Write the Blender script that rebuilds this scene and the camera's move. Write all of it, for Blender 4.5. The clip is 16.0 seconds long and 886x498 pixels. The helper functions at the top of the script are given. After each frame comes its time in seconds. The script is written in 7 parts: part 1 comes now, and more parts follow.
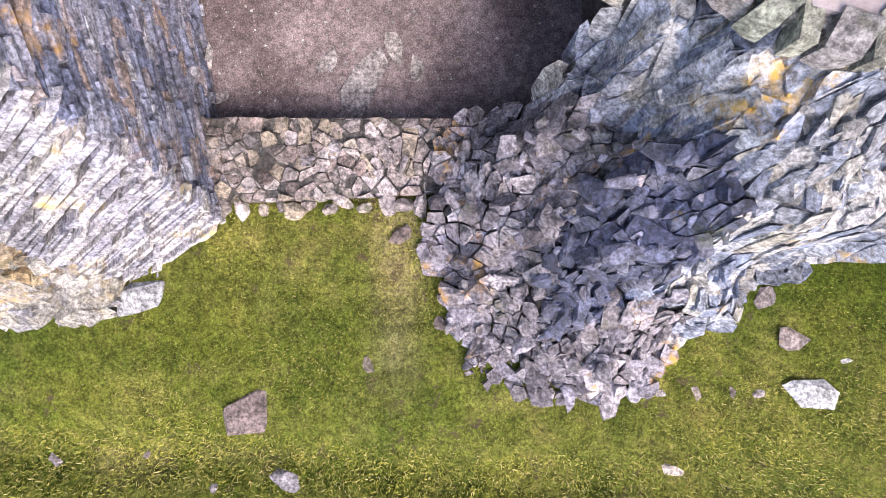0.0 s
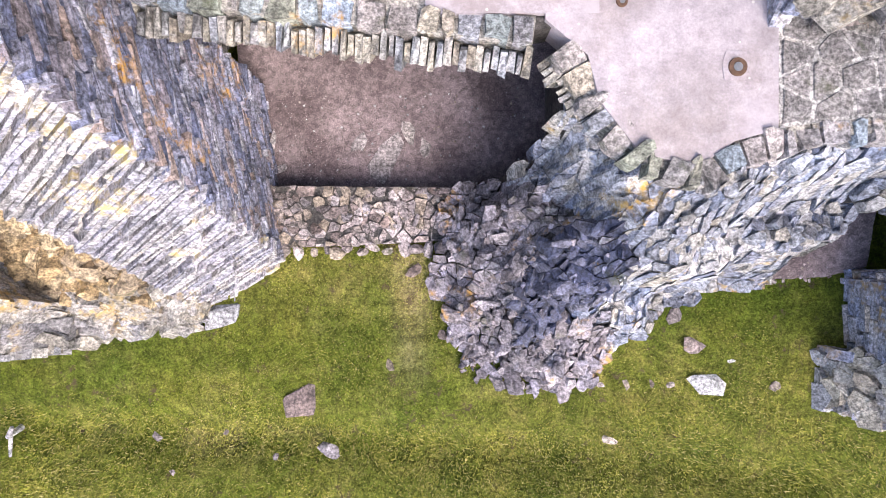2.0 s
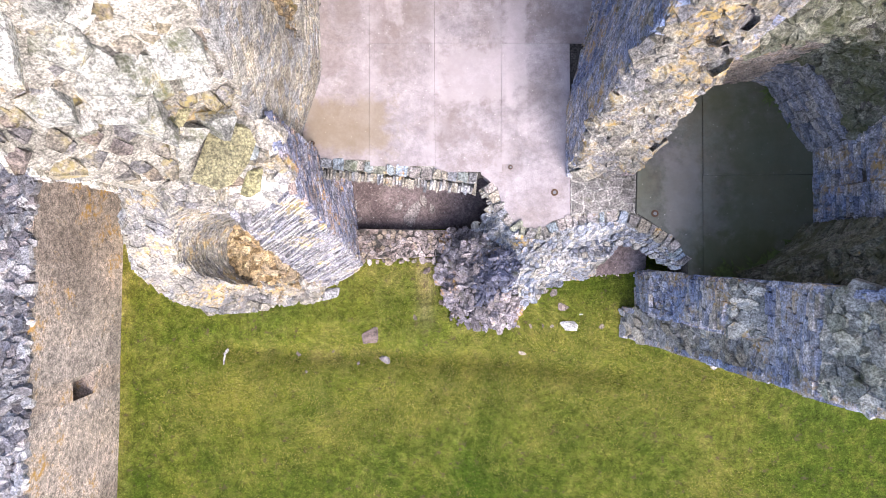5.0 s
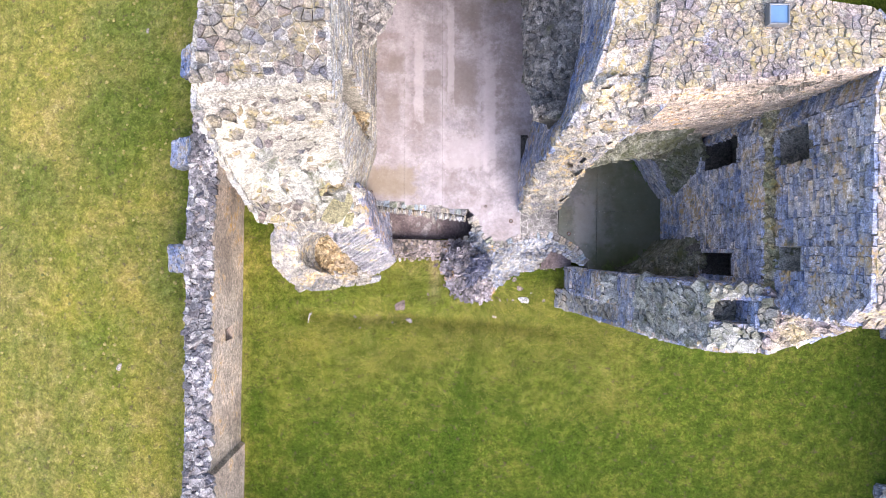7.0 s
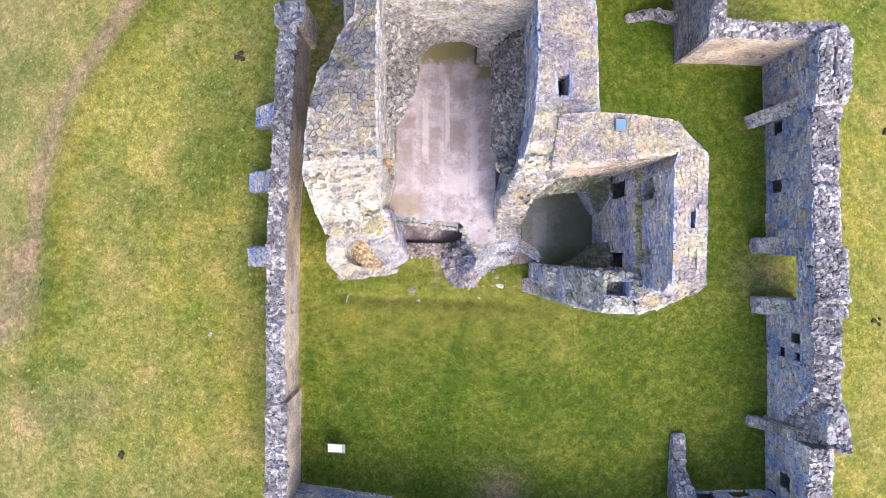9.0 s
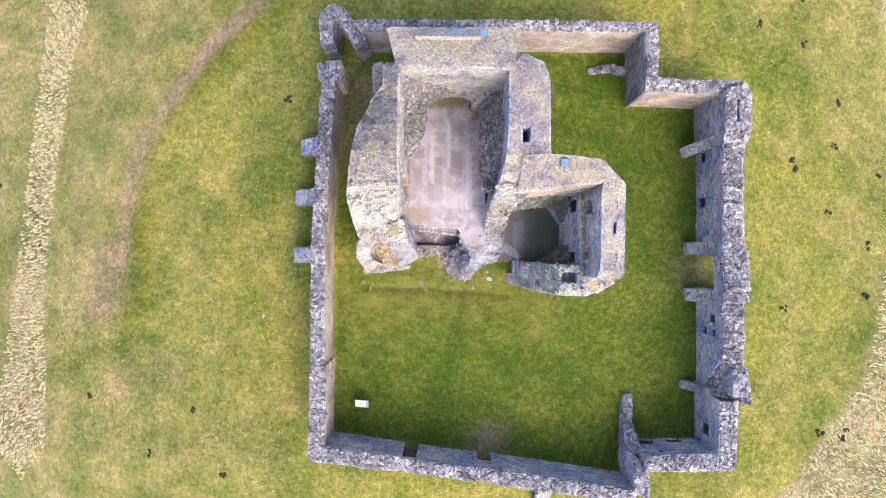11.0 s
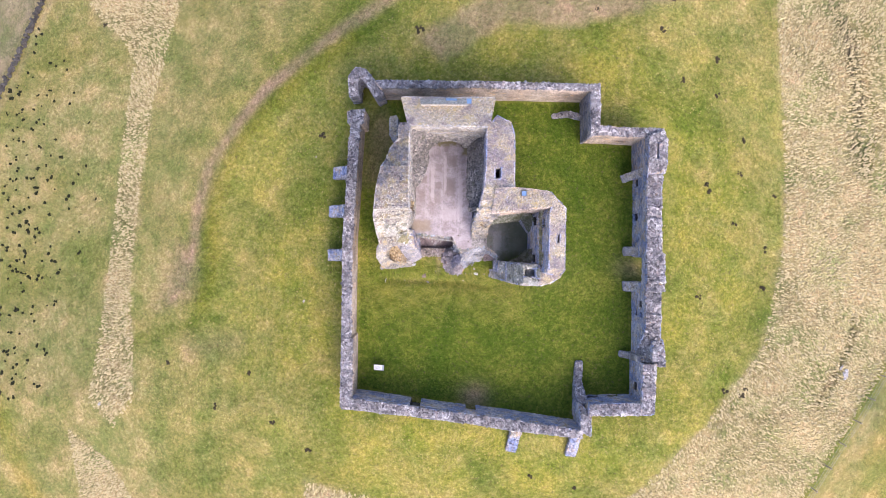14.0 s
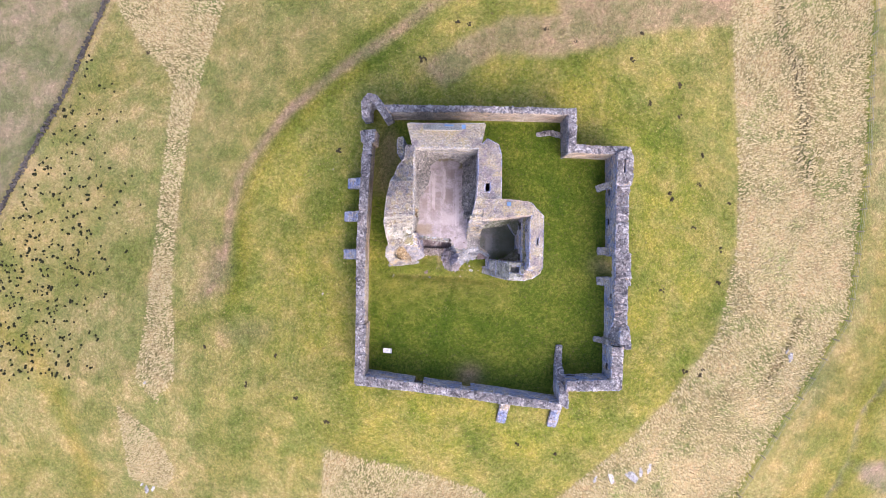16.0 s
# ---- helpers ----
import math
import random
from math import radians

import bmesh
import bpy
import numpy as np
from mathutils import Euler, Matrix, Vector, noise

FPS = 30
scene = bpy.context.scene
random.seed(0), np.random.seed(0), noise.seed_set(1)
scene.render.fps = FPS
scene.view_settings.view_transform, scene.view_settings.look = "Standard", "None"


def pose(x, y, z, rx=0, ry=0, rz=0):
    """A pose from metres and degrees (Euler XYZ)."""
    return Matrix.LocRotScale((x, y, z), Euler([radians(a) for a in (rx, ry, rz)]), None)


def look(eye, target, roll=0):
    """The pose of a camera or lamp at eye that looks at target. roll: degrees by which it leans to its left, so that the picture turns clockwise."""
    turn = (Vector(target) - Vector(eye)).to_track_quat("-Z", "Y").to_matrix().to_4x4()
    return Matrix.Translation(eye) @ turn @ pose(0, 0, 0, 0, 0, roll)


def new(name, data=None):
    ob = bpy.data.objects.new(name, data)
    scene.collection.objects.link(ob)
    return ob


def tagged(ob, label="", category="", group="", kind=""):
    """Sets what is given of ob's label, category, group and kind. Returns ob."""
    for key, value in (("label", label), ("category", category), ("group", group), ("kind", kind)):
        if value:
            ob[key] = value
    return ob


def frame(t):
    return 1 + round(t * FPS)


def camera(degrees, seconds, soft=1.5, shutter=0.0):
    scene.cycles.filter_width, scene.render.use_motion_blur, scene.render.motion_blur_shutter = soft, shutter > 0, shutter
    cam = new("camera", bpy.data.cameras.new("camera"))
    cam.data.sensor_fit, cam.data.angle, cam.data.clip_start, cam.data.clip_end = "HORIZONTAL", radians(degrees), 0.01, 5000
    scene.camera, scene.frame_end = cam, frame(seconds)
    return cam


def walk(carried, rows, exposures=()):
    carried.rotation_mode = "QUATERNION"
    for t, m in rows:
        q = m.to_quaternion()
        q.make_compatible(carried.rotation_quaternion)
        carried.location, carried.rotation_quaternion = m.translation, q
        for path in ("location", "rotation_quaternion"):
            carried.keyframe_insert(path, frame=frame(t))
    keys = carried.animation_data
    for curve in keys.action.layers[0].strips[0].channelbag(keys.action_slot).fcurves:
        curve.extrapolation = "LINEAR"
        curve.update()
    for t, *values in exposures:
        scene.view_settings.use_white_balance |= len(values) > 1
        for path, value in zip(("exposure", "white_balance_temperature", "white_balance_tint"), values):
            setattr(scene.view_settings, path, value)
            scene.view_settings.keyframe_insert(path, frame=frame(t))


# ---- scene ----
cam = camera(72, 16.0, soft=0.8)

# seconds, place in metres, turn in degrees: a slow climb straight up over the ruin
PATH = [
    (0.0, -1.985, 0.652, 6.137, -0.977, 0.693, -0.3),
    (0.5, -2.028, 0.65, 6.533, -1.163, 0.782, -0.312),
    (1.0, -2.05, 0.659, 7.032, -0.835, 0.571, -0.326),
    (1.5, -2.032, 0.758, 7.704, -0.269, 0.204, -0.391),
    (2.0, -2.095, 0.947, 8.541, 0.347, -0.091, -0.276),
    (2.5, -2.147, 1.128, 9.549, 0.631, -0.322, -0.221),
    (3.0, -2.111, 1.243, 10.747, 0.678, -0.4, -0.229),
    (3.5, -2.122, 1.26, 12.176, 0.641, -0.581, -0.253),
    (4.0, -2.178, 1.17, 13.705, 0.644, -0.734, -0.301),
    (4.2, -2.201, 1.133, 14.374, 0.635, -0.767, -0.357),
    (6.3, -2.357, 1.2, 24.029, 0.35, -0.524, 0.192),
    (6.5, -2.426, 1.281, 25.236, 0.21, -0.624, 0.307),
    (7.0, -2.577, 1.526, 28.027, -0.16, -0.852, 0.131),
    (7.5, -2.563, 1.655, 30.837, -0.237, -0.756, 0.167),
    (8.0, -2.58, 1.692, 33.71, -0.237, -0.743, 0.172),
    (8.5, -2.529, 1.733, 36.596, -0.293, -0.661, 0.124),
    (9.0, -2.499, 1.724, 39.385, -0.328, -0.538, 0.085),
    (11.3, -2.052, 1.225, 52.34, 0.413, 0.301, 0.407),
    (11.5, -2.058, 1.263, 53.385, 0.401, 0.286, 0.408),
    (12.0, -2.043, 1.361, 56.058, 0.301, 0.341, 0.426),
    (12.5, -1.95, 1.448, 58.691, 0.22, 0.373, 0.508),
    (13.0, -1.875, 1.654, 61.38, 0.077, 0.352, 0.575),
    (13.5, -1.753, 1.762, 64.089, -0.002, 0.386, 0.623),
    (14.0, -1.539, 1.844, 66.797, -0.042, 0.46, 0.646),
    (14.5, -1.377, 2.075, 69.511, -0.153, 0.54, 0.678),
    (15.0, -1.275, 2.177, 72.245, -0.245, 0.555, 0.68),
    (15.5, -1.103, 2.222, 74.934, -0.307, 0.683, 0.616),
    (16.0, -1.017, 2.363, 77.629, -0.419, 0.749, 0.672),
]
walk(cam, [(t, pose(*p)) for t, *p in PATH], exposures=[(0, 1.64, 6500, 16), (4, 1.5, 6500, 15), (9, 1.5, 6500, 16), (12.5, 1.32, 6500, 19), (16, 1.22, 6500, 24)])

# ---------------------------------------------------------------- light
world = bpy.data.worlds.new("sky")
scene.world = world
world.use_nodes = True
wt = world.node_tree
sky = wt.nodes.new("ShaderNodeTexSky")
sky.sky_type = "NISHITA"
sky.sun_disc = False
sky.sun_elevation = radians(46)
sky.sun_rotation = radians(150)
sky.dust_density = 3.0
wt.links.new(sky.outputs[0], wt.nodes["Background"].inputs[0])
wt.nodes["Background"].inputs[1].default_value = 0.18

sun = new("sun", bpy.data.lights.new("sun", "SUN"))
sun.data.energy, sun.data.angle, sun.data.color = 1.2, radians(50), (1.0, 0.93, 0.84)
sun.matrix_world = look((20, -36, 40), (0, 0, 0))


# ---------------------------------------------------------------- materials
def material(name):
    m = bpy.data.materials.new(name)
    m.use_nodes = True
    return m, m.node_tree.nodes, m.node_tree.links, m.node_tree.nodes["Principled BSDF"]


def ramp(nodes, links, source, stops):
    r = nodes.new("ShaderNodeValToRGB")
    while len(r.color_ramp.elements) < len(stops):
        r.color_ramp.elements.new(0.5)
    for e, (at, col) in zip(r.color_ramp.elements, stops):
        e.position = at
        e.color = (*col, 1) if len(col) == 3 else col
    links.new(source, r.inputs[0])
    return r.outputs[0]


def grey(v):
    return (v, v, v)


def noise_of(nodes, links, scale, detail=4.0, rough=0.6, vector=None):
    n = nodes.new("ShaderNodeTexNoise")
    n.inputs["Scale"].default_value, n.inputs["Detail"].default_value, n.inputs["Roughness"].default_value = scale, detail, rough
    if vector is None:
        vector = nodes.new("ShaderNodeNewGeometry").outputs["Position"]
    links.new(vector, n.inputs["Vector"])
    return n.outputs[0]


def mix(nodes, links, factor, a, b, blend="MIX"):
    m = nodes.new("ShaderNodeMix")
    m.data_type, m.blend_type = "RGBA", blend
    for value, slot in ((factor, 0), (a, 6), (b, 7)):
        if isinstance(value, (int, float)):
            m.inputs[slot].default_value = value
        elif isinstance(value, tuple):
            m.inputs[slot].default_value = (*value, 1)
        else:
            links.new(value, m.inputs[slot])
    return m.outputs[2]


def bump(nodes, links, bsdf, height, strength, distance):
    b = nodes.new("ShaderNodeBump")
    b.inputs["Strength"].default_value, b.inputs["Distance"].default_value = strength, distance
    links.new(height, b.inputs["Height"])
    links.new(b.outputs[0], bsdf.inputs["Normal"])


SINGLE = {}


def stone_material(name, tones, pale=0.3, orange=0.3, moss=0.0, single=False, rough=0.85, lichen=(0.55, 0.3, 0.05), broad=(grey(0.68), grey(1.22))):
    """Rubble stone: a tone for every stone, mottling, pale and orange lichen, a little moss."""
    m, n, l, p = material(name)
    if single:
        rnd = n.new("ShaderNodeObjectInfo").outputs["Random"]
    else:
        rnd = n.new("ShaderNodeNewGeometry").outputs["Random Per Island"]
    stops = [(i / (len(tones) - 1), c) for i, c in enumerate(tones)]
    col = ramp(n, l, rnd, stops)
    mott = ramp(n, l, noise_of(n, l, 6.0, 8, 0.76), [(0.38, grey(0.5)), (0.62, grey(1.42))])
    col = mix(n, l, 1.0, col, mott, "MULTIPLY")
    speck = ramp(n, l, noise_of(n, l, 24.0, 7, 0.8), [(0.4, grey(0.5)), (0.5, grey(1.0)), (0.6, grey(1.5))])
    col = mix(n, l, 1.0, col, speck, "MULTIPLY")
    big = ramp(n, l, noise_of(n, l, 0.55, 3, 0.6), [(0.38, broad[0]), (0.6, broad[1])])
    col = mix(n, l, 1.0, col, big, "MULTIPLY")
    streak = noise_of(n, l, 13.0, 7, 0.75)
    col = mix(n, l, ramp(n, l, streak, [(0.62 - 0.1 * pale, grey(0)), (0.70, grey(min(1.0, pale * 1.3)))]), col, (0.42, 0.42, 0.43))
    patch = noise_of(n, l, 2.2, 6, 0.75)
    col = mix(n, l, ramp(n, l, patch, [(0.66 - 0.13 * pale, grey(0)), (0.72, grey(pale))]), col, (0.45, 0.43, 0.37))
    if orange > 0:
        o1 = ramp(n, l, noise_of(n, l, 1.1, 7, 0.72), [(0.70 - 0.16 * orange, grey(0)), (0.74 - 0.1 * orange, grey(1))])
        o2 = ramp(n, l, noise_of(n, l, 9.0, 4, 0.6), [(0.42, grey(0)), (0.58, grey(0.9))])
        col = mix(n, l, mix(n, l, 1.0, o1, o2, "MULTIPLY"), col, lichen)
    if moss > 0:
        mo = ramp(n, l, noise_of(n, l, 1.7, 6, 0.7), [(0.62 - 0.2 * moss, grey(0)), (0.75 - 0.1 * moss, grey(0.9))])
        col = mix(n, l, mo, col, (0.075, 0.085, 0.03))
    l.new(col, p.inputs["Base Color"])
    p.inputs["Roughness"].default_value = rough
    bump(n, l, p, noise_of(n, l, 16.0, 9, 0.76), 0.75, 0.05)
    if not single:
        SINGLE[m.name] = stone_material(name + "_piece", tones, pale, orange, moss, True, rough, lichen, broad)
    return m


SLATE = [(0.1, 0.11, 0.15), (0.17, 0.185, 0.235), (0.24, 0.24, 0.27), (0.3, 0.28, 0.26), (0.19, 0.205, 0.27), (0.36, 0.34, 0.32)]
LIGHT = [(0.19, 0.195, 0.21), (0.28, 0.27, 0.265), (0.32, 0.29, 0.23), (0.25, 0.265, 0.3), (0.38, 0.355, 0.3), (0.22, 0.19, 0.15), (0.3, 0.31, 0.325)]
# dark slate of the heap's hollow, its navy shade put into the tones
SHADE_DARK = [(0.032, 0.038, 0.075), (0.06, 0.068, 0.12), (0.1, 0.11, 0.17), (0.075, 0.083, 0.14), (0.15, 0.15, 0.2), (0.045, 0.052, 0.095), (0.24, 0.24, 0.28)]
COBBLE = [(0.15, 0.115, 0.105), (0.23, 0.19, 0.18), (0.3, 0.26, 0.255), (0.18, 0.155, 0.155), (0.26, 0.215, 0.165), (0.38, 0.335, 0.325), (0.2, 0.185, 0.2)]
M_slate = stone_material("weathered_slate", SLATE, 0.35, 0.35, 0.0)
M_light = stone_material("lichened_stone", LIGHT, 0.55, 0.5, 0.0)
M_cap = stone_material("wall_top_rubble", [(0.06, 0.058, 0.072), (0.17, 0.163, 0.175), (0.33, 0.32, 0.325), (0.1, 0.095, 0.11), (0.41, 0.405, 0.41), (0.21, 0.18, 0.178), (0.135, 0.135, 0.162)], 0.45, 0.4, 0.0)
M_warm = stone_material("warm_harled_stone", [(0.36, 0.295, 0.25), (0.39, 0.32, 0.27), (0.41, 0.345, 0.3), (0.37, 0.32, 0.285), (0.42, 0.345, 0.28)], 0.4, 0.9, 0.0)
# bluish slate; the blue of shaded west faces is put into its tones too
M_blue = stone_material("shade_tinted_blue_slate", [(0.17, 0.2, 0.3), (0.26, 0.295, 0.405), (0.35, 0.38, 0.475), (0.21, 0.25, 0.36), (0.46, 0.475, 0.52), (0.33, 0.3, 0.27)], 0.35, 1.25, 0.3, lichen=(0.42, 0.28, 0.1), broad=((0.62, 0.7, 0.88), (1.32, 1.2, 1.06)))
M_haunch = stone_material("dark_vault_cobble", [(0.1, 0.1, 0.105), (0.18, 0.17, 0.165), (0.25, 0.23, 0.21), (0.14, 0.135, 0.13), (0.33, 0.31, 0.29)], 0.2, 0.3, 0.25)
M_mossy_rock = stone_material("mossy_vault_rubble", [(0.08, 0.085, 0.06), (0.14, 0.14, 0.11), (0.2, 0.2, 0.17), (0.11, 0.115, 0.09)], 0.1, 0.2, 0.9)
M_hollow = stone_material("yellow_brown_debris", [(0.24, 0.17, 0.09), (0.33, 0.24, 0.13), (0.4, 0.32, 0.2), (0.28, 0.22, 0.15), (0.2, 0.16, 0.11)], 0.15, 0.8, 0.15, lichen=(0.42, 0.28, 0.07))
M_bed = stone_material("grey_flag_bedding", [(0.33, 0.32, 0.3), (0.4, 0.385, 0.37)], 0.1, 0.0, 0.1)
M_head = stone_material("lichened_wall_head", [(0.21, 0.208, 0.22), (0.275, 0.26, 0.245), (0.315, 0.288, 0.23), (0.24, 0.243, 0.27), (0.36, 0.34, 0.31), (0.29, 0.255, 0.238), (0.235, 0.222, 0.212)], 0.4, 1.2, 0.0, lichen=(0.4, 0.32, 0.13), broad=((0.76, 0.69, 0.8), (1.2, 1.1, 0.87)))
M_westhead = stone_material("blue_grey_wall_head", [(0.12, 0.122, 0.14), (0.17, 0.165, 0.165), (0.21, 0.19, 0.145), (0.145, 0.15, 0.18), (0.24, 0.228, 0.205), (0.185, 0.155, 0.142), (0.15, 0.142, 0.138)], 0.2, 1.2, 0.0, lichen=(0.33, 0.27, 0.11), broad=((0.72, 0.72, 0.82), (1.15, 1.08, 0.92)))
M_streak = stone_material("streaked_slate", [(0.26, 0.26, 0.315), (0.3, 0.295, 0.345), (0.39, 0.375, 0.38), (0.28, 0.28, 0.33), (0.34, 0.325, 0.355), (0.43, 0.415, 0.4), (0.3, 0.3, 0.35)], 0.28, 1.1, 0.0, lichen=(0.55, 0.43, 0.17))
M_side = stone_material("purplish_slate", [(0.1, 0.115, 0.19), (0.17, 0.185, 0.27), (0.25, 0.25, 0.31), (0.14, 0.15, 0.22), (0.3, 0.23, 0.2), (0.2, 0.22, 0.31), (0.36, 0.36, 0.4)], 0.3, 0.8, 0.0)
M_debris = stone_material("lichened_debris", [(0.21, 0.21, 0.23), (0.28, 0.268, 0.255), (0.36, 0.342, 0.31), (0.25, 0.23, 0.19), (0.175, 0.175, 0.2)], 0.35, 1.2, 0.05, lichen=(0.48, 0.33, 0.11))
M_boulder = stone_material("pale_mossy_boulder", [(0.16, 0.17, 0.165), (0.24, 0.25, 0.25), (0.32, 0.325, 0.31), (0.2, 0.21, 0.17), (0.36, 0.35, 0.32)], 0.35, 0.6, 0.45, lichen=(0.45, 0.33, 0.1))
M_shade_dark = stone_material("shade_dark_rubble", SHADE_DARK, 0.1, 0.0, 0.05, single=True, rough=0.7)
M_cobble = stone_material("pinkish_cobble", COBBLE, 0.15, 0.05, 0.1, single=True)
M_field = stone_material("field_stone", [(0.3, 0.3, 0.31), (0.42, 0.42, 0.42)], 0.4, 0.0, 0.1, single=True)
M_ledge = stone_material("mossy_ledge_stone", [(0.2, 0.19, 0.12), (0.28, 0.25, 0.15), (0.33, 0.31, 0.24), (0.16, 0.17, 0.1)], 0.3, 1.0, 0.5, lichen=(0.42, 0.3, 0.08))
M_mortar = stone_material("pale_lime_mortar", [(0.28, 0.265, 0.235), (0.34, 0.325, 0.295)], 0.3, 0.5, 0.05)
M_limewash = stone_material("white_mortar_streaks", [(0.5, 0.48, 0.45), (0.58, 0.56, 0.53)], 0.2, 0.5, 0.0, lichen=(0.5, 0.38, 0.12))
# rubble core, with the shade of deep joints and recesses in its tones
M_core = stone_material("shade_dark_core", [(0.055, 0.05, 0.048), (0.085, 0.078, 0.072)], 0.2, 0.2, 0.1)


def blot_mask(n, l, cx, cy, hx, hy, edge=0.35):
    """1 inside a ragged oblong stain on plan, 0 outside."""
    def calc(op, a, b=None):
        q = n.new("ShaderNodeMath")
        q.operation = op
        for k, v in enumerate((a, b)):
            if isinstance(v, (int, float)):
                q.inputs[k].default_value = v
            elif v is not None:
                l.new(v, q.inputs[k])
        return q.outputs[0]
    sep = n.new("ShaderNodeSeparateXYZ")
    l.new(n.new("ShaderNodeNewGeometry").outputs["Position"], sep.inputs[0])
    dx = calc("DIVIDE", calc("ABSOLUTE", calc("SUBTRACT", sep.outputs[0], cx)), hx)
    dy = calc("DIVIDE", calc("ABSOLUTE", calc("SUBTRACT", sep.outputs[1], cy)), hy)
    d = calc("ADD", calc("MAXIMUM", dx, dy), calc("MULTIPLY", calc("SUBTRACT", noise_of(n, l, 2.6, 6, 0.7), 0.5), 1.6))
    return ramp(n, l, d, [(1.0 - edge, grey(1)), (1.0, grey(0))])


def concrete_material(name, light, dark, moss, wet, green=(0.055, 0.07, 0.03), stains=()):
    m, n, l, p = material(name)
    base = ramp(n, l, noise_of(n, l, 0.5, 5, 0.6), [(0.35, dark), (0.62, light)])
    rnd = ramp(n, l, n.new("ShaderNodeObjectInfo").outputs["Random"], [(0.0, grey(0.95)), (0.5, grey(1.0)), (1.0, grey(1.04))])
    col = mix(n, l, 1.0, base, rnd, "MULTIPLY")
    col = mix(n, l, 1.0, col, ramp(n, l, noise_of(n, l, 40.0, 4, 0.7), [(0.3, grey(0.8)), (0.7, grey(1.15))]), "MULTIPLY")
    col = mix(n, l, ramp(n, l, noise_of(n, l, 0.9, 6, 0.7), [(0.47, grey(0)), (0.6, grey(wet))]), col, (0.21, 0.165, 0.14))
    col = mix(n, l, ramp(n, l, noise_of(n, l, 0.33, 7, 0.72), [(0.5, grey(0)), (0.6, grey(wet))]), col, (0.17, 0.16, 0.18))
    col = mix(n, l, 1.0, col, ramp(n, l, noise_of(n, l, 7.0, 7, 0.75), [(0.36, grey(0.8)), (0.64, grey(1.18))]), "MULTIPLY")
    own = ramp(n, l, n.new("ShaderNodeObjectInfo").outputs["Random"], [(0.35, grey(0.0)), (0.8, grey(0.85))])
    blot = ramp(n, l, noise_of(n, l, 1.3, 7, 0.7), [(0.45, grey(0)), (0.55, grey(wet * 1.3))])
    col = mix(n, l, mix(n, l, 1.0, blot, own, "MULTIPLY"), col, (0.2, 0.155, 0.14))
    gen = n.new("ShaderNodeSeparateXYZ")
    l.new(n.new("ShaderNodeTexCoord").outputs["Generated"], gen.inputs[0])
    edge = ramp(n, l, gen.outputs[0], [(0.04, grey(1)), (0.22, grey(0)), (0.78, grey(0)), (0.96, grey(1))])
    smear = ramp(n, l, noise_of(n, l, 1.6, 6, 0.7), [(0.42, grey(0)), (0.6, grey(0.75))])
    col = mix(n, l, mix(n, l, 1.0, edge, smear, "MULTIPLY"), col, light)
    spots = n.new("ShaderNodeTexVoronoi")
    spots.inputs["Scale"].default_value = 6.0
    l.new(n.new("ShaderNodeNewGeometry").outputs["Position"], spots.inputs["Vector"])
    col = mix(n, l, ramp(n, l, spots.outputs["Distance"], [(0.06, grey(0.8)), (0.1, grey(0))]), col, (0.6, 0.58, 0.55))
    for cx, cy, hx, hy, tone, much in stains:
        f = mix(n, l, 1.0, blot_mask(n, l, cx, cy, hx, hy), grey(much), "MULTIPLY")
        col = mix(n, l, f, col, tone)
    if moss:
        col = mix(n, l, ramp(n, l, noise_of(n, l, 0.45, 5, 0.6), [(0.5 - 0.3 * moss, grey(0)), (0.75 - 0.2 * moss, grey(0.75))]), col, green)
    l.new(col, p.inputs["Base Color"])
    l.new(ramp(n, l, noise_of(n, l, 0.8, 4, 0.6), [(0.4, grey(0.45)), (0.6, grey(0.85))]), p.inputs["Roughness"])
    bump(n, l, p, noise_of(n, l, 60.0, 6, 0.7), 0.25, 0.01)
    return m


DAMP, ALGAE, PALE = (0.2, 0.165, 0.15), (0.15, 0.135, 0.045), (0.52, 0.47, 0.5)
STAINS = [(-4.1, 9.05, 0.36, 0.42, DAMP, 0.6), (-2.6, 8.45, 0.4, 0.38, DAMP, 0.6), (-1.45, 8.2, 0.72, 1.25, DAMP, 0.65), (-4.3, 7.2, 0.34, 0.8, DAMP, 0.5), (-2.7, 7.15, 0.42, 0.8, DAMP, 0.5), (-2.6, 10.3, 0.4, 0.5, DAMP, 0.45),
          (-1.1, 11.0, 0.5, 0.75, DAMP, 0.55), (-4.4, 4.2, 1.3, 0.75, (0.24, 0.19, 0.12), 0.65), (-2.0, 13.4, 2.2, 0.9, ALGAE, 0.9), (0.45, 12.2, 0.65, 0.65, ALGAE, 0.8), (-1.9, 9.6, 0.16, 2.4, PALE, 0.6), (-3.2, 8.6, 0.22, 2.2, PALE, 0.5),
          (-0.3, 7.0, 0.3, 3.0, PALE, 0.5), (-1.3, 5.4, 1.1, 0.9, PALE, 0.5)]
M_concrete = concrete_material("pinkish_concrete", (0.43, 0.39, 0.42), (0.32, 0.283, 0.3), 0.0, 0.4, stains=STAINS)
M_mossy = concrete_material("mossy_concrete", (0.18, 0.185, 0.17), (0.1, 0.105, 0.088), 0.45, 0.5, stains=[(5.9, 2.6, 1.5, 2.6, (0.075, 0.085, 0.045), 0.7), (4.9, 1.0, 1.2, 0.7, (0.06, 0.065, 0.02), 0.7), (3.6, 2.6, 0.5, 1.2, (0.26, 0.25, 0.25), 0.5)])


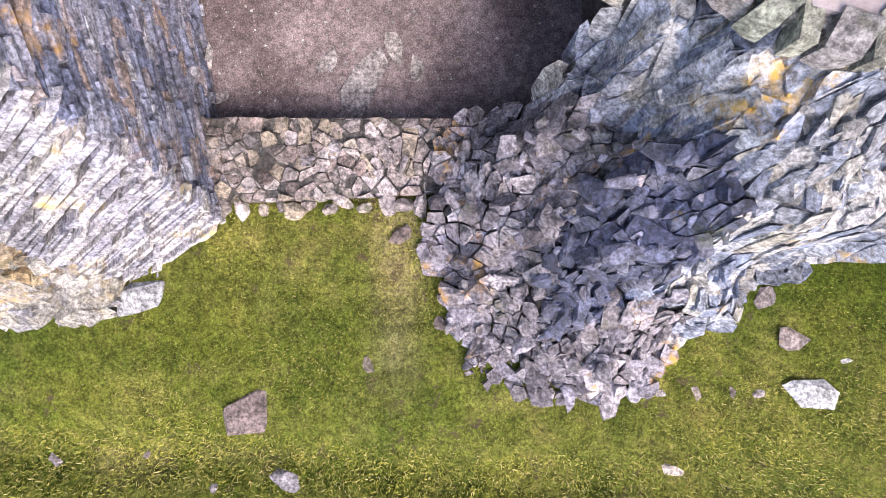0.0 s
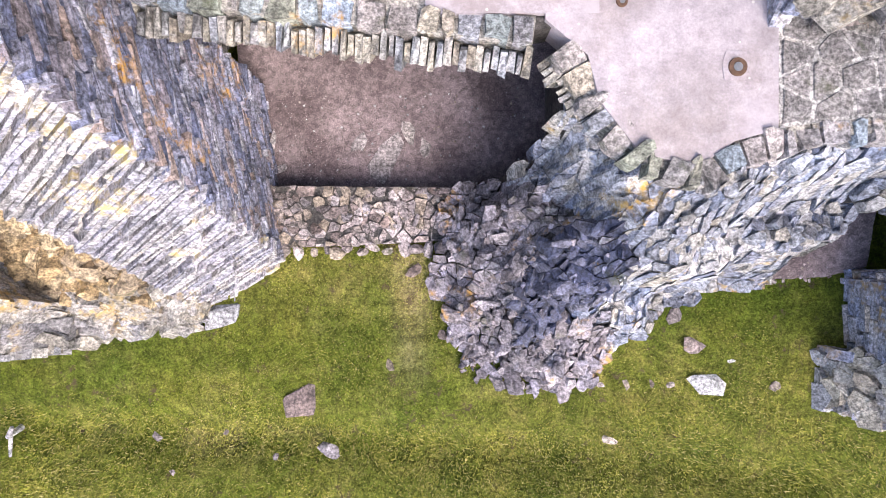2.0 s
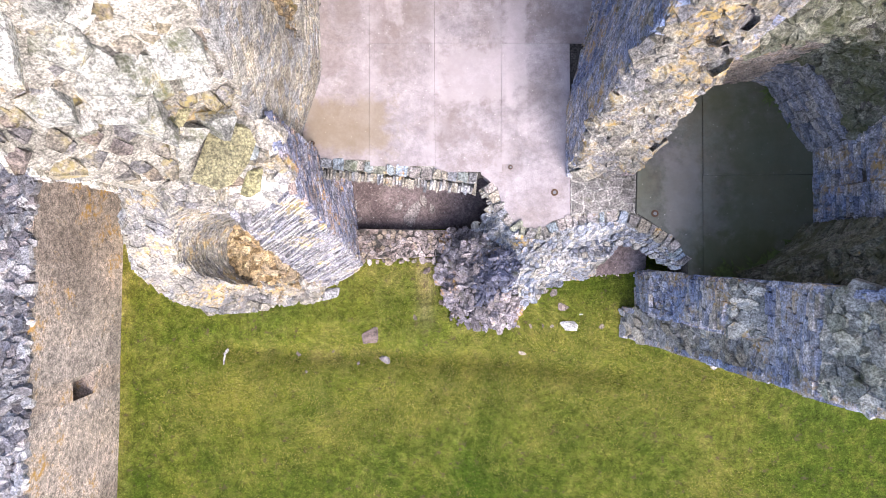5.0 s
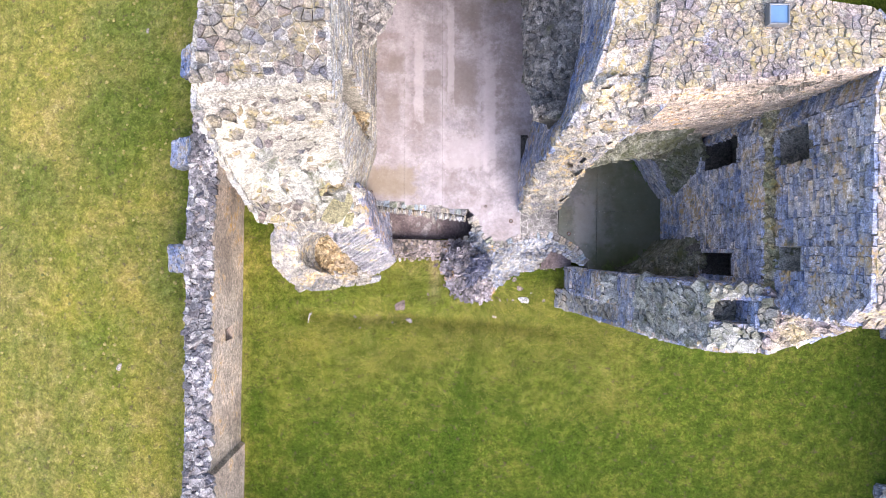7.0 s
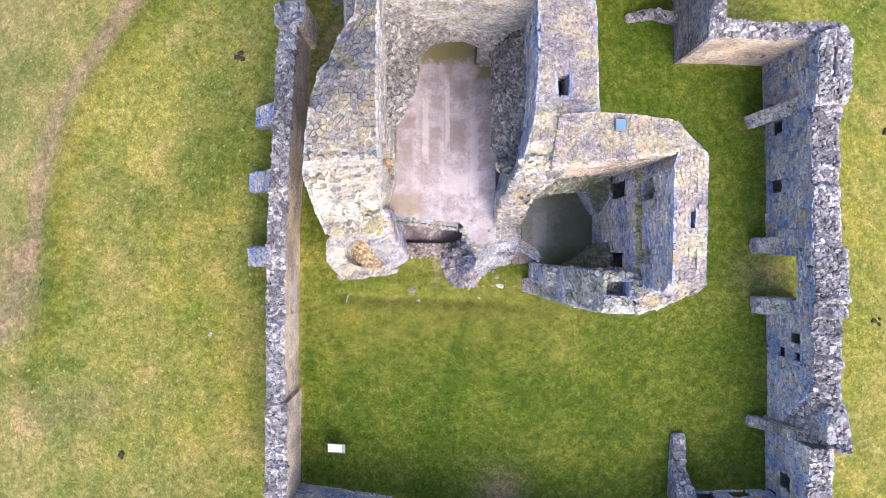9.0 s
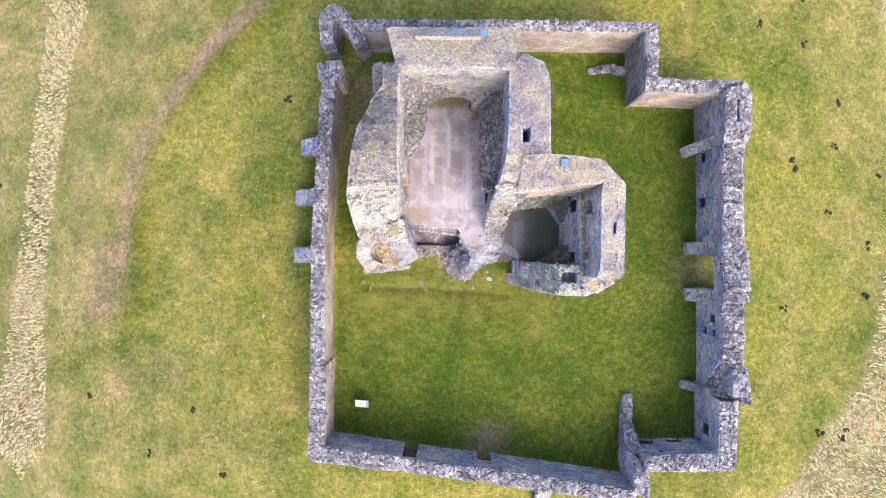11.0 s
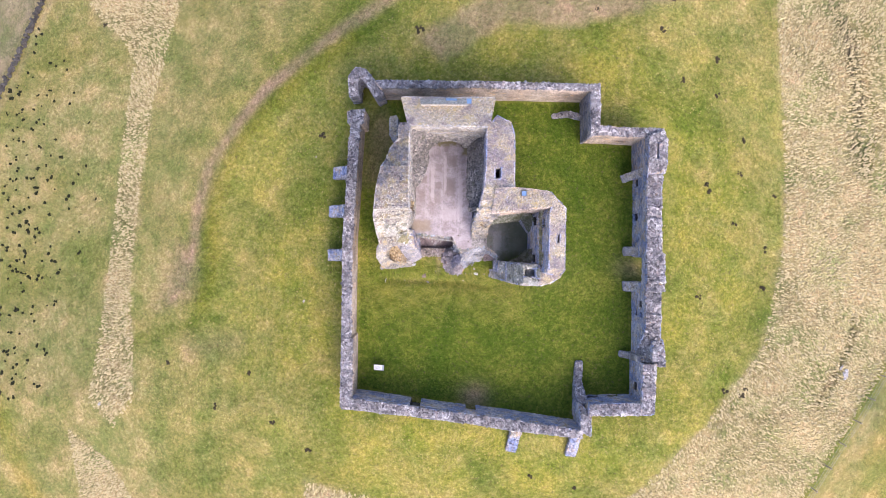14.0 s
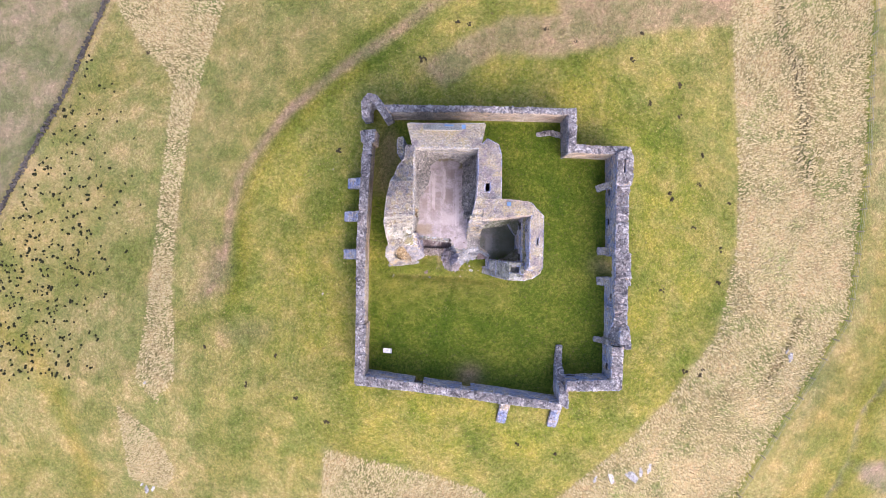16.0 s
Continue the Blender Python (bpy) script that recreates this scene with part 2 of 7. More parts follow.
def gravel_material():
    m, n, l, p = material("pit_gravel")
    col = ramp(n, l, noise_of(n, l, 0.9, 6, 0.7), [(0.38, (0.12, 0.092, 0.095)), (0.62, (0.26, 0.21, 0.215))])
    col = mix(n, l, 1.0, col, ramp(n, l, noise_of(n, l, 11.0, 8, 0.8), [(0.4, grey(0.6)), (0.6, grey(1.4))]), "MULTIPLY")
    col = mix(n, l, 1.0, col, ramp(n, l, noise_of(n, l, 55.0, 5, 0.75), [(0.38, grey(0.5)), (0.62, grey(1.5))]), "MULTIPLY")
    v = n.new("ShaderNodeTexVoronoi")
    v.inputs["Scale"].default_value = 22.0
    l.new(n.new("ShaderNodeNewGeometry").outputs["Position"], v.inputs["Vector"])
    col = mix(n, l, ramp(n, l, v.outputs["Distance"], [(0.08, grey(0.7)), (0.14, grey(0))]), col, (0.5, 0.47, 0.45))
    l.new(col, p.inputs["Base Color"])
    p.inputs["Roughness"].default_value = 0.9
    bump(n, l, p, noise_of(n, l, 45.0, 6, 0.7), 0.6, 0.02)
    return m


M_gravel = gravel_material()


def ground_material():
    m, n, l, p = material("rough_pasture")
    fine = noise_of(n, l, 30.0, 7, 0.8)
    mid = noise_of(n, l, 2.4, 8, 0.75)
    wide = noise_of(n, l, 0.16, 6, 0.7)
    green = ramp(n, l, mid, [(0.36, (0.128, 0.145, 0.02)), (0.5, (0.21, 0.215, 0.032)), (0.64, (0.33, 0.295, 0.075))])
    yellow = ramp(n, l, mid, [(0.36, (0.17, 0.152, 0.036)), (0.5, (0.265, 0.23, 0.072)), (0.64, (0.38, 0.325, 0.145))])
    col = mix(n, l, ramp(n, l, wide, [(0.42, grey(0.0)), (0.6, grey(0.65))]), green, yellow)

    def mask(name):
        a = n.new("ShaderNodeAttribute")
        a.attribute_name = name
        s = n.new("ShaderNodeSeparateColor")
        l.new(a.outputs["Color"], s.inputs[0])
        return s.outputs

    zone, worn = mask("zone"), mask("worn")
    meadow = ramp(n, l, noise_of(n, l, 0.085, 6, 0.68), [(0.46, grey(0)), (0.6, grey(0.6))])
    lush_and_shade = ramp(n, l, mid, [(0.36, (0.05, 0.082, 0.008)), (0.5, (0.085, 0.125, 0.012)), (0.64, (0.15, 0.165, 0.028))])
    far = ramp(n, l, mid, [(0.36, (0.185, 0.165, 0.06)), (0.5, (0.275, 0.235, 0.1)), (0.64, (0.39, 0.325, 0.165))])
    col = mix(n, l, worn[1], col, far)
    col = mix(n, l, meadow, col, lush_and_shade)
    # dark green for lush grass and for the shade painted along the walls
    col = mix(n, l, zone[2], col, lush_and_shade)
    straw = ramp(n, l, noise_of(n, l, 2.6, 8, 0.8), [(0.36, (0.17, 0.135, 0.06)), (0.5, (0.34, 0.285, 0.15)), (0.62, (0.49, 0.42, 0.245))])
    band = ramp(n, l, noise_of(n, l, 0.13, 7, 0.7), [(0.42, (0.62, 0.64, 0.56)), (0.6, (1.12, 1.1, 1.05))])
    straw = mix(n, l, 1.0, straw, band, "MULTIPLY")
    straw = mix(n, l, ramp(n, l, noise_of(n, l, 0.22, 7, 0.7), [(0.52, grey(0)), (0.62, grey(0.6))]), straw, far)
    col = mix(n, l, zone[0], col, straw)
    earth = ramp(n, l, mid, [(0.36, (0.17, 0.12, 0.073)), (0.5, (0.275, 0.195, 0.118)), (0.64, (0.38, 0.28, 0.18))])
    col = mix(n, l, zone[1], col, earth)
    gold = ramp(n, l, mid, [(0.36, (0.165, 0.145, 0.018)), (0.5, (0.235, 0.2, 0.03)), (0.64, (0.32, 0.27, 0.075))])
    col = mix(n, l, worn[2], col, gold)
    heath = ramp(n, l, mid, [(0.36, (0.16, 0.13, 0.085)), (0.62, (0.3, 0.25, 0.165))])
    heath = mix(n, l, ramp(n, l, noise_of(n, l, 0.28, 7, 0.72), [(0.4, grey(0)), (0.6, grey(0.9))]), heath, (0.17, 0.165, 0.08))
    col = mix(n, l, worn[0], col, heath)
    col = mix(n, l, 1.0, col, ramp(n, l, fine, [(0.38, grey(0.4)), (0.5, grey(0.93)), (0.62, grey(1.58))]), "MULTIPLY")
    col = mix(n, l, 1.0, col, ramp(n, l, noise_of(n, l, 85.0, 5, 0.7), [(0.36, grey(0.62)), (0.64, grey(1.35))]), "MULTIPLY")
    clump = noise_of(n, l, 9.0, 6, 0.75)
    col = mix(n, l, 1.0, col, ramp(n, l, clump, [(0.36, grey(0.64)), (0.64, grey(1.34))]), "MULTIPLY")
    tuft = noise_of(n, l, 4.2, 7, 0.78)
    col = mix(n, l, 1.0, col, ramp(n, l, tuft, [(0.36, grey(0.8)), (0.64, grey(1.2))]), "MULTIPLY")
    broad = noise_of(n, l, 0.55, 7, 0.72)
    col = mix(n, l, 1.0, col, ramp(n, l, broad, [(0.36, (0.8, 0.88, 0.78)), (0.64, (1.18, 1.1, 1.15))]), "MULTIPLY")
    sweep = noise_of(n, l, 0.22, 7, 0.62)
    col = mix(n, l, 1.0, col, ramp(n, l, sweep, [(0.36, (0.64, 0.79, 0.63)), (0.64, (1.2, 1.09, 1.24))]), "MULTIPLY")
    bare = ramp(n, l, noise_of(n, l, 3.4, 9, 0.75), [(0.58, grey(0)), (0.64, grey(0.8))])
    col = mix(n, l, bare, col, (0.1, 0.07, 0.05))
    l.new(col, p.inputs["Base Color"])
    p.inputs["Roughness"].default_value = 0.95
    p.inputs["Specular IOR Level"].default_value = 0.15
    bump(n, l, p, mix(n, l, 0.5, fine, clump), 1.0, 0.1)
    return m


M_ground = ground_material()


def plain(name, col, rough=0.6, metal=0.0, wear=0.15, scale=20.0):
    m, n, l, p = material(name)
    c = mix(n, l, 1.0, col, ramp(n, l, noise_of(n, l, scale, 5, 0.7), [(0.3, grey(1 - wear)), (0.7, grey(1 + wear))]), "MULTIPLY")
    l.new(c, p.inputs["Base Color"])
    p.inputs["Roughness"].default_value, p.inputs["Metallic"].default_value = rough, metal
    p.inputs["Specular IOR Level"].default_value = 0.1 if rough >= 0.9 else 0.5
    return m


M_white = plain("white_panel", (0.75, 0.76, 0.78), 0.35)
M_steel = plain("grey_steel", (0.22, 0.23, 0.25), 0.5, 0.6)
M_rust = plain("rusty_iron", (0.12, 0.07, 0.045), 0.8, 0.3, 0.4)
M_glass = plain("blue_tinted_cover", (0.1, 0.2, 0.36), 0.55, 0.0, 0.1, 3.0)
M_leaf = plain("heath_clump", (0.022, 0.024, 0.013), 1.0, 0.0, 0.4, 4.0)
M_wood = plain("weathered_post", (0.25, 0.22, 0.19), 0.85)

# ---------------------------------------------------------------- mesh tools
RNG = np.random.default_rng(7)
BOX_F = np.array([(0, 1, 3, 2), (4, 6, 7, 5), (0, 4, 5, 1), (2, 3, 7, 6), (0, 2, 6, 4), (1, 5, 7, 3)])


def link_mesh(name, V, F, mat, parent=None, kind="", label="", smooth=False):
    """One mesh object from arrays of corners and of four-cornered faces."""
    V, F = np.asarray(V, dtype=np.float32).reshape(-1, 3), np.asarray(F, dtype=np.int32).reshape(-1, 4)
    me = bpy.data.meshes.new(name)
    me.vertices.add(len(V))
    me.vertices.foreach_set("co", V.ravel())
    me.loops.add(F.size)
    me.loops.foreach_set("vertex_index", F.ravel())
    me.polygons.add(len(F))
    me.polygons.foreach_set("loop_start", np.arange(0, F.size, 4, dtype=np.int32))
    me.polygons.foreach_set("loop_total", np.full(len(F), 4, dtype=np.int32))
    me.polygons.foreach_set("use_smooth", np.full(len(F), smooth, dtype=bool))
    me.update(calc_edges=True)
    me.materials.append(mat)
    ob = new(name, me)
    if parent is not None:
        ob.parent = parent
    return tagged(ob, label=label, kind=kind)


def part(name, bm, mat, parent, label=""):
    me = bpy.data.meshes.new(name)
    bm.to_mesh(me)
    bm.free()
    me.materials.append(mat)
    ob = new(name, me)
    ob.parent = parent
    return tagged(ob, label=label)


UNIT = {}


def unit_stone(kind, mat):
    """Shared meshes for stones that are objects of their own: six blocks or six cobbles of unit size for a material."""
    key = (kind, mat.name)
    if key not in UNIT:
        out = []
        r = np.random.default_rng(len(UNIT) * 17 + 5)
        for _ in range(6):
            me = bpy.data.meshes.new("stone")
            if kind == "block":
                V = np.array([[(-1, 1)[(i >> s) & 1] for s in (0, 1, 2)] for i in range(8)], dtype=float)
                V *= 1 + r.uniform(-0.1, 0.1, V.shape)
                V[V[:, 1] > 0] *= (0.9, 1, 0.9)
                F = BOX_F.tolist()
            else:
                a = np.arange(6) * 1.0472 + r.uniform(-0.28, 0.28, 6)
                q = r.uniform(0.72, 1.15, 6)
                low = np.stack([np.cos(a) * q * 1.12, -np.ones(6), np.sin(a) * q / 1.12], 1)
                high = low * (0.88, 0, 0.88) + np.stack([np.zeros(6), r.uniform(0.75, 1.2, 6), np.zeros(6)], 1)
                V = np.concatenate([low, high])
                F = [(i, 6 + i, 6 + (i + 1) % 6, (i + 1) % 6) for i in range(6)] + [(11, 10, 9, 8, 7, 6)]
            me.from_pydata(V.tolist(), [], F)
            me.update()
            me.materials.append(mat)
            out.append(me)
        UNIT[key] = out
    return UNIT[key]


HEART = np.array([-2.0, 0.5, 0.0])


class Heap:
    """Gathers many small blocks for one mesh."""

    def __init__(self):
        self.chunks = []

    def add(self, V, F):
        self.chunks.append((np.asarray(V, dtype=float)[None], np.asarray(F), None))

    def boxes(self, C, A, H, jitter=0.12, taper=0.86):
        """Blocks at centres C, with axes A (rows: along, out, up), half sizes H; the outer face is a little smaller."""
        k = len(C)
        if not k:
            return
        sx, sy, sz = [np.array([(-1, 1)[(i >> s) & 1] for i in range(8)]) for s in (0, 1, 2)]
        S = np.stack([sx, sy, sz], 1)[None] * np.ones((k, 1, 1))
        S = S * (1 + RNG.uniform(-jitter, jitter, (k, 8, 3)))
        out = sy > 0
        S[:, out, 0] *= taper
        S[:, out, 2] *= taper
        V = C[:, None] + np.einsum("kij,kjl->kil", S * H[:, None], A)
        self.chunks.append((V, BOX_F, ("block", C, A, H)))

    def cobbles(self, C, A, R, T, long=1.0, round_=0.88):
        """Irregular six-cornered stones: centres, axes (along, up, across), radii, half heights."""
        k = len(C)
        if not k:
            return
        ang = np.arange(6) * 1.0472 + RNG.uniform(-0.3, 0.3, (k, 6))
        rad = R[:, None] * RNG.uniform(0.68, 1.18, (k, 6))
        a, b = rad * np.cos(ang) * long, rad * np.sin(ang) / long
        low = np.stack([a, np.broadcast_to(-T[:, None], a.shape), b], -1)
        r2 = round_ * RNG.uniform(0.9, 1.1, (k, 6))
        high = np.stack([a * r2, T[:, None] * RNG.uniform(0.7, 1.25, (k, 6)), b * r2], -1)
        V = np.concatenate([low, high], 1)
        V = C[:, None] + np.einsum("kij,kjl->kil", V, A)
        q = np.array([(i, 6 + i, 6 + (i + 1) % 6, (i + 1) % 6) for i in range(6)] + [(6, 9, 8, 7), (6, 11, 10, 9)])
        self.chunks.append((V, q, ("cobble", C, A, np.stack([R, T, R], 1))))

    def cells(self, polys, height, tilt=0.1, lift=(-0.02, 0.03), depth=0.14, gap=0.94, rough=0.012, rise=0.13):
        """Close-set stones over plan outlines of six corners; height gives the surface, tilt how much each one leans."""
        Q = np.array(polys)
        if not len(Q):
            return
        k = len(Q)
        c = Q.mean(1)
        off = Q - c[:, None]
        lean = RNG.normal(0, tilt, (k, 1, 2))
        up = RNG.uniform(*lift, k)[:, None]
        low, high = off * gap, off * gap * RNG.uniform(0.82, 0.97, (k, 6, 1))
        zl = np.broadcast_to(height(c[:, 0], c[:, 1])[:, None] - depth, (k, 6))
        hp = c[:, None] + high
        zc = height(c[:, 0], c[:, 1])[:, None]
        zh = zc + np.clip(height(hp[..., 0], hp[..., 1]) - zc, -rise, rise) + (high * lean).sum(-1) + up + RNG.uniform(-rough, rough, (k, 6))
        V = np.concatenate([np.concatenate([c[:, None] + low, zl[..., None]], -1), np.concatenate([hp, zh[..., None]], -1)], 1)
        q = np.array([(i, (i + 1) % 6, 6 + (i + 1) % 6, 6 + i) for i in range(6)] + [(6, 7, 8, 9), (6, 9, 10, 11)])
        C = np.concatenate([c, zh.mean(1)[:, None]], 1)
        self.chunks.append((V, q, ("cell", C, np.zeros((k, 3, 3)), V)))

    def hexa(self, low, high):
        """A block between four lower and four upper corners, both in the same order round."""
        V = np.array([*low, *high], dtype=float)
        F = np.array([(3, 2, 1, 0), (4, 5, 6, 7), (0, 1, 5, 4), (1, 2, 6, 5), (2, 3, 7, 6), (3, 0, 4, 7)])
        self.add(V, F)

    def make(self, name, mat, parent=None, kind="", label="", smooth=False, split=0):
        """One mesh; with split, that many of the stones nearest to the heart of the ruin become objects of their own."""
        if not self.chunks:
            return None
        limit = -1.0
        if split:
            d = np.concatenate([np.linalg.norm(m[1] - HEART, axis=1) for _, _, m in self.chunks if m])
            limit = np.sort(d)[min(split, len(d)) - 1]
        Vs, Fs, n = [], [], 0
        for V, q, meta in self.chunks:
            if split and meta:
                own = np.linalg.norm(meta[1] - HEART, axis=1) <= limit
                if meta[0] == "cell":
                    for W_ in meta[3][own]:
                        c0 = W_.mean(0)
                        me = bpy.data.meshes.new("stone")
                        me.from_pydata((W_ - c0).tolist(), [], q[:6].tolist() + [(6, 7, 8, 9), (6, 9, 10, 11)])
                        me.update()
                        me.materials.append(SINGLE[mat.name])
                        ob = new("stone", me)
                        ob.parent = parent
                        ob.matrix_local = Matrix.Translation([float(v) for v in c0])
                    own_done = True
                else:
                    own_done = False
                meshes = [] if own_done else unit_stone(meta[0], SINGLE[mat.name])
                for C, A, H in (() if own_done else zip(meta[1][own], meta[2][own], meta[3][own])):
                    ob = new("stone", meshes[int(RNG.integers(6))])
                    ob.parent = parent
                    m = Matrix.Identity(4)
                    for k in range(3):
                        m.col[k] = (*(A[k] * H[k]), 0)
                    m.col[3] = (*C, 1)
                    ob.matrix_local = m
                V = V[~own]
            k, nv = V.shape[:2]
            if k:
                Vs.append(V.reshape(-1, 3))
                Fs.append((q[None] + nv * np.arange(k)[:, None, None] + n).reshape(-1, 4))
                n += k * nv
        if not Vs:
            return None
        return link_mesh(name, np.concatenate(Vs), np.concatenate(Fs), mat, parent, kind, label, smooth)


def cut(poly, nx_, ny_, d):
    """The part of an outline on the near side of a line."""
    out, n = [], len(poly)
    side = [p[0] * nx_ + p[1] * ny_ - d for p in poly]
    for i in range(n):
        p, q, a, b = poly[i], poly[(i + 1) % n], side[i], side[(i + 1) % n]
        if a <= 0:
            out.append(p)
        if (a < 0) != (b < 0) and a != b:
            t = a / (a - b)
            out.append((p[0] + t * (q[0] - p[0]), p[1] + t * (q[1] - p[1])))
    return out


def six(poly):
    """The same outline with six corners."""
    poly = [np.array(p) for p in poly]
    while len(poly) > 6:
        e = [np.linalg.norm(poly[i] - poly[(i + 1) % len(poly)]) for i in range(len(poly))]
        i = int(np.argmin(e))
        j = (i + 1) % len(poly)
        poly[i] = (poly[i] + poly[j]) / 2
        poly.pop(j)
    while len(poly) < 6:
        e = [np.linalg.norm(poly[i] - poly[(i + 1) % len(poly)]) for i in range(len(poly))]
        i = int(np.argmax(e))
        poly.insert(i + 1, (poly[i] + poly[(i + 1) % len(poly)]) / 2)
    return np.array(poly)


def round_each(seeds, r):
    """An outline round every seed that no stone may leave."""
    a = np.arange(9) * 2 * math.pi / 9
    return np.array(seeds)[:, None] + r * np.stack([np.cos(a), np.sin(a)], -1)[None] * RNG.uniform(0.8, 1.1, (len(seeds), 9, 1))


def crazy(seeds, bounds, turn=0.0, long=1.0):
    """Irregular outlines that fill a plan area, one round each seed; bounds: one outline, or one for each seed."""
    S0 = np.array(seeds)
    c, s = math.cos(turn), math.sin(turn)
    M = np.array([[c / long, s / long], [-s, c]])
    S = S0 @ M.T
    inv = np.linalg.inv(M)
    d = ((S[:, None] - S[None]) ** 2).sum(-1)
    near = np.argsort(d, axis=1)[:, 1:17]
    out = []
    for i in range(len(S)):
        b = bounds[i] if np.ndim(bounds) == 3 else bounds
        poly = [tuple(M @ np.array(p)) for p in b]
        for j in near[i]:
            v = S[j] - S[i]
            poly = cut(poly, v[0], v[1], v @ (S[i] + S[j]) / 2)
            if len(poly) < 3:
                break
        if len(poly) >= 3:
            q = six(poly)
            area = 0.5 * np.sum(q[:, 0] * np.roll(q[:, 1], -1) - np.roll(q[:, 0], -1) * q[:, 1])
            if abs(area) > 4e-4:
                q = q @ inv.T
                out.append(q if area > 0 else q[::-1])
    return out


def unit(v):
    return v / (np.linalg.norm(v, axis=-1, keepdims=True) + 1e-9)


LEVELS = {}


def levels(course):
    """The same courses all round a building."""
    if course not in LEVELS:
        LEVELS[course] = np.cumsum(np.random.default_rng(3).uniform(*course, int(70 / sum(course)))) - 12.0
    return LEVELS[course]


def face_stones(heap, a0, b0, b1, a1, out, course=(0.09, 0.2), length=(0.2, 0.6), proud=0.05, holes=(), ragged=0.045, drop=0.0):
    """Coursed stones over the four-cornered face a0 b0 (foot) b1 a1 (top); out: a way that points off it."""
    a0, b0, b1, a1, out = (np.array(p, dtype=float) for p in (a0, b0, b1, a1, out))
    L = max(np.linalg.norm(b0 - a0), np.linalg.norm(b1 - a1))
    along = unit((b0 - a0) + (b1 - a1))
    up = unit((a1 - a0) / max(1e-3, np.linalg.norm(a1 - a0)) + (b1 - b0) / max(1e-3, np.linalg.norm(b1 - b0)))
    nrm = unit(np.cross(along, up))
    if nrm @ out < 0:
        nrm = -nrm
    zlow, ztop = min(a0[2], b0[2]), max(a1[2], b1[2])
    Cs, Hs = [], []
    lv = levels(course)
    for z, znext in zip(lv[:-1], lv[1:]):
        if znext < zlow or z > ztop:
            continue
        h = znext - z
        n = int(L / (0.5 * (length[0] + length[1]))) + 2
        ln = RNG.uniform(*length, n)
        edge = np.concatenate([[0], np.cumsum(ln)]) - RNG.uniform(0, length[1])
        lo_e, hi_e = np.clip(edge[:-1], 0, L), np.clip(edge[1:], 0, L)
        mid, ln = (lo_e + hi_e) / 2, hi_e - lo_e
        keep = ln > 0.03
        mid, ln = mid[keep], ln[keep]
        u = mid / L
        lo, hi = a0[2] + u * (b0[2] - a0[2]), a1[2] + u * (b1[2] - a1[2])
        hh = np.minimum(znext, hi - 0.06) - z
        v = (z + hh / 2 - lo) / np.maximum(hi - lo, 1e-3)
        ok = (v > 0) & (hh > 0.03)
        for s0, s1, z0, z1 in holes:
            ok &= ~((mid > s0 - 0.05) & (mid < s1 + 0.05) & (z + h / 2 > z0) & (z + h / 2 < z1))
        if drop:
            ok &= RNG.uniform(size=len(ok)) > drop
        u, v, ln, hh = u[ok][:, None], v[ok][:, None], ln[ok], hh[ok]
        if len(u):
            P = (a0 * (1 - u) + b0 * u) * (1 - v) + (a1 * (1 - u) + b1 * u) * v
            pr = RNG.uniform(-0.4, 1, len(u)) * proud
            Cs.append(P + nrm * pr[:, None])
            Hs.append(np.stack([ln * 0.5, np.full(len(u), 0.07), hh * 0.5], 1))
    if Cs:
        C, H = np.concatenate(Cs), np.concatenate(Hs)
        A = np.broadcast_to(np.stack([along, nrm, np.cross(along, nrm)]), (len(C), 3, 3)).copy()
        A += RNG.normal(0, ragged, A.shape)
        heap.boxes(C, A, H, 0.03 + 2 * ragged, 0.94)


def patch_stones(heap, a0, b0, b1, a1, size=0.32, tilt=0.25, thick=(0.07, 0.13), sink=0.05, flat=1.0, layers=2):
    """Loose or bedded stones over a four-cornered patch seen from above."""
    a0, b0, b1, a1 = (np.array(p, dtype=float) for p in (a0, b0, b1, a1))
    L = 0.5 * (np.linalg.norm(b0 - a0) + np.linalg.norm(b1 - a1))
    Wd = 0.5 * (np.linalg.norm(a1 - a0) + np.linalg.norm(b1 - b0))
    nu, nv = max(1, round(L / size)), max(1, round(Wd / size))
    u, v = np.meshgrid((np.arange(nu) + 0.5) / nu, (np.arange(nv) + 0.5) / nv)
    u = np.clip(u.ravel() + RNG.uniform(-0.35, 0.35, u.size) / nu, 0, 1)[:, None]
    v = np.clip(v.ravel() + RNG.uniform(-0.35, 0.35, v.size) / nv, 0, 1)[:, None]
    P = (a0 * (1 - u) + b0 * u) * (1 - v) + (a1 * (1 - u) + b1 * u) * v
    nrm = unit(np.cross(b0 - a0 + b1 - a1, a1 - a0 + b1 - b0))
    if nrm[2] < 0:
        nrm = -nrm
    k = len(P)
    yaw = RNG.uniform(0, 6.283, k)
    up = unit(nrm[None] + RNG.normal(0, tilt, (k, 3)))
    ref = np.stack([np.cos(yaw), np.sin(yaw), np.zeros(k)], 1)
    x = unit(ref - (ref * up).sum(1, keepdims=True) * up)
    A = np.stack([x, up, np.cross(x, up)], 1)
    s = size * RNG.uniform(0.4, 1.0, k)
    C = P + nrm * (-sink + RNG.uniform(-0.03, 0.04, k))[:, None]
    heap.cobbles(C, A, s * flat, RNG.uniform(*thick, k), 1.12)
    if layers > 1:
        patch_stones(heap, a0, b0, b1, a1, size * 0.62, tilt * 1.4, thick, sink + 0.02, flat, layers - 1)


def plane(x, y):
    return 0.0635 * x - 0.0438 * y


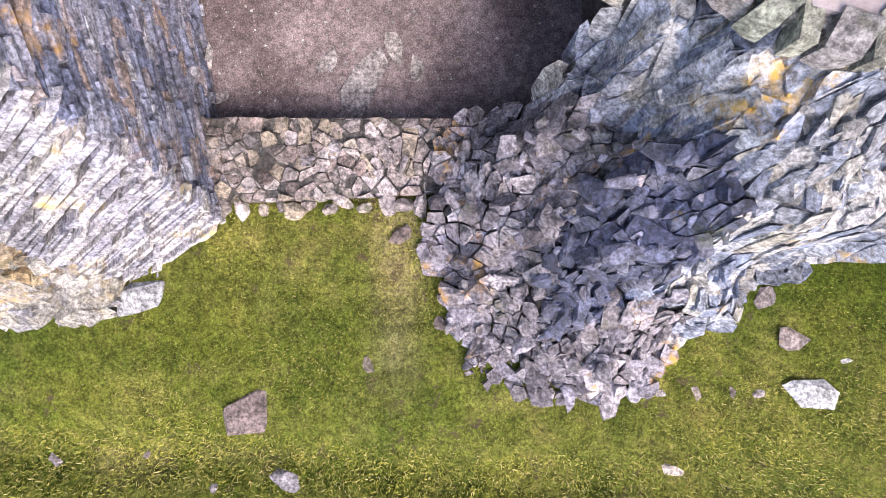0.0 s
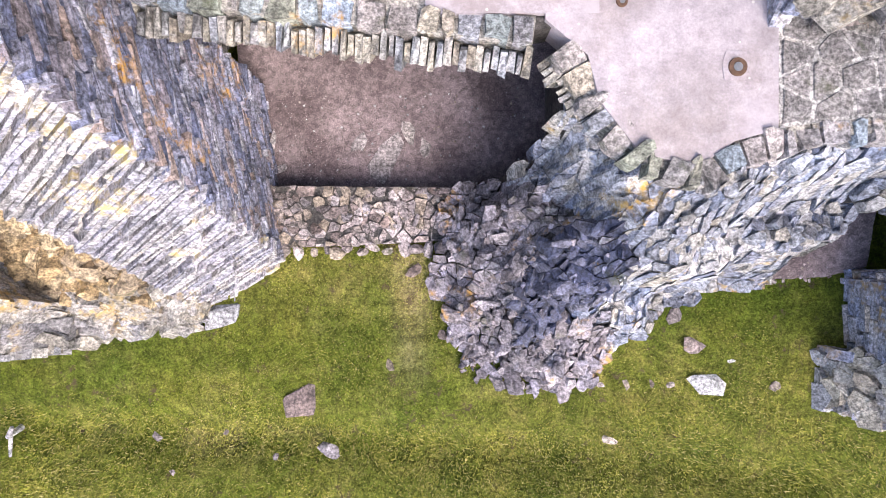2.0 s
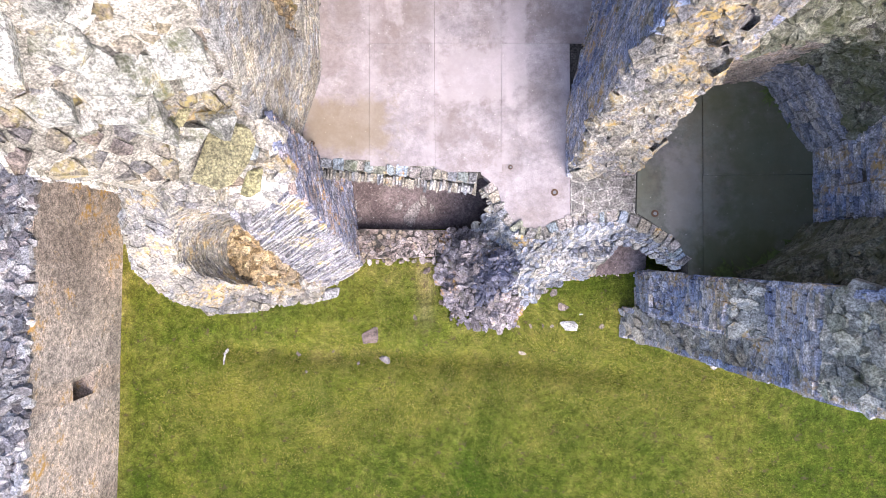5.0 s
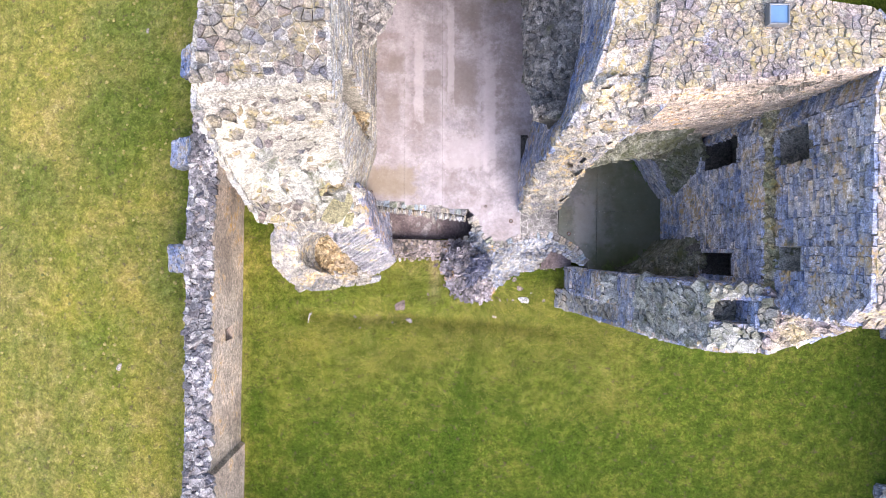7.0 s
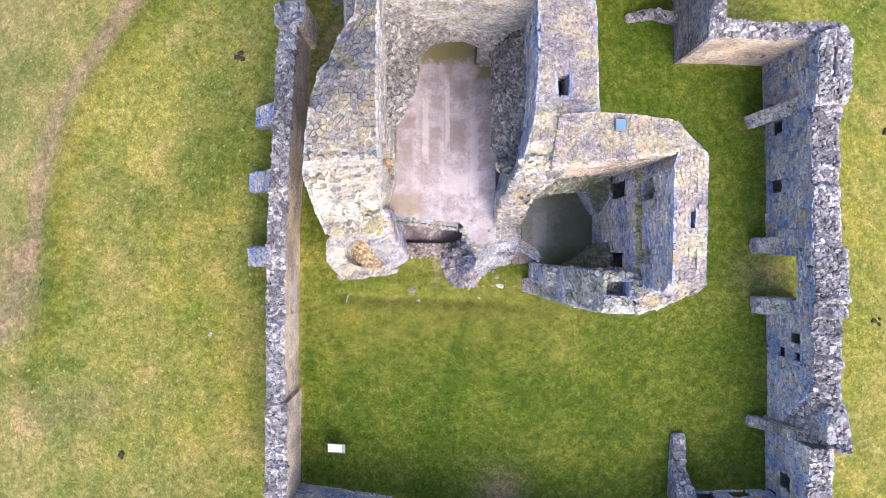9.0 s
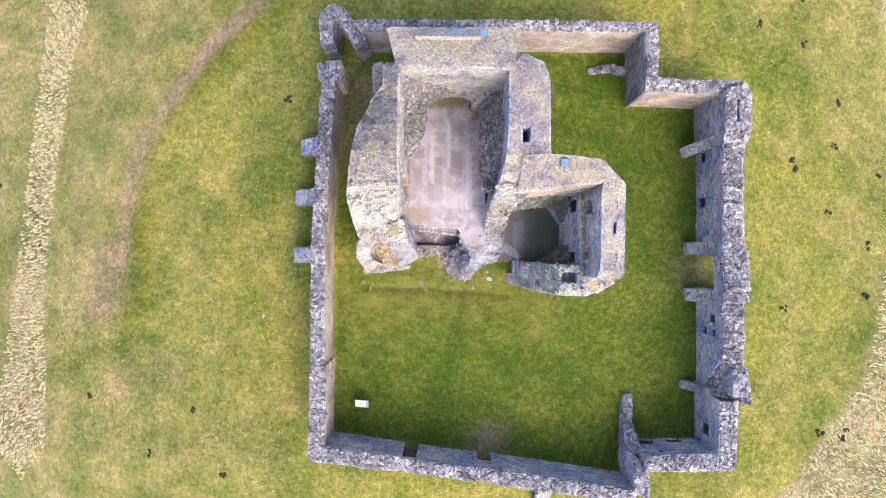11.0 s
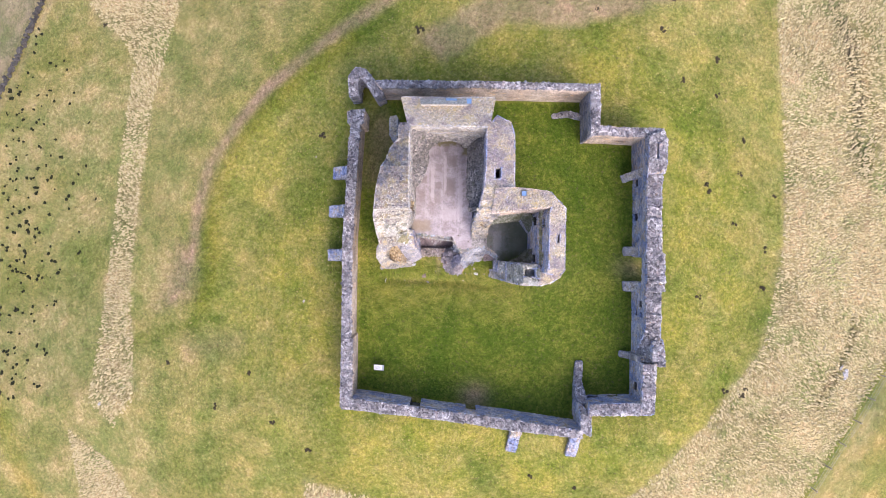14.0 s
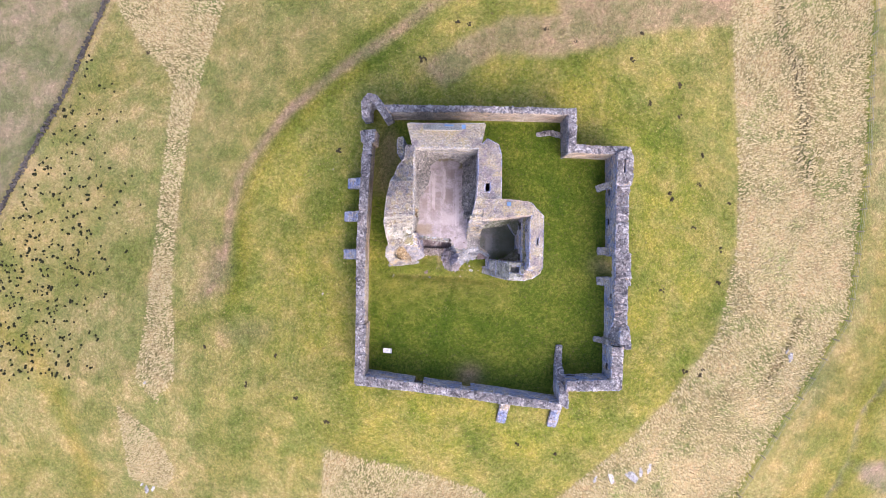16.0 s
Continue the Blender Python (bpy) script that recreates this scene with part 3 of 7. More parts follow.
def land(x, y):
    """The height of the hill: a gently sloping court, and slopes that fall away outside it."""
    cx, cy = np.clip(x, -12.5, 20.0), np.clip(y, -17.0, 19.5)
    dx, dy = x - cx, y - cy
    d = np.hypot(dx, dy) + 1e-6
    share = np.where(dx < 0, 0.2, 0.17) * np.abs(dx) / d + np.where(dy > 0, 0.06, 0.2) * np.abs(dy) / d
    fall = share * d * d / (d + 2.0)
    fall = np.where(d > 45, share * 43.1 + 0.05 * (d - 45), fall)
    return plane(cx, cy) - fall


def at(xy, h=0.0):
    return np.array([xy[0], xy[1], float(land(xy[0], xy[1])) + h])


def wall(name, inner, outer, top_in, top_out, base=None, mat=None, cap=None, mat_out=None, holes=(), leaf=1.0, label="", size=0.34,
         course=(0.1, 0.22), length=(0.22, 0.6), ends=(True, True), tilt=0.22, absolute=True, thing="", sides=(True, True), bed=None, thick=(0.06, 0.11), layers=2, proud=0.035, split=(0, 0), sink=0.05, ragged=0.04, hollow=0.065):
    """A ruined wall between two lines on plan; heights along it on either side; holes: (from, to, low, high) along the inner line.
    leaf: how deep the holes go, as a share of the thickness."""
    inner, outer = np.array(inner, dtype=float), np.array(outer, dtype=float)
    ti, to = np.array(top_in, dtype=float), np.array(top_out, dtype=float)
    seg = np.linalg.norm(np.diff(inner, axis=0), axis=1)
    s = np.concatenate([[0], np.cumsum(seg)])
    stops = set(s.tolist())
    for h in holes:
        stops |= {h[0], h[1]}
    for a, b in zip(s[:-1], s[1:]):
        stops |= set(np.linspace(a, b, int((b - a) / 1.2) + 2).tolist())
    S = np.array(sorted(stops))
    I = np.stack([np.interp(S, s, inner[:, k]) for k in (0, 1)], 1)
    O = np.stack([np.interp(S, s, outer[:, k]) for k in (0, 1)], 1)
    TI, TO = np.interp(S, s, ti), np.interp(S, s, to)
    if base is None:
        BI, BO = land(I[:, 0], I[:, 1]) - 0.25, land(O[:, 0], O[:, 1]) - 0.25
    else:
        BI = BO = np.interp(S, s, np.broadcast_to(np.array(base, dtype=float), s.shape))
    if not absolute:
        TI, TO = TI + BI + 0.25, TO + BO + 0.25
    rough_ = 0.06 if layers > 1 else 0.015
    wob = RNG.normal(0, rough_, len(S))
    TI, TO = TI + wob, TO + wob + RNG.normal(0, rough_, len(S))
    core, fin, fout, top = Heap(), Heap(), Heap(), Heap()
    gap = 0.03

    def p3(q, z):
        return (q[0], q[1], z)

    seeds, bounds_, tops_ = [], [], []

    def head_seeds(i):
        L_, W_ = np.linalg.norm(I[i + 1] - I[i]), np.linalg.norm(O[i] - I[i])
        L2_ = max(L_, np.linalg.norm(O[i + 1] - O[i]))
        nu, nv = max(1, round(0.5 * (L_ + L2_) / size)), max(2, round(W_ / size))
        e = 0.16
        a, b, c_, d_ = I[i], I[i + 1], O[i + 1], O[i]
        ext = [a - unit(b - a) * e, b + unit(b - a) * e, c_ + unit(c_ - d_) * e, d_ - unit(c_ - d_) * e]
        q = np.array([[p[0], p[1], 1.0] for p in (a, b, c_, d_)])
        fit = np.linalg.lstsq(q, np.array([TI[i], TI[i + 1], TO[i + 1], TO[i]]), rcond=None)[0]
        for u in range(nu):
            for v in range(nv):
                uu, vv = (u + 0.5 + RNG.uniform(-0.42, 0.42)) / nu, (v + 0.5 + RNG.uniform(-0.42, 0.42)) / nv
                seeds.append((a * (1 - uu) + b * uu) * (1 - vv) + (d_ * (1 - uu) + c_ * uu) * vv)
                bounds_.append(ext)
                tops_.append(fit)

    for i in range(len(S) - 1):
        w = unit(O[i:i + 2] - I[i:i + 2])
        i0, i1, o0, o1 = I[i] + w[0] * gap, I[i + 1] + w[1] * gap, O[i] - w[0] * gap, O[i + 1] - w[1] * gap
        m = (S[i] + S[i + 1]) / 2
        mine = [h for h in holes if h[0] < m < h[1]]
        bands, z = [], (BI[i], BI[i + 1], BO[i], BO[i + 1])
        for h in sorted(mine, key=lambda q: q[2]):
            if h[2] > max(z) + 0.02:
                bands.append((z, (h[2],) * 4))
            z = (h[3],) * 4
        dip = 0.1 if layers > 1 else hollow
        t = (TI[i] - dip, TI[i + 1] - dip, TO[i] - dip, TO[i + 1] - dip)
        if min(t) > max(z) + 0.02 or not mine:
            bands.append((z, t))
        for lo, hi in bands:
            if hi is t and not mine:
                for c0, c1 in ((0, 0.34), (0.34, 0.67), (0.67, 1.0)):
                    q = [i0 + (o0 - i0) * c0, i1 + (o1 - i1) * c0, i1 + (o1 - i1) * c1, i0 + (o0 - i0) * c1]
                    zl = [lo[0] + (lo[2] - lo[0]) * c0, lo[1] + (lo[3] - lo[1]) * c0, lo[1] + (lo[3] - lo[1]) * c1, lo[0] + (lo[2] - lo[0]) * c1]
                    zh = [hi[0] + (hi[2] - hi[0]) * c0, hi[1] + (hi[3] - hi[1]) * c0, hi[1] + (hi[3] - hi[1]) * c1, hi[0] + (hi[2] - hi[0]) * c1]
                    core.hexa([p3(a, z) for a, z in zip(q, zl)], [p3(a, z) for a, z in zip(q, zh)])
                continue
            core.hexa((p3(i0, lo[0]), p3(i1, lo[1]), p3(o1, lo[3]), p3(o0, lo[2])), (p3(i0, hi[0]), p3(i1, hi[1]), p3(o1, hi[3]), p3(o0, hi[2])))
        if mine and leaf < 1:
            b0, b1 = i0 + (o0 - i0) * leaf, i1 + (o1 - i1) * leaf
            core.hexa((p3(b0, BI[i]), p3(b1, BI[i + 1]), p3(o1, BO[i + 1]), p3(o0, BO[i])),
                      (p3(b0, t[0] - 0.03), p3(b1, t[1] - 0.03), p3(o1, t[3] - 0.03), p3(o0, t[2] - 0.03)))
        hs = [(h[0] - S[i], h[1] - S[i], h[2], h[3]) for h in holes]
        if sides[0]:
            face_stones(fin, p3(I[i], BI[i]), p3(I[i + 1], BI[i + 1]), p3(I[i + 1], TI[i + 1]), p3(I[i], TI[i]), (*-(w[0] + w[1]), 0), course, length, proud, holes=hs, ragged=ragged)
        if sides[1]:
            face_stones(fout, p3(O[i], BO[i]), p3(O[i + 1], BO[i + 1]), p3(O[i + 1], TO[i + 1]), p3(O[i], TO[i]), (*(w[0] + w[1]), 0), course, length, proud,
                        holes=hs if leaf >= 1 else (), ragged=ragged)
        if layers > 1:
            patch_stones(top, p3(I[i], TI[i]), p3(I[i + 1], TI[i + 1]), p3(O[i + 1], TO[i + 1]), p3(O[i], TO[i]), size, tilt, thick, sink, layers=layers)
        else:
            head_seeds(i)
    for flag, i, j in ((ends[0], 0, 1), (ends[1], -1, -2)):
        if flag:
            away = I[i] - I[j]
            face_stones(fin, p3(I[i], BI[i]), p3(O[i], BO[i]), p3(O[i], TO[i]), p3(I[i], TI[i]), (*away, 0), course, length)
    if seeds:
        polys = crazy(seeds, np.array(bounds_))
        SD, FT = np.array(seeds), np.array(tops_)

        def head_z(x, y):
            x, y = np.asarray(x), np.asarray(y)
            k = ((x[..., None] - SD[:, 0]) ** 2 + (y[..., None] - SD[:, 1]) ** 2).argmin(-1)
            return FT[k, 0] * x + FT[k, 1] * y + FT[k, 2] - 0.035

        top.cells(polys, head_z, tilt, (-0.03, 0.02), 0.12, 0.93)
        keep = RNG.permutation(len(seeds))[:int(0.3 * len(seeds))]
        more = SD[keep] + RNG.normal(0, size * 0.35, (len(keep), 2))
        more = np.clip(more, np.array(bounds_)[keep].min(1) + 0.1, np.array(bounds_)[keep].max(1) - 0.1)
        top.cells(crazy(more, round_each(more, size * 0.55)), head_z, tilt * 1.6, (-0.045, 0.035), 0.12, 0.95)
    mat = mat or M_slate
    ob = core.make(name, bed or M_core, None, "structure", label)
    if thing:
        ob["kind"] = ""
        tagged(ob, category=thing)
    fin.make("facing", mat, ob, "stuff", split=split[0])
    fout.make("outer_facing", mat_out or mat, ob, "stuff")
    top.make("wall_head", cap or M_cap, ob, "stuff", split=split[1])
    return ob

# ---------------------------------------------------------------- the hill
def near_line(X, Y, pts):
    """Distance of every place to a line of points on plan."""
    d = np.full(X.shape, 1e9)
    for (x0, y0), (x1, y1) in zip(pts[:-1], pts[1:]):
        vx, vy = x1 - x0, y1 - y0
        t = np.clip(((X - x0) * vx + (Y - y0) * vy) / (vx * vx + vy * vy), 0, 1)
        d = np.minimum(d, np.hypot(X - x0 - t * vx, Y - y0 - t * vy))
    return d


def inside(X, Y, pts):
    hit = np.zeros(X.shape, dtype=bool)
    for (x0, y0), (x1, y1) in zip(pts, pts[1:] + pts[:1]):
        cross = (y0 > Y) != (y1 > Y)
        with np.errstate(divide="ignore", invalid="ignore"):
            hit ^= cross & (X < (x1 - x0) * (Y - y0) / (y1 - y0) + x0)
    return hit


def soft(X, Y, pts, edge):
    """1 inside an outline, falling to 0 over edge metres."""
    d = near_line(X, Y, pts + pts[:1])
    d = np.where(inside(X, Y, pts), -d, d)
    return np.clip(0.5 - d / edge, 0, 1)


def wobble(X, Y, scale, seed):
    r = np.random.default_rng(seed)
    out = np.zeros(X.shape)
    for k in range(7):
        a, ph = r.uniform(0, 6.283), r.uniform(0, 6.283)
        f = scale * 1.7 ** k
        out += np.sin((X * np.cos(a) + Y * np.sin(a)) * f + ph) / 1.45 ** k
    return out / 2.4


STRAW_EAST = [(35, 60), (35.3, 34.8), (35.6, 23.6), (36, 12.5), (35.8, 3.0), (33.2, -8.5), (26.2, -16.9), (20, -23.4), (12.9, -30.1), (4, -42),
              (31, -42), (36.8, -30.5), (43.3, -18.1), (51.4, -6.5), (54.4, 13.1), (55.1, 24.6), (56.3, 36.4), (58, 60)]
STRAW_WEST = [(-56, 46), (-48.4, 34.7), (-45.1, 29.9), (-41, 26.2), (-40, 23.6), (-40.9, 15.4), (-41.5, 9.5), (-42.2, 0.7), (-43.5, -10.3), (-44.5, -16.9), (-41.5, -20.1), (-38.6, -16.5),
              (-38.8, -10.1), (-39.4, -2.9), (-38.6, 8), (-37.2, 19), (-36, 23.4), (-34.9, 27.8), (-33.2, 33.6), (-30, 46)]
STRAW_SW = [(-47.8, -20.8), (-42.3, -24.5), (-39.5, -29.8), (-41, -33), (-46.9, -31.8)]
STRAW_S = [(-17.4, -24.7), (-7.8, -26.5), (3, -29.3), (8, -33), (-18, -34)]
HEATH_W = [(-46, 46), (-52.6, 35), (-57.6, 24.3), (-63.2, 13.9), (-72, -2), (-110, -10), (-110, 80), (-55, 80)]
BROWN_N = [(-5.2, 25.6), (-1.9, 23.0), (1.0, 24.8), (4.6, 27.0), (10.4, 26.5), (18.9, 28.2), (27.8, 30.7), (35.5, 31.9), (36, 50), (14, 50), (12.5, 32.0), (6.0, 31.7), (1.7, 29.6)]
TRACK = [(2, 37), (-4.9, 32.7), (-10.3, 28.7), (-16.9, 24.3), (-22.6, 19.9), (-26.3, 15.9), (-29.5, 11.4), (-30.8, 6.2), (-31.2, 2.1), (-32.2, -2.0), (-34.0, -4.6)]
RIDGE = [(-12.5, 25.6), (-18.5, 21.4), (-23.0, 16.8), (-26.8, 12.2), (-28.4, 8.0), (-28.9, 4.0), (-28.6, 0.0), (-30.0, -4.5)]
GULLY = [(41.6, 38), (42.0, 35.3), (42.8, 30.2), (44.6, 26.2), (45.6, 20.1), (45.0, 15.0), (46.1, 11.5)]
SHEEP_PATH = [(45.4, 38), (45.4, 35.5), (46.1, 30.4), (46.6, 25.3), (46.2, 20.6), (47.8, 17.1), (46.9, 11.0), (46.0, 5.0)]
RILL = [(44.8, -5.6), (43.7, -9.1), (41.5, -12.5), (39.9, -14.9)]
STREAM = [(60.5, -9.0), (57.3, -14.8), (54.9, -18.3), (54.0, -19.9), (53.4, -26.4), (50.7, -31.3), (46.0, -40.0)]
PEAT = [(54.3, -27.2), (57.5, -26.4), (62.0, -27.5), (63.0, -33.0), (59.7, -31.3), (56.3, -30.2)]
GOLD_SW = [(-72, -8), (-65.9, -10.6), (-60.6, -13.8), (-58.4, -18.5), (-56.9, -22.0), (-52.8, -33.6)]
COURT = [(-11.4, -13.8), (11.7, -16.3), (12.5, -13.6), (18.2, -13.4), (18.4, 13.3), (12.8, 13.4), (12.8, 18), (-9, 18.3), (-11.2, 15)]
TRENCH = [(-8.7, -1.5), (-6.5, -1.75), (-4.1, -1.75), (0.2, -1.95), (2.8, -2.25)]

def lines(lo, fine_lo, fine_hi, hi, a, b):
    """Grid lines: fine near the ruin, wider to the edge of the fields, then on to the horizon."""
    run = np.concatenate([np.arange(a, lo, 0.7), np.arange(lo, fine_lo, 0.35), np.arange(fine_lo, fine_hi, 0.16), np.arange(fine_hi, hi, 0.35), np.arange(hi, b, 0.7)])
    out = 1.0 * (1.22 ** np.arange(1, 33) - 1) / 0.22
    return np.concatenate([(a - out)[::-1], run, b + out])


gx = lines(-16, -12, 8, 22, -72, 62)
gy = lines(-20, -6, 3, 21, -40, 46)
X, Y = np.meshgrid(gx, gy)
Z = land(X, Y)
Z = Z - 0.24 * np.exp(-(near_line(X, Y, TRENCH) / 0.34) ** 2)
Z = Z + 0.45 * np.exp(-(near_line(X, Y, RIDGE) / 1.4) ** 2) - 0.3 * np.exp(-(near_line(X, Y, GULLY) / 0.8) ** 2) - 0.35 * np.exp(-(near_line(X, Y, RILL) / 0.4) ** 2) - 0.5 * np.exp(-(near_line(X, Y, STREAM) / 0.4) ** 2)
Z = Z + 0.03 * wobble(X, Y, 1.4, 2) * np.clip(1.5 - np.hypot(X, Y) / 60, 0.2, 1)
# the cellar under the broken floor lies a little lower than the court
PIT = [(-5.2, 1.95), (-0.5, 1.95), (-0.3, 6.2), (-5.4, 6.2)]
Z = np.where(inside(X, Y, PIT), np.minimum(Z, -0.95), Z)
EYEHOLE = [(2.3, 0.9), (3.6, 0.9), (3.6, 4.5), (2.3, 4.5)]
Z = np.where(inside(X, Y, EYEHOLE), np.minimum(Z, -0.1), Z)
ny, nx = X.shape
idx = np.arange(nx * ny).reshape(ny, nx)
GF = np.stack([idx[:-1, :-1], idx[:-1, 1:], idx[1:, 1:], idx[1:, :-1]], -1).reshape(-1, 4)
ground = link_mesh("ground", np.stack([X, Y, Z], -1).reshape(-1, 3), GF, M_ground, None, "structure", "rough hilltop pasture with green, yellow and straw grass", smooth=True)

wb = wobble(X, Y, 0.35, 5)
wide_ = np.clip((np.hypot(X, Y) - 20) / 15, 0, 1) * (Y < 5)
Xw, Yw = X + 0.5 * wide_ * wobble(X, Y, 0.5, 41) + 0.3 * wb + 0.25 * wobble(X, Y, 2.0, 15), Y + 0.3 * wobble(X, Y, 0.35, 6) + 0.25 * wobble(X, Y, 2.0, 16)
straw = np.maximum.reduce([soft(Xw, Yw, STRAW_EAST, 0.7), soft(Xw, Yw, STRAW_WEST, 0.7), soft(Xw, Yw, STRAW_SW, 0.8), soft(Xw, Yw, STRAW_S, 0.7)])
straw = np.maximum(straw, 0.75 * np.clip((X - 53) / 3, 0, 1) * np.clip((Y - 2) / 8, 0, 1))
straw = np.maximum(straw, 0.8 * np.exp(-(near_line(X, Y, [(-46, 46), (-51.2, 34.7), (-56.2, 24), (-61.8, 13.6), (-70, -2)]) / 0.5) ** 2))
straw = np.maximum(straw, 0.8 * soft(Xw, Yw, BROWN_N, 1.0))
earth = 0.95 * np.clip(1.5 - near_line(X + 0.15 * wb, Y, TRACK) / 0.75, 0, 1) * np.clip(0.8 + 0.3 * wb, 0, 1)
earth = np.maximum(earth, 0.7 * np.exp(-(near_line(Xw, Yw, SHEEP_PATH) / 0.5) ** 2))
earth = np.maximum(earth, 0.8 * np.exp(-(near_line(Xw, Yw, RILL) / 0.3) ** 2))
straw = straw * (1 - 0.8 * earth * (X > 38))
earth = np.maximum(earth, 0.8 * soft(Xw, Yw, [(-36.2, -5.5), (-31.2, -3.6), (-30.9, 0.7), (-33.0, 2), (-34.2, -2.5)], 2.6))
earth = np.maximum(earth, 0.5 * soft(Xw, Yw, [(-32, -11), (-25, -10), (-25, -8.5), (-32, -9)], 3.0))
earth = np.maximum(earth, 0.8 * np.exp(-((X - 1.6) / 1.5) ** 2 - ((Y + 14.2) / 1.4) ** 2))
earth = np.maximum(earth, 0.45 * np.exp(-((X - 18) / 1.6) ** 2 - ((Y - 0.0) / 1.2) ** 2))
straw = np.maximum(straw, 0.75 * np.exp(-((X + 2.6 + 0.1 * wb) / 0.24) ** 2) * np.clip(2.2 + 2 * Y, 0, 1) * np.clip(3.6 - 3 * Y, 0, 1))
earth = np.maximum(earth, 0.5 * np.exp(-(near_line(X, Y, [(-7, -1.75), (-3.4, -1.85)]) / 0.22) ** 2) * (wobble(X, Y, 3.0, 9) > 0.0))
earth = np.maximum(earth, 0.85 * soft(X, Y, [(-11, 9), (-9, 9), (-7.5, 14), (-9, 17.5), (-11, 15)], 2.0) * 0.6)
earth = np.maximum(earth, 0.6 * soft(Xw, Yw, BROWN_N, 1.2))
court = soft(X, Y, COURT, 0.6)
# shade at the foot of the court walls, painted as darker green
wall_shade = np.exp(-near_line(X, Y, COURT + COURT[:1]) / 2.2)
lush_and_shade = court * np.clip(0.7 + 0.02 * (X - 2) + 0.07 * np.clip(-Y - 2.5, 0, 6) + 0.06 * np.clip(Y - 4, 0, 6) + 0.35 * wall_shade + 0.3 * wobble(X, Y, 0.5, 12), 0, 1)
lush_and_shade = np.maximum(lush_and_shade, 0.35 * np.exp(-(near_line(X, Y, TRENCH) / 0.38) ** 2) * np.clip(0.7 + 0.6 * wobble(X, Y, 1.2, 33), 0, 1))
# shade between the western buttresses, painted dark green as well
lush_and_shade = np.maximum(lush_and_shade, 0.8 * np.exp(-((X + 13.3) / 1.4) ** 2) * np.exp(-((Y - 5) / 6.5) ** 2))
lush_and_shade = np.maximum(lush_and_shade, 0.95 * np.exp(-(near_line(X, Y, [(-8, 28), (-13, 24.8), (-21, 19), (-25.5, 13.4), (-28, 8.3), (-29.4, 3), (-29, -3), (-31, -8)]) / 1.3) ** 2) * np.clip(0.75 + 0.5 * wb, 0, 1))
FENCE = [(58, 60), (56.3, 36.4), (55.1, 24.6), (54.4, 13.1), (51.4, -6.5), (43.3, -18.1), (36.8, -30.5), (31, -42)]
# thin line by the fence: ditch shading put into the grass colour
ditch_shade = np.exp(-(near_line(X, Y, FENCE) / 0.55) ** 2)
straw, lush_and_shade = straw * (1 - 0.9 * ditch_shade), np.maximum(lush_and_shade, ditch_shade)
lush_and_shade = np.maximum(lush_and_shade, 0.7 * np.exp(-(near_line(Xw, Yw, [(-25.5, 25.2), (-21.5, 23.5), (-16, 27.0), (-9, 31.4)]) / 1.3) ** 2))
lush_and_shade = np.maximum(lush_and_shade, 0.6 * np.exp(-(near_line(Xw, Yw, [(-39, -9.5), (-33, -7.9), (-28.5, -6.5)]) / 1.1) ** 2))
lush_and_shade = np.maximum(lush_and_shade, 0.4 * np.exp(-(near_line(Xw, Yw, [(40.2, 38), (40.3, 32.1), (40.9, 26.0)]) / 0.8) ** 2))
bank_side = near_line(Xw, Yw, STREAM)
lush_and_shade = np.maximum(lush_and_shade, 0.6 * np.exp(-((bank_side - 1.6) / 1.3) ** 2))
gold = np.maximum.reduce([0.42 * np.exp(-(near_line(Xw, Yw, RIDGE) / 1.0) ** 2), 0.6 * np.exp(-(near_line(Xw, Yw, GOLD_SW) / 1.8) ** 2), 0.5 * np.exp(-(near_line(Xw, Yw, [(46.2, 28), (46.6, 24), (47, 20), (47.2, 12)]) / 0.8) ** 2),
                          0.3 * np.clip(wobble(X, Y, 0.12, 51) - 0.1, 0, 1) * (1 - court), 0.45 * soft(Xw, Yw, [(57, 8), (70, 8), (70, -10), (52, -40), (40, -40), (47, -17), (54, -6)], 2.0)])
gold = gold * (1 - straw)
between = soft(Xw, Yw, [(-36.5, 24), (-33, 34), (-12, 34), (-20, 26), (-29, 17), (-32, 8), (-33, -2), (-37.5, -4), (-38.3, 8)], 4.0)
straw = np.maximum(straw, 0.3 * between)
fence_east = soft(Xw, Yw, [(57, 8), (75, 8), (75, -40), (34, -40), (39, -27), (46.5, -13.5), (52.6, -6)], 1.5)
straw = np.maximum(straw, fence_east * np.clip(0.35 + 0.35 * wobble(X, Y, 0.2, 61), 0, 0.7) * (1 - np.exp(-(bank_side / 2.5) ** 2)))
heath = np.maximum.reduce([0.55 * np.exp(-(near_line(Xw, Yw, GULLY) / 0.6) ** 2), 0.9 * np.exp(-(bank_side / 0.3) ** 2), soft(Xw, Yw, PEAT, 0.8)])
heath = np.maximum.reduce([heath, 0.04 * np.clip((-40 - Xw) / 5, 0, 1), 0.9 * soft(Xw, Yw, HEATH_W, 1.5)])
pale = np.clip((np.hypot(X - 4, Y - 1) - 24) / 25, 0, 1) * 0.8 * (1 - court)
for name, chans in (("zone", (straw, earth, lush_and_shade)), ("worn", (heath, pale, gold))):
    attr = ground.data.attributes.new(name, "FLOAT_COLOR", "POINT")
    attr.data.foreach_set("color", np.stack([*chans, np.ones_like(X)], -1).astype(np.float32).ravel())

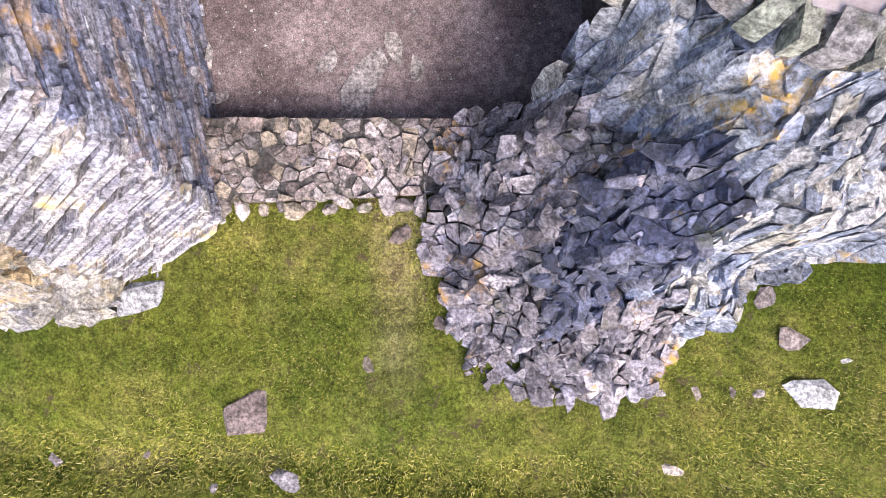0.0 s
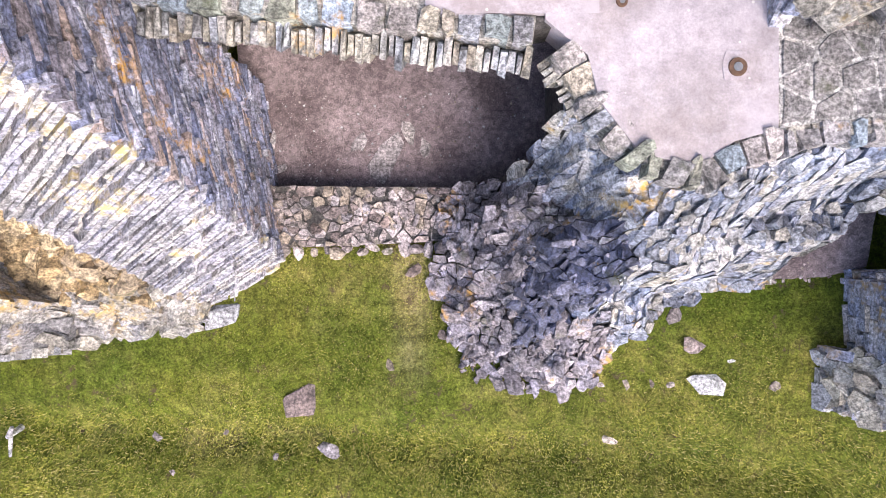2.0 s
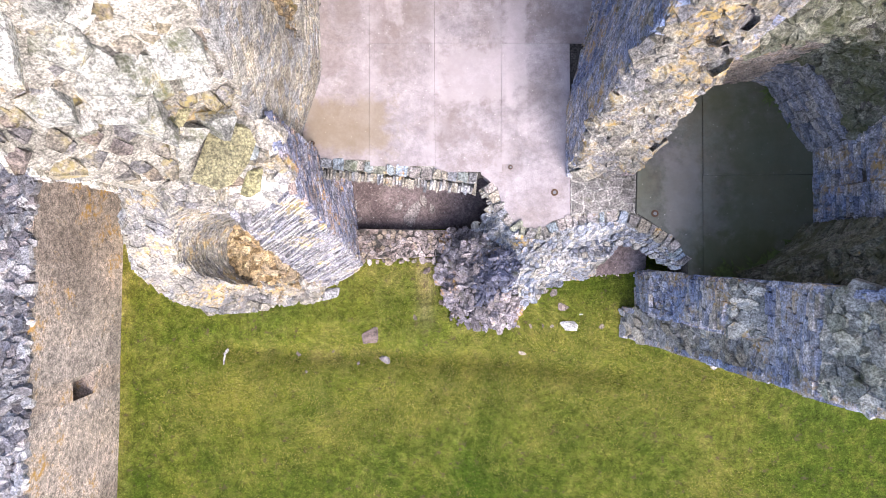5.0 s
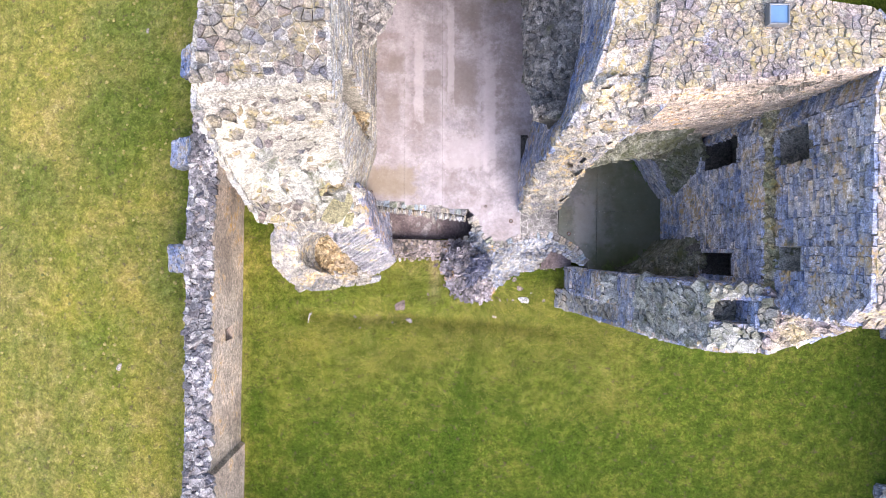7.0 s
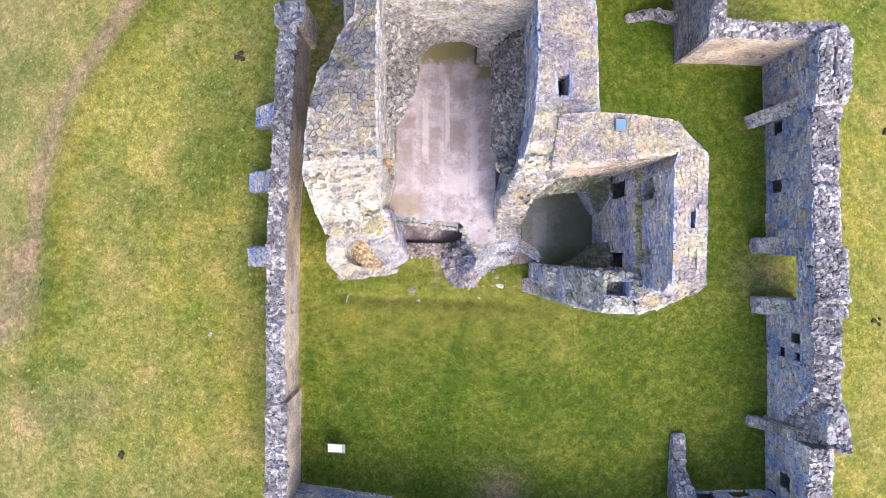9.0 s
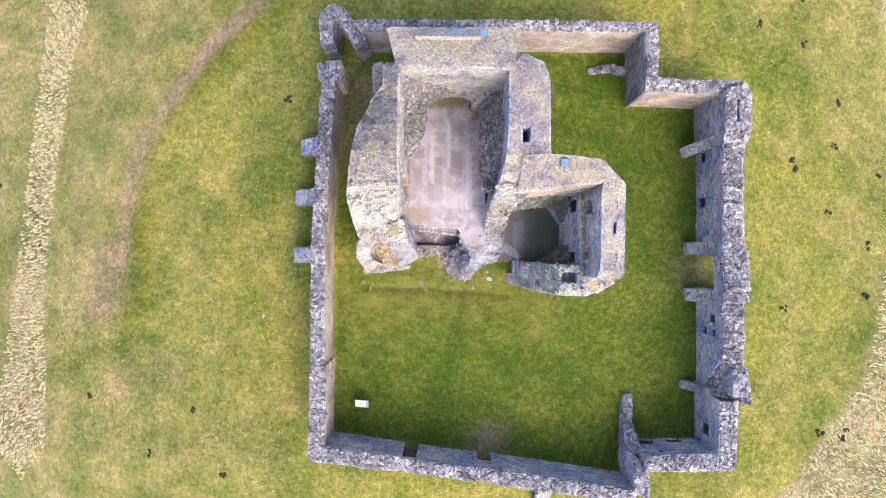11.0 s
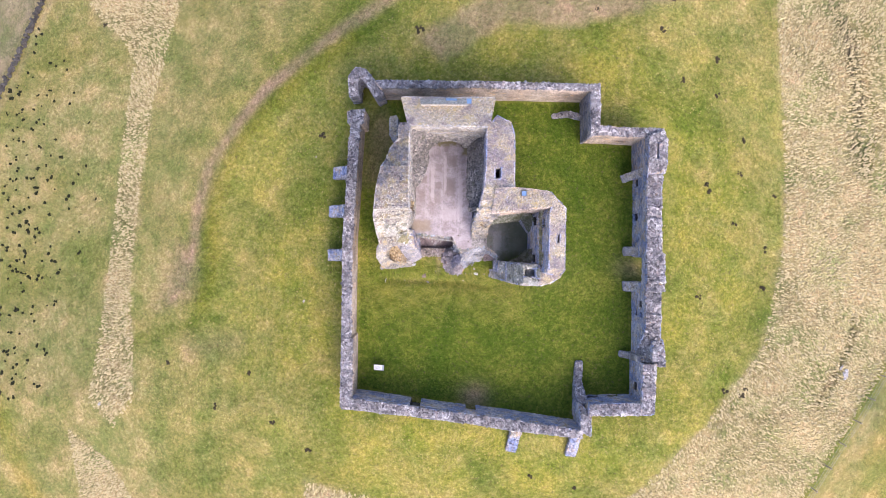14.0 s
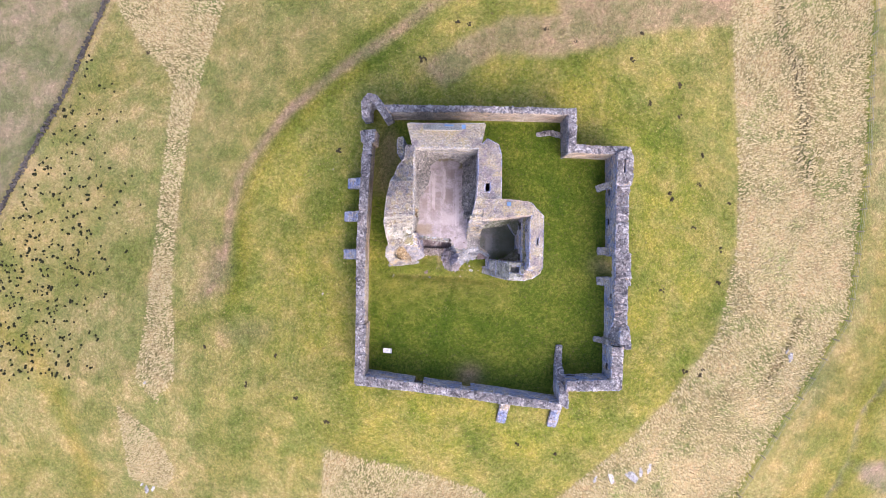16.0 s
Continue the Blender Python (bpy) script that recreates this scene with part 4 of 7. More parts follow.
# ---------------------------------------------------------------- the court's walls
C1, L1 = (0.12, 0.26), (0.25, 0.75)
wall("wall_west", [(-11.3, -14.0), (-11.3, -7.6), (-11.5, -7.5), (-11.5, -3), (-11.5, 3), (-11.3, 6.4), (-11.1, 11.2), (-10.9, 14.9)],
     [(-12.45, -14.7), (-12.4, -7.6), (-12.4, -7.5), (-12.42, -3.7), (-12.5, 2.9), (-12.25, 6.2), (-12.0, 12.6), (-11.75, 14.9)],
     [3.95, 3.9, 3.75, 3.6, 3.4, 3.3, 3.1, 3.0], [4.0, 3.95, 3.8, 3.65, 3.45, 3.35, 3.1, 3.0], mat=M_warm, mat_out=M_slate, size=0.27, course=(0.2, 0.38), length=(0.3, 0.8),
     holes=[(11.6, 12.2, 0.75, 1.7)], leaf=0.7, ends=(False, True), sides=(False, True), bed=M_warm, split=(0, 300), label="roofless court wall of rubble with warm weathered harling")
wall("wall_south", [(-11.3, -13.75), (-6.6, -14.3), (-1.43, -14.9), (1.13, -15.1), (4.17, -15.4), (8.7, -15.95), (12.1, -16.35)],
     [(-12.4, -14.8), (-6.25, -15.3), (-1.46, -15.75), (1.2, -16.0), (4.6, -16.45), (8.8, -16.8), (12.2, -17.1)],
     [3.9, 4.25, 4.5, 4.6, 4.9, 5.2, 5.4], [3.9, 4.25, 4.5, 4.6, 4.9, 5.2, 5.4], mat=M_blue, mat_out=M_slate, size=0.27, course=C1, length=L1,
     holes=[(6.0, 7.1, -1.2, 3.9), (11.9, 13.0, -1.5, 2.6)], leaf=0.5, ends=(False, False), split=(0, 200), label="long grey rubble court wall with a broken gateway")
wall("wall_south_return", [(12.15, -16.4), (12.0, -15.2), (12.1, -13.95)], [(13.05, -16.9), (12.95, -15.4), (12.95, -14.7)],
     [5.5, 5.6, 5.0], [5.6, 5.7, 5.2], mat=M_blue, size=0.27, course=C1, length=L1, label="short grey return of the court wall")
wall("wall_southeast", [(12.9, -13.75), (15.2, -13.6), (18.0, -13.45)], [(12.8, -14.75), (15.2, -14.65), (19.0, -14.5)],
     [5.5, 5.6, 5.7], [5.6, 5.7, 5.9], mat=M_blue, size=0.27, course=C1, length=L1, holes=[(0.4, 1.6, 1.6, 2.6), (2.6, 3.8, 1.6, 2.6)], leaf=0.6, label="grey rubble wall of a ruined corner room")
wall("wall_spur", [(12.3, -10.1), (12.1, -12.0), (12.0, -13.9)], [(12.95, -10.1), (12.75, -12.0), (12.9, -13.9)], [0.35, 0.7, 2.6], [0.35, 0.7, 2.8],
     mat=M_slate, size=0.27, absolute=False, label="low broken stub of a cross wall")
wall("wall_east_south", [(18.0, -14.4), (18.05, -9.4)], [(19.15, -14.5), (19.25, -9.4)], [6.0, 6.2], [6.0, 6.2], mat=M_blue, size=0.27, course=C1, length=L1,
     holes=[(1.8, 2.7, 3.2, 4.4), (0.6, 1.2, 1.9, 3.0)], leaf=0.7, ends=(False, False), label="blue-grey rubble court wall with small windows")
wall("wall_east_cross", [(17.9, -9.5), (19.9, -9.6)], [(17.9, -8.95), (20.0, -8.95)], [4.5, 6.4], [4.5, 6.4], mat=M_light, size=0.19, label="pale lichened cross wall of a small turret")
wall("wall_east_turret", [(18.9, -8.9), (18.95, -7.2)], [(20.0, -9.1), (19.85, -7.0)], [6.4, 6.3], [6.4, 6.3], mat=M_blue, size=0.27, label="bulging turret stump on the court wall")
wall("wall_east_middle", [(18.2, -8.9), (18.25, -6.2), (18.25, -2.2)], [(19.0, -8.9), (19.6, -6.9), (19.6, -2.0)], [3.0, 6.2, 6.1], [6.3, 6.3, 6.2], mat=M_blue, size=0.27,
     course=C1, length=L1, holes=[(4.0, 4.6, 2.6, 3.4), (5.0, 5.7, 3.9, 5.0), (4.1, 4.5, 4.2, 4.9)], leaf=0.75, ends=(False, True), label="blue-grey rubble court wall with beam holes")
wall("wall_east_gate", [(18.35, -2.2), (18.35, 1.6)], [(19.95, -2.2), (19.95, 1.6)], [6.1, 6.0], [6.3, 6.2], mat=M_blue, size=0.27, course=C1, length=L1,
     holes=[(0.75, 3.35, -1.0, 4.4)], leaf=1.0, ends=(False, False), label="blue-grey gate tower stump over a broad recess")
wall("wall_east_north", [(18.3, 1.6), (18.4, 5.0), (18.4, 9.6)], [(19.75, 1.6), (19.7, 5.0), (19.75, 9.6)], [5.9, 5.8, 5.7], [6.0, 5.9, 5.9], mat=M_blue, size=0.27,
     course=C1, length=L1, holes=[(3.5, 4.2, 1.4, 2.6), (7.0, 7.8, 1.6, 2.7)], leaf=0.25, ends=(False, False), label="blue-grey rubble court wall with blocked recesses")
TUR = dict(mat=M_blue, size=0.27, course=C1, length=L1)
wall("wall_northeast_turret", [(18.3, 9.6), (18.3, 10.9)], [(19.95, 9.6), (20.05, 10.9)], [6.2, 6.3], [6.2, 6.3], **TUR, label="corner turret stump of blue-grey rubble", ends=(True, True))
wall("wall_turret_inner_leaf", [(18.3, 10.9), (18.3, 12.7)], [(18.95, 10.9), (18.95, 12.7)], [6.3, 6.4], [6.3, 6.4], **TUR, label="inner leaf of a hollow corner turret", ends=(False, False))
wall("wall_turret_outer_leaf", [(19.35, 10.9), (19.35, 12.7)], [(20.05, 10.9), (20.05, 12.7)], [6.3, 6.4], [6.3, 6.4], **TUR, label="outer leaf of a hollow corner turret", ends=(False, False))
wall("wall_turret_head", [(18.3, 12.7), (18.3, 13.3)], [(20.05, 12.7), (19.7, 13.8)], [6.4, 6.4], [6.4, 6.3], **TUR, label="rounded corner of the turret stump", ends=(True, False))
wall("wall_northeast", [(12.95, 13.45), (15.5, 13.35), (18.3, 13.2)], [(13.0, 14.35), (15.5, 14.15), (19.9, 13.95)], [5.3, 5.5, 5.8], [5.5, 5.6, 5.9], mat=M_warm, size=0.27,
     course=(0.07, 0.15), length=(0.12, 0.4), holes=[(3.2, 4.4, 2.0, 2.7)], leaf=0.5, sides=(False, True), bed=M_warm, label="pale rubble court wall with a ragged ledge")
wall("wall_northeast_return", [(12.75, 18.4), (12.8, 13.4)], [(13.6, 18.5), (13.55, 14.2)], [5.2, 5.4], [5.2, 5.5], mat=M_slate, size=0.27, course=C1, length=L1, label="short return of the court wall")
wall("wall_north", [(-8.6, 18.35), (0.0, 18.3), (12.75, 17.95)], [(-9.2, 19.1), (0.0, 18.95), (13.6, 18.55)], [3.95, 4.5, 5.2], [3.95, 4.5, 5.2], mat=M_warm, mat_out=M_slate,
     size=0.27, course=(0.07, 0.15), length=(0.12, 0.4), sides=(False, True), bed=M_warm, label="long rubble court wall with a warm inner face")
wall("wall_northwest_tower", [(-11.35, 18.1), (-11.3, 19.5), (-11.0, 19.9), (-10.6, 19.7), (-10.0, 18.8), (-9.3, 17.7)],
     [(-12.2, 18.0), (-12.2, 19.85), (-11.45, 20.85), (-10.4, 20.6), (-9.4, 19.3), (-8.55, 18.1)], [1.8, 2.4, 2.6, 2.6, 2.8, 2.9], [1.8, 2.5, 2.7, 2.7, 2.9, 3.0],
     mat=M_slate, size=0.27, course=C1, length=L1, label="curved stump of a round corner tower")
wall("wall_west_end", [(-10.6, 14.9), (-10.5, 16.4)], [(-12.1, 14.9), (-12.3, 16.2)], [3.0, 2.6], [3.0, 2.4], mat=M_warm, size=0.27, course=C1, length=L1, label="broken end of the court wall")
wall("low_wall_north", [(9.8, 16.2), (11.3, 16.4), (12.7, 16.0)], [(9.7, 16.6), (11.3, 16.9), (12.7, 16.5)], [0.25, 0.4, 0.6], [0.25, 0.4, 0.6], mat=M_slate, size=0.27, absolute=False,
     label="low grass-grown footing of a wall")


def buttress(foot, head, half, low, high, label):
    """A sloping stone prop against a wall, from its outer foot to the wall."""
    f, h = np.array(foot), np.array(head)
    d = unit(h - f)
    w = np.array([-d[1], d[0]]) * half
    return wall("buttress", [f - w, h - w], [f + w, h + w], [float(land(*foot)) + low, high], [float(land(*foot)) + low, high],
                mat=M_slate, cap=M_blue, size=0.26, tilt=0.08, thing="buttress", label=label)


for fx, hx, y, top in ((-14.6, -12.45, 1.0, 2.0), (-14.6, -12.4, 5.8, 2.0), (-14.2, -12.2, 10.0, 1.9)):
    tagged(buttress((fx, y), (hx, y), 0.55, 1.1, top, "sloping grey rubble buttress against the court wall"), group="buttresses of the court wall")
for foot, head in (((5.45, -19.9), (6.1, -16.7)), ((11.8, -20.2), (12.4, -17.1))):
    tagged(buttress(foot, head, 0.5, 0.35, 2.6, "sloping grey rubble buttress against the court wall"), group="buttresses of the court wall")
for foot, head, hw, lo, hi in (((17.35, 1.75), (18.6, 1.8), 0.4, 0.9, 2.4), ((17.3, -1.95), (18.6, -1.9), 0.42, 0.8, 2.2), ((17.2, 9.55), (18.7, 10.0), 0.32, 0.7, 4.6), ((16.9, -9.15), (18.2, -9.3), 0.25, 0.4, 1.4)):
    f, h = np.array(foot), np.array(head)
    d = unit(h - f)
    w = np.array([-d[1], d[0]]) * hw
    wall("cross_wall_stub", [f - w, h - w], [f + w, h + w], [float(land(*foot)) + lo, float(land(*head)) + hi], [float(land(*foot)) + lo, float(land(*head)) + hi], mat=M_slate,
         cap=M_light, size=0.26, tilt=0.08, thing="wall stub", label="broken stub of a cross wall beside the court wall")

# ---------------------------------------------------------------- the tower house
C2, L2 = (0.09, 0.2), (0.2, 0.6)
wall("tower_wall_west", [(-4.95, 12.6), (-4.98, 11.4), (-5.0, 10.8), (-5.0, 9.4), (-5.02, 8.9), (-5.02, 7.4), (-5.02, 5.4), (-5.25, 4.7), (-5.6, 3.6), (-5.75, 2.7)],
     [(-5.85, 12.6), (-5.9, 11.3), (-6.6, 10.7), (-7.1, 9.4), (-7.35, 8.9), (-7.7, 7.4), (-7.9, 5.4), (-8.0, 4.6), (-8.05, 3.3), (-8.0, 2.4)],
     [14.2, 14.3, 14.4, 14.5, 14.5, 14.5, 14.0, 11.0, 6.0, 5.3], [14.0, 14.0, 13.4, 13.6, 14.2, 14.5, 14.5, 14.2, 11.3, 9.0], base=-1.6, mat=M_light, cap=M_westhead, course=C2, length=L2, size=0.24, layers=1,
     bed=M_mortar, thick=(0.035, 0.06), sink=0.06, tilt=0.2, split=(0, 300), holes=[(6.0, 7.6, 5.2, 12.2)], leaf=0.38, hollow=0.11, label="thick ruined tower wall of pale lichened rubble", ends=(False, False))
sill = Heap()
patch_stones(sill, (-5.05, 6.55, 5.2), (-5.05, 5.05, 5.15), (-6.1, 5.05, 5.25), (-6.1, 6.55, 5.3), 0.18, 0.3, (0.03, 0.07), 0.0)
tagged(sill.make("sill_debris", M_hollow), label="brown stony debris on a window sill", category="rubble", kind="stuff")
wall("tower_stub_northwest", [(-6.6, 12.8), (-6.6, 14.5)], [(-7.3, 12.85), (-7.25, 14.4)], [7.6, 8.2], [7.4, 8.0], base=-1.6, mat=M_slate, cap=M_head, course=C2, length=L2, size=0.22, layers=1, tilt=0.12, label="broken stub of a garderobe shaft beside the tower")
wall("tower_wall_north", [(-5.0, 12.5), (-2.0, 12.48), (1.85, 12.42)], [(-5.7, 15.1), (-2.1, 15.12), (2.4, 15.13)], [14.2, 14.1, 14.2], [13.3, 13.2, 13.3], base=-1.6,
     mat=M_light, cap=M_head, course=C2, length=L2, size=0.19, holes=[(1.3, 4.8, 2.75, 8.0)], leaf=0.7, bed=M_mortar, thick=(0.035, 0.06), sink=0.06, layers=1, tilt=0.07, label="thick ruined tower end wall with an arched recess", ends=(True, True))
EAST = dict(base=-1.6, mat=M_blue, cap=M_head, course=C2, length=L2, size=0.19, bed=M_mortar, thick=(0.035, 0.06), sink=0.06, layers=1, tilt=0.07)
wall("tower_wall_east", [(1.66, 7.8), (1.6, 7.1), (1.35, 6.0), (1.15, 5.2), (1.0, 4.75), (0.97, 4.3), (0.95, 3.8), (0.96, 3.05)], [(4.1, 7.8), (4.1, 7.1), (3.4, 6.1), (3.05, 5.2), (2.75, 4.8), (2.35, 4.3), (2.25, 3.8), (2.45, 3.15)],
     [14.3, 14.4, 14.3, 13.8, 12.4, 8.4, 5.6, 3.15], [14.3, 14.6, 14.7, 14.4, 12.9, 8.9, 6.0, 3.15], **EAST, split=(0, 250), label="thick ruined tower wall with a raking broken end", ends=(True, False))
rake = Heap()
for a, b, c, d in (((0.92, 3.0, 3.2), (2.5, 3.1, 3.2), (2.3, 3.75, 6.1), (0.92, 3.7, 5.8)), ((0.92, 3.7, 5.8), (2.3, 3.75, 6.1), (2.35, 4.3, 9.0), (0.95, 4.28, 8.6)), ((0.95, 4.28, 8.6), (2.35, 4.3, 9.0), (2.75, 4.8, 13.0), (1.0, 4.75, 12.5)),
                   ((1.0, 4.75, 12.4), (2.8, 4.8, 12.9), (2.9, 5.3, 14.4), (1.1, 5.3, 14.0))):
    patch_stones(rake, a, b, c, d, 0.3, 0.5, (0.07, 0.16), 0.04)
tagged(rake.make("rubble_rake", M_debris), label="steep pale rubble face of the broken tower wall", category="rubble", kind="stuff")
wall("tower_wall_flue_inner", [(1.74, 8.95), (1.66, 7.8)], [(2.4, 8.95), (2.4, 7.8)], [14.2, 14.3], [14.2, 14.3], **EAST, label="inner leaf of the tower wall beside a chimney flue", ends=(False, False))
wall("tower_wall_flue_outer", [(3.05, 8.95), (3.0, 7.8)], [(4.12, 8.95), (4.1, 7.8)], [14.2, 14.3], [14.2, 14.3], **EAST, label="outer leaf of the tower wall beside a chimney flue", ends=(False, False))
wall("tower_wall_northeast", [(1.82, 12.5), (1.8, 12.3), (1.78, 11.5), (1.74, 8.95)], [(2.75, 13.5), (3.86, 12.85), (4.14, 11.7), (4.12, 8.95)], [13.9, 13.9, 14.1, 14.2], [13.4, 13.6, 13.9, 14.1], **EAST, label="thick tower wall of lichened rubble", ends=(True, True))
wall("wing_wall_north", [(2.3, 5.0), (3.6, 5.12), (5.0, 5.3), (7.15, 5.5)], [(2.6, 7.0), (4.1, 7.1), (5.2, 7.0), (7.1, 6.75)], [14.5, 14.7, 14.8, 14.9], [14.6, 14.7, 14.8, 14.8], base=-1.6, mat=M_warm, cap=M_head,
     course=C2, length=L2, size=0.19, bed=M_mortar, thick=(0.035, 0.06), sink=0.06, layers=1, tilt=0.07, split=(0, 150), holes=[(2.85, 3.95, 12.6, 14.1)], leaf=0.3, label="wing wall of lichened rubble", ends=(False, False))
wall("wing_wall_east_foot", [(7.0, 5.45), (6.85, 4.9), (6.8, 0.35), (6.8, -0.2)], [(7.15, 6.7), (8.4, 5.4), (8.4, 0.1), (8.25, -0.3)], [10.85, 10.85, 10.9, 10.9], [10.85, 10.85, 10.9, 10.9], base=-1.6,
     mat=M_blue, mat_out=M_slate, cap=M_ledge, course=C2, length=L2, size=0.2, holes=[(0.42, 1.3, 6.9, 9.3), (4.1, 4.85, 6.8, 9.1)], leaf=0.62, split=(200, 0),
     label="tall wing wall of blue-grey rubble with window recesses", ends=(False, True))
HEAD = dict(base=10.7, mat=M_blue, mat_out=M_slate, cap=M_head, course=C2, length=L2, size=0.19, bed=M_mortar, thick=(0.035, 0.06), sink=0.06, layers=1, tilt=0.07)
wall("wing_wall_east_head", [(7.35, 5.5), (7.15, 4.9), (7.15, 3.26)], [(7.15, 6.75), (8.45, 5.4), (8.45, 3.26)], [14.9, 14.9, 14.85], [14.8, 14.8, 14.7], **HEAD, split=(100, 100),
     holes=[(0.75, 1.7, 10.9, 12.5)], leaf=0.7, label="upper stage of the wing wall with a small window recess", ends=(False, True))
wall("wing_wall_slot_inner", [(7.15, 3.26), (7.15, 2.32)], [(7.74, 3.26), (7.74, 2.32)], [14.85, 14.83], [14.8, 14.78], **HEAD, label="inner leaf of the wing wall beside a slot", ends=(False, False))
wall("wing_wall_slot_outer", [(8.08, 3.26), (8.08, 2.32)], [(8.45, 3.26), (8.45, 2.32)], [14.8, 14.75], [14.7, 14.68], **HEAD, label="outer leaf of the wing wall beside a slot", ends=(False, False))
wall("wing_wall_east_head_south", [(7.15, 2.32), (7.15, 0.35), (7.1, -0.2)], [(8.45, 2.32), (8.45, 0.1), (8.3, -0.3)], [14.83, 14.8, 13.8], [14.68, 14.6, 13.5], **HEAD, split=(0, 100),
     holes=[(0.75, 1.4, 10.95, 12.1)], leaf=0.7, label="upper stage of the wing wall with a small recess", ends=(True, True))
SOUTH = dict(base=-1.6, mat=M_blue, cap=M_boulder, course=C2, length=L2, bed=M_mortar, thick=(0.06, 0.11), sink=0.05, tilt=0.16)
wall("wing_wall_south_rake", [(3.0, -0.42), (3.5, -0.48), (4.0, -0.52), (4.33, -0.52)], [(2.95, -1.08), (3.5, -1.22), (4.0, -1.3), (4.33, -1.34)], [0.2, 1.3, 3.3, 5.6], [0.15, 1.2, 3.1, 5.4], **{**SOUTH, "cap": M_light}, size=0.28, split=(60, 120),
     label="raking rubble foot of the wing wall", ends=(True, False))
wall("wing_wall_south_step", [(3.72, 0.55), (4.33, 0.5)], [(3.7, -0.45), (4.33, -0.5)], [5.1, 5.5], [4.9, 5.6], **SOUTH, size=0.26, split=(120, 60), label="low stepped end of the wing wall", ends=(True, False))
wall("wing_wall_south", [(4.33, 0.5), (4.9, 0.45), (5.45, 0.42)], [(4.33, -1.3), (4.9, -1.38), (5.45, -1.42)], [7.3, 9.0, 10.5], [7.0, 8.8, 10.3], **SOUTH, size=0.34, split=(150, 150), label="raking wing wall topped with pale boulders", ends=(True, False))
wall("wing_wall_pit_inner", [(5.45, 0.42), (6.75, 0.4)], [(5.45, 0.12), (6.75, 0.12)], [10.6, 10.8], [10.6, 10.8], **SOUTH, size=0.26, label="inner leaf of the wing wall beside a socket", ends=(False, False))
wall("wing_wall_pit_floor", [(5.45, 0.12), (6.6, 0.12)], [(5.45, -0.72), (6.6, -0.75)], [9.7, 9.7], [9.7, 9.7], **SOUTH, size=0.2, label="sunken floor of a socket in the wing wall", ends=(False, False))
wall("wing_wall_pit_outer", [(5.45, -0.72), (6.6, -0.75)], [(5.45, -1.42), (6.95, -1.46)], [10.6, 10.8], [10.4, 10.6], **SOUTH, size=0.34, split=(0, 80), label="outer leaf of the wing wall beside a socket", ends=(False, False))
wall("wing_wall_pit_end", [(6.6, 0.12), (6.8, 0.12)], [(6.6, -0.75), (6.95, -0.75)], [10.9, 11.1], [10.9, 11.0], **SOUTH, size=0.2, label="end of a socket in the wing wall", ends=(True, False))
wall("wing_corner", [(6.8, 0.4), (7.1, -0.25), (8.5, -0.3)], [(6.95, -1.46), (7.9, -1.2), (8.6, -0.6)], [11.0, 11.4, 12.6], [10.7, 10.8, 12.0], base=-1.6, mat=M_blue, cap=M_head,
     course=C2, length=L2, size=0.19, bed=M_mortar, thick=(0.035, 0.06), sink=0.06, tilt=0.25, label="raking broken corner of the wing", ends=(False, False))
wall("wing_broken_end", [(3.46, 0.58), (3.58, 0.6), (3.7, 0.58)], [(3.46, -0.42), (3.58, -0.45), (3.7, -0.45)], [1.7, 1.9, 3.1], [1.6, 1.9, 2.9], base=-0.6, mat=M_blue, cap=M_blue,
     course=C2, length=L2, size=0.16, split=(120, 60), label="stepped broken end of the wing wall", ends=(True, False))


# ---------------------------------------------------------------- stones of their own
def rock_variant(seed, flat=0.45, count=16):
    """One broken stone about a metre across: a faceted block with uneven sides."""
    r = np.random.default_rng(seed)
    v = r.normal(size=(count, 3))
    v /= np.abs(v).max(1, keepdims=True) ** 0.75 * np.linalg.norm(v, axis=1, keepdims=True) ** 0.25
    v *= r.uniform(0.72, 1.0, (count, 1)) * np.array([0.5, 0.5 * r.uniform(0.6, 1.0), 0.5 * flat])
    bm = bmesh.new()
    for p in v:
        bm.verts.new(p)
    bmesh.ops.convex_hull(bm, input=bm.verts)
    bmesh.ops.delete(bm, geom=[q for q in bm.verts if not q.link_faces], context="VERTS")
    me = bpy.data.meshes.new("stone")
    bm.to_mesh(me)
    bm.free()
    return me


def rocks(mat, flat, count, seed):
    out = []
    for i in range(count):
        me = rock_variant(seed + i, flat)
        me.materials.append(mat)
        out.append(me)
    return out


M_shade_heap = stone_material("shade_dark_rubble_heap", SHADE_DARK, 0.2, 0.3, 0.05, rough=0.7)
M_brownheap = stone_material("brown_rubble", [(0.13, 0.118, 0.135), (0.2, 0.182, 0.205), (0.27, 0.245, 0.265), (0.165, 0.145, 0.15), (0.34, 0.315, 0.335), (0.23, 0.215, 0.26)], 0.2, 0.9, 0.15)
M_vaultheap = stone_material("vault_slab", [(0.18, 0.21, 0.29), (0.29, 0.315, 0.385), (0.36, 0.38, 0.42), (0.24, 0.26, 0.335), (0.42, 0.41, 0.39), (0.34, 0.32, 0.28), (0.2, 0.225, 0.3), (0.4, 0.415, 0.45)], 0.25, 0.9, 0.0, lichen=(0.62, 0.38, 0.05))
M_vaultbed = stone_material("chalky_vault_mortar", [(0.33, 0.345, 0.39), (0.42, 0.41, 0.4)], 0.3, 1.0, 0.05, lichen=(0.62, 0.38, 0.05))
M_pave = stone_material("mortared_paving", COBBLE, 0.25, 0.35, 0.15)
M_flag = stone_material("threshold_flag", [(0.24, 0.225, 0.215), (0.2, 0.19, 0.185), (0.27, 0.25, 0.245), (0.22, 0.21, 0.19)], 0.08, 0.0, 0.2)
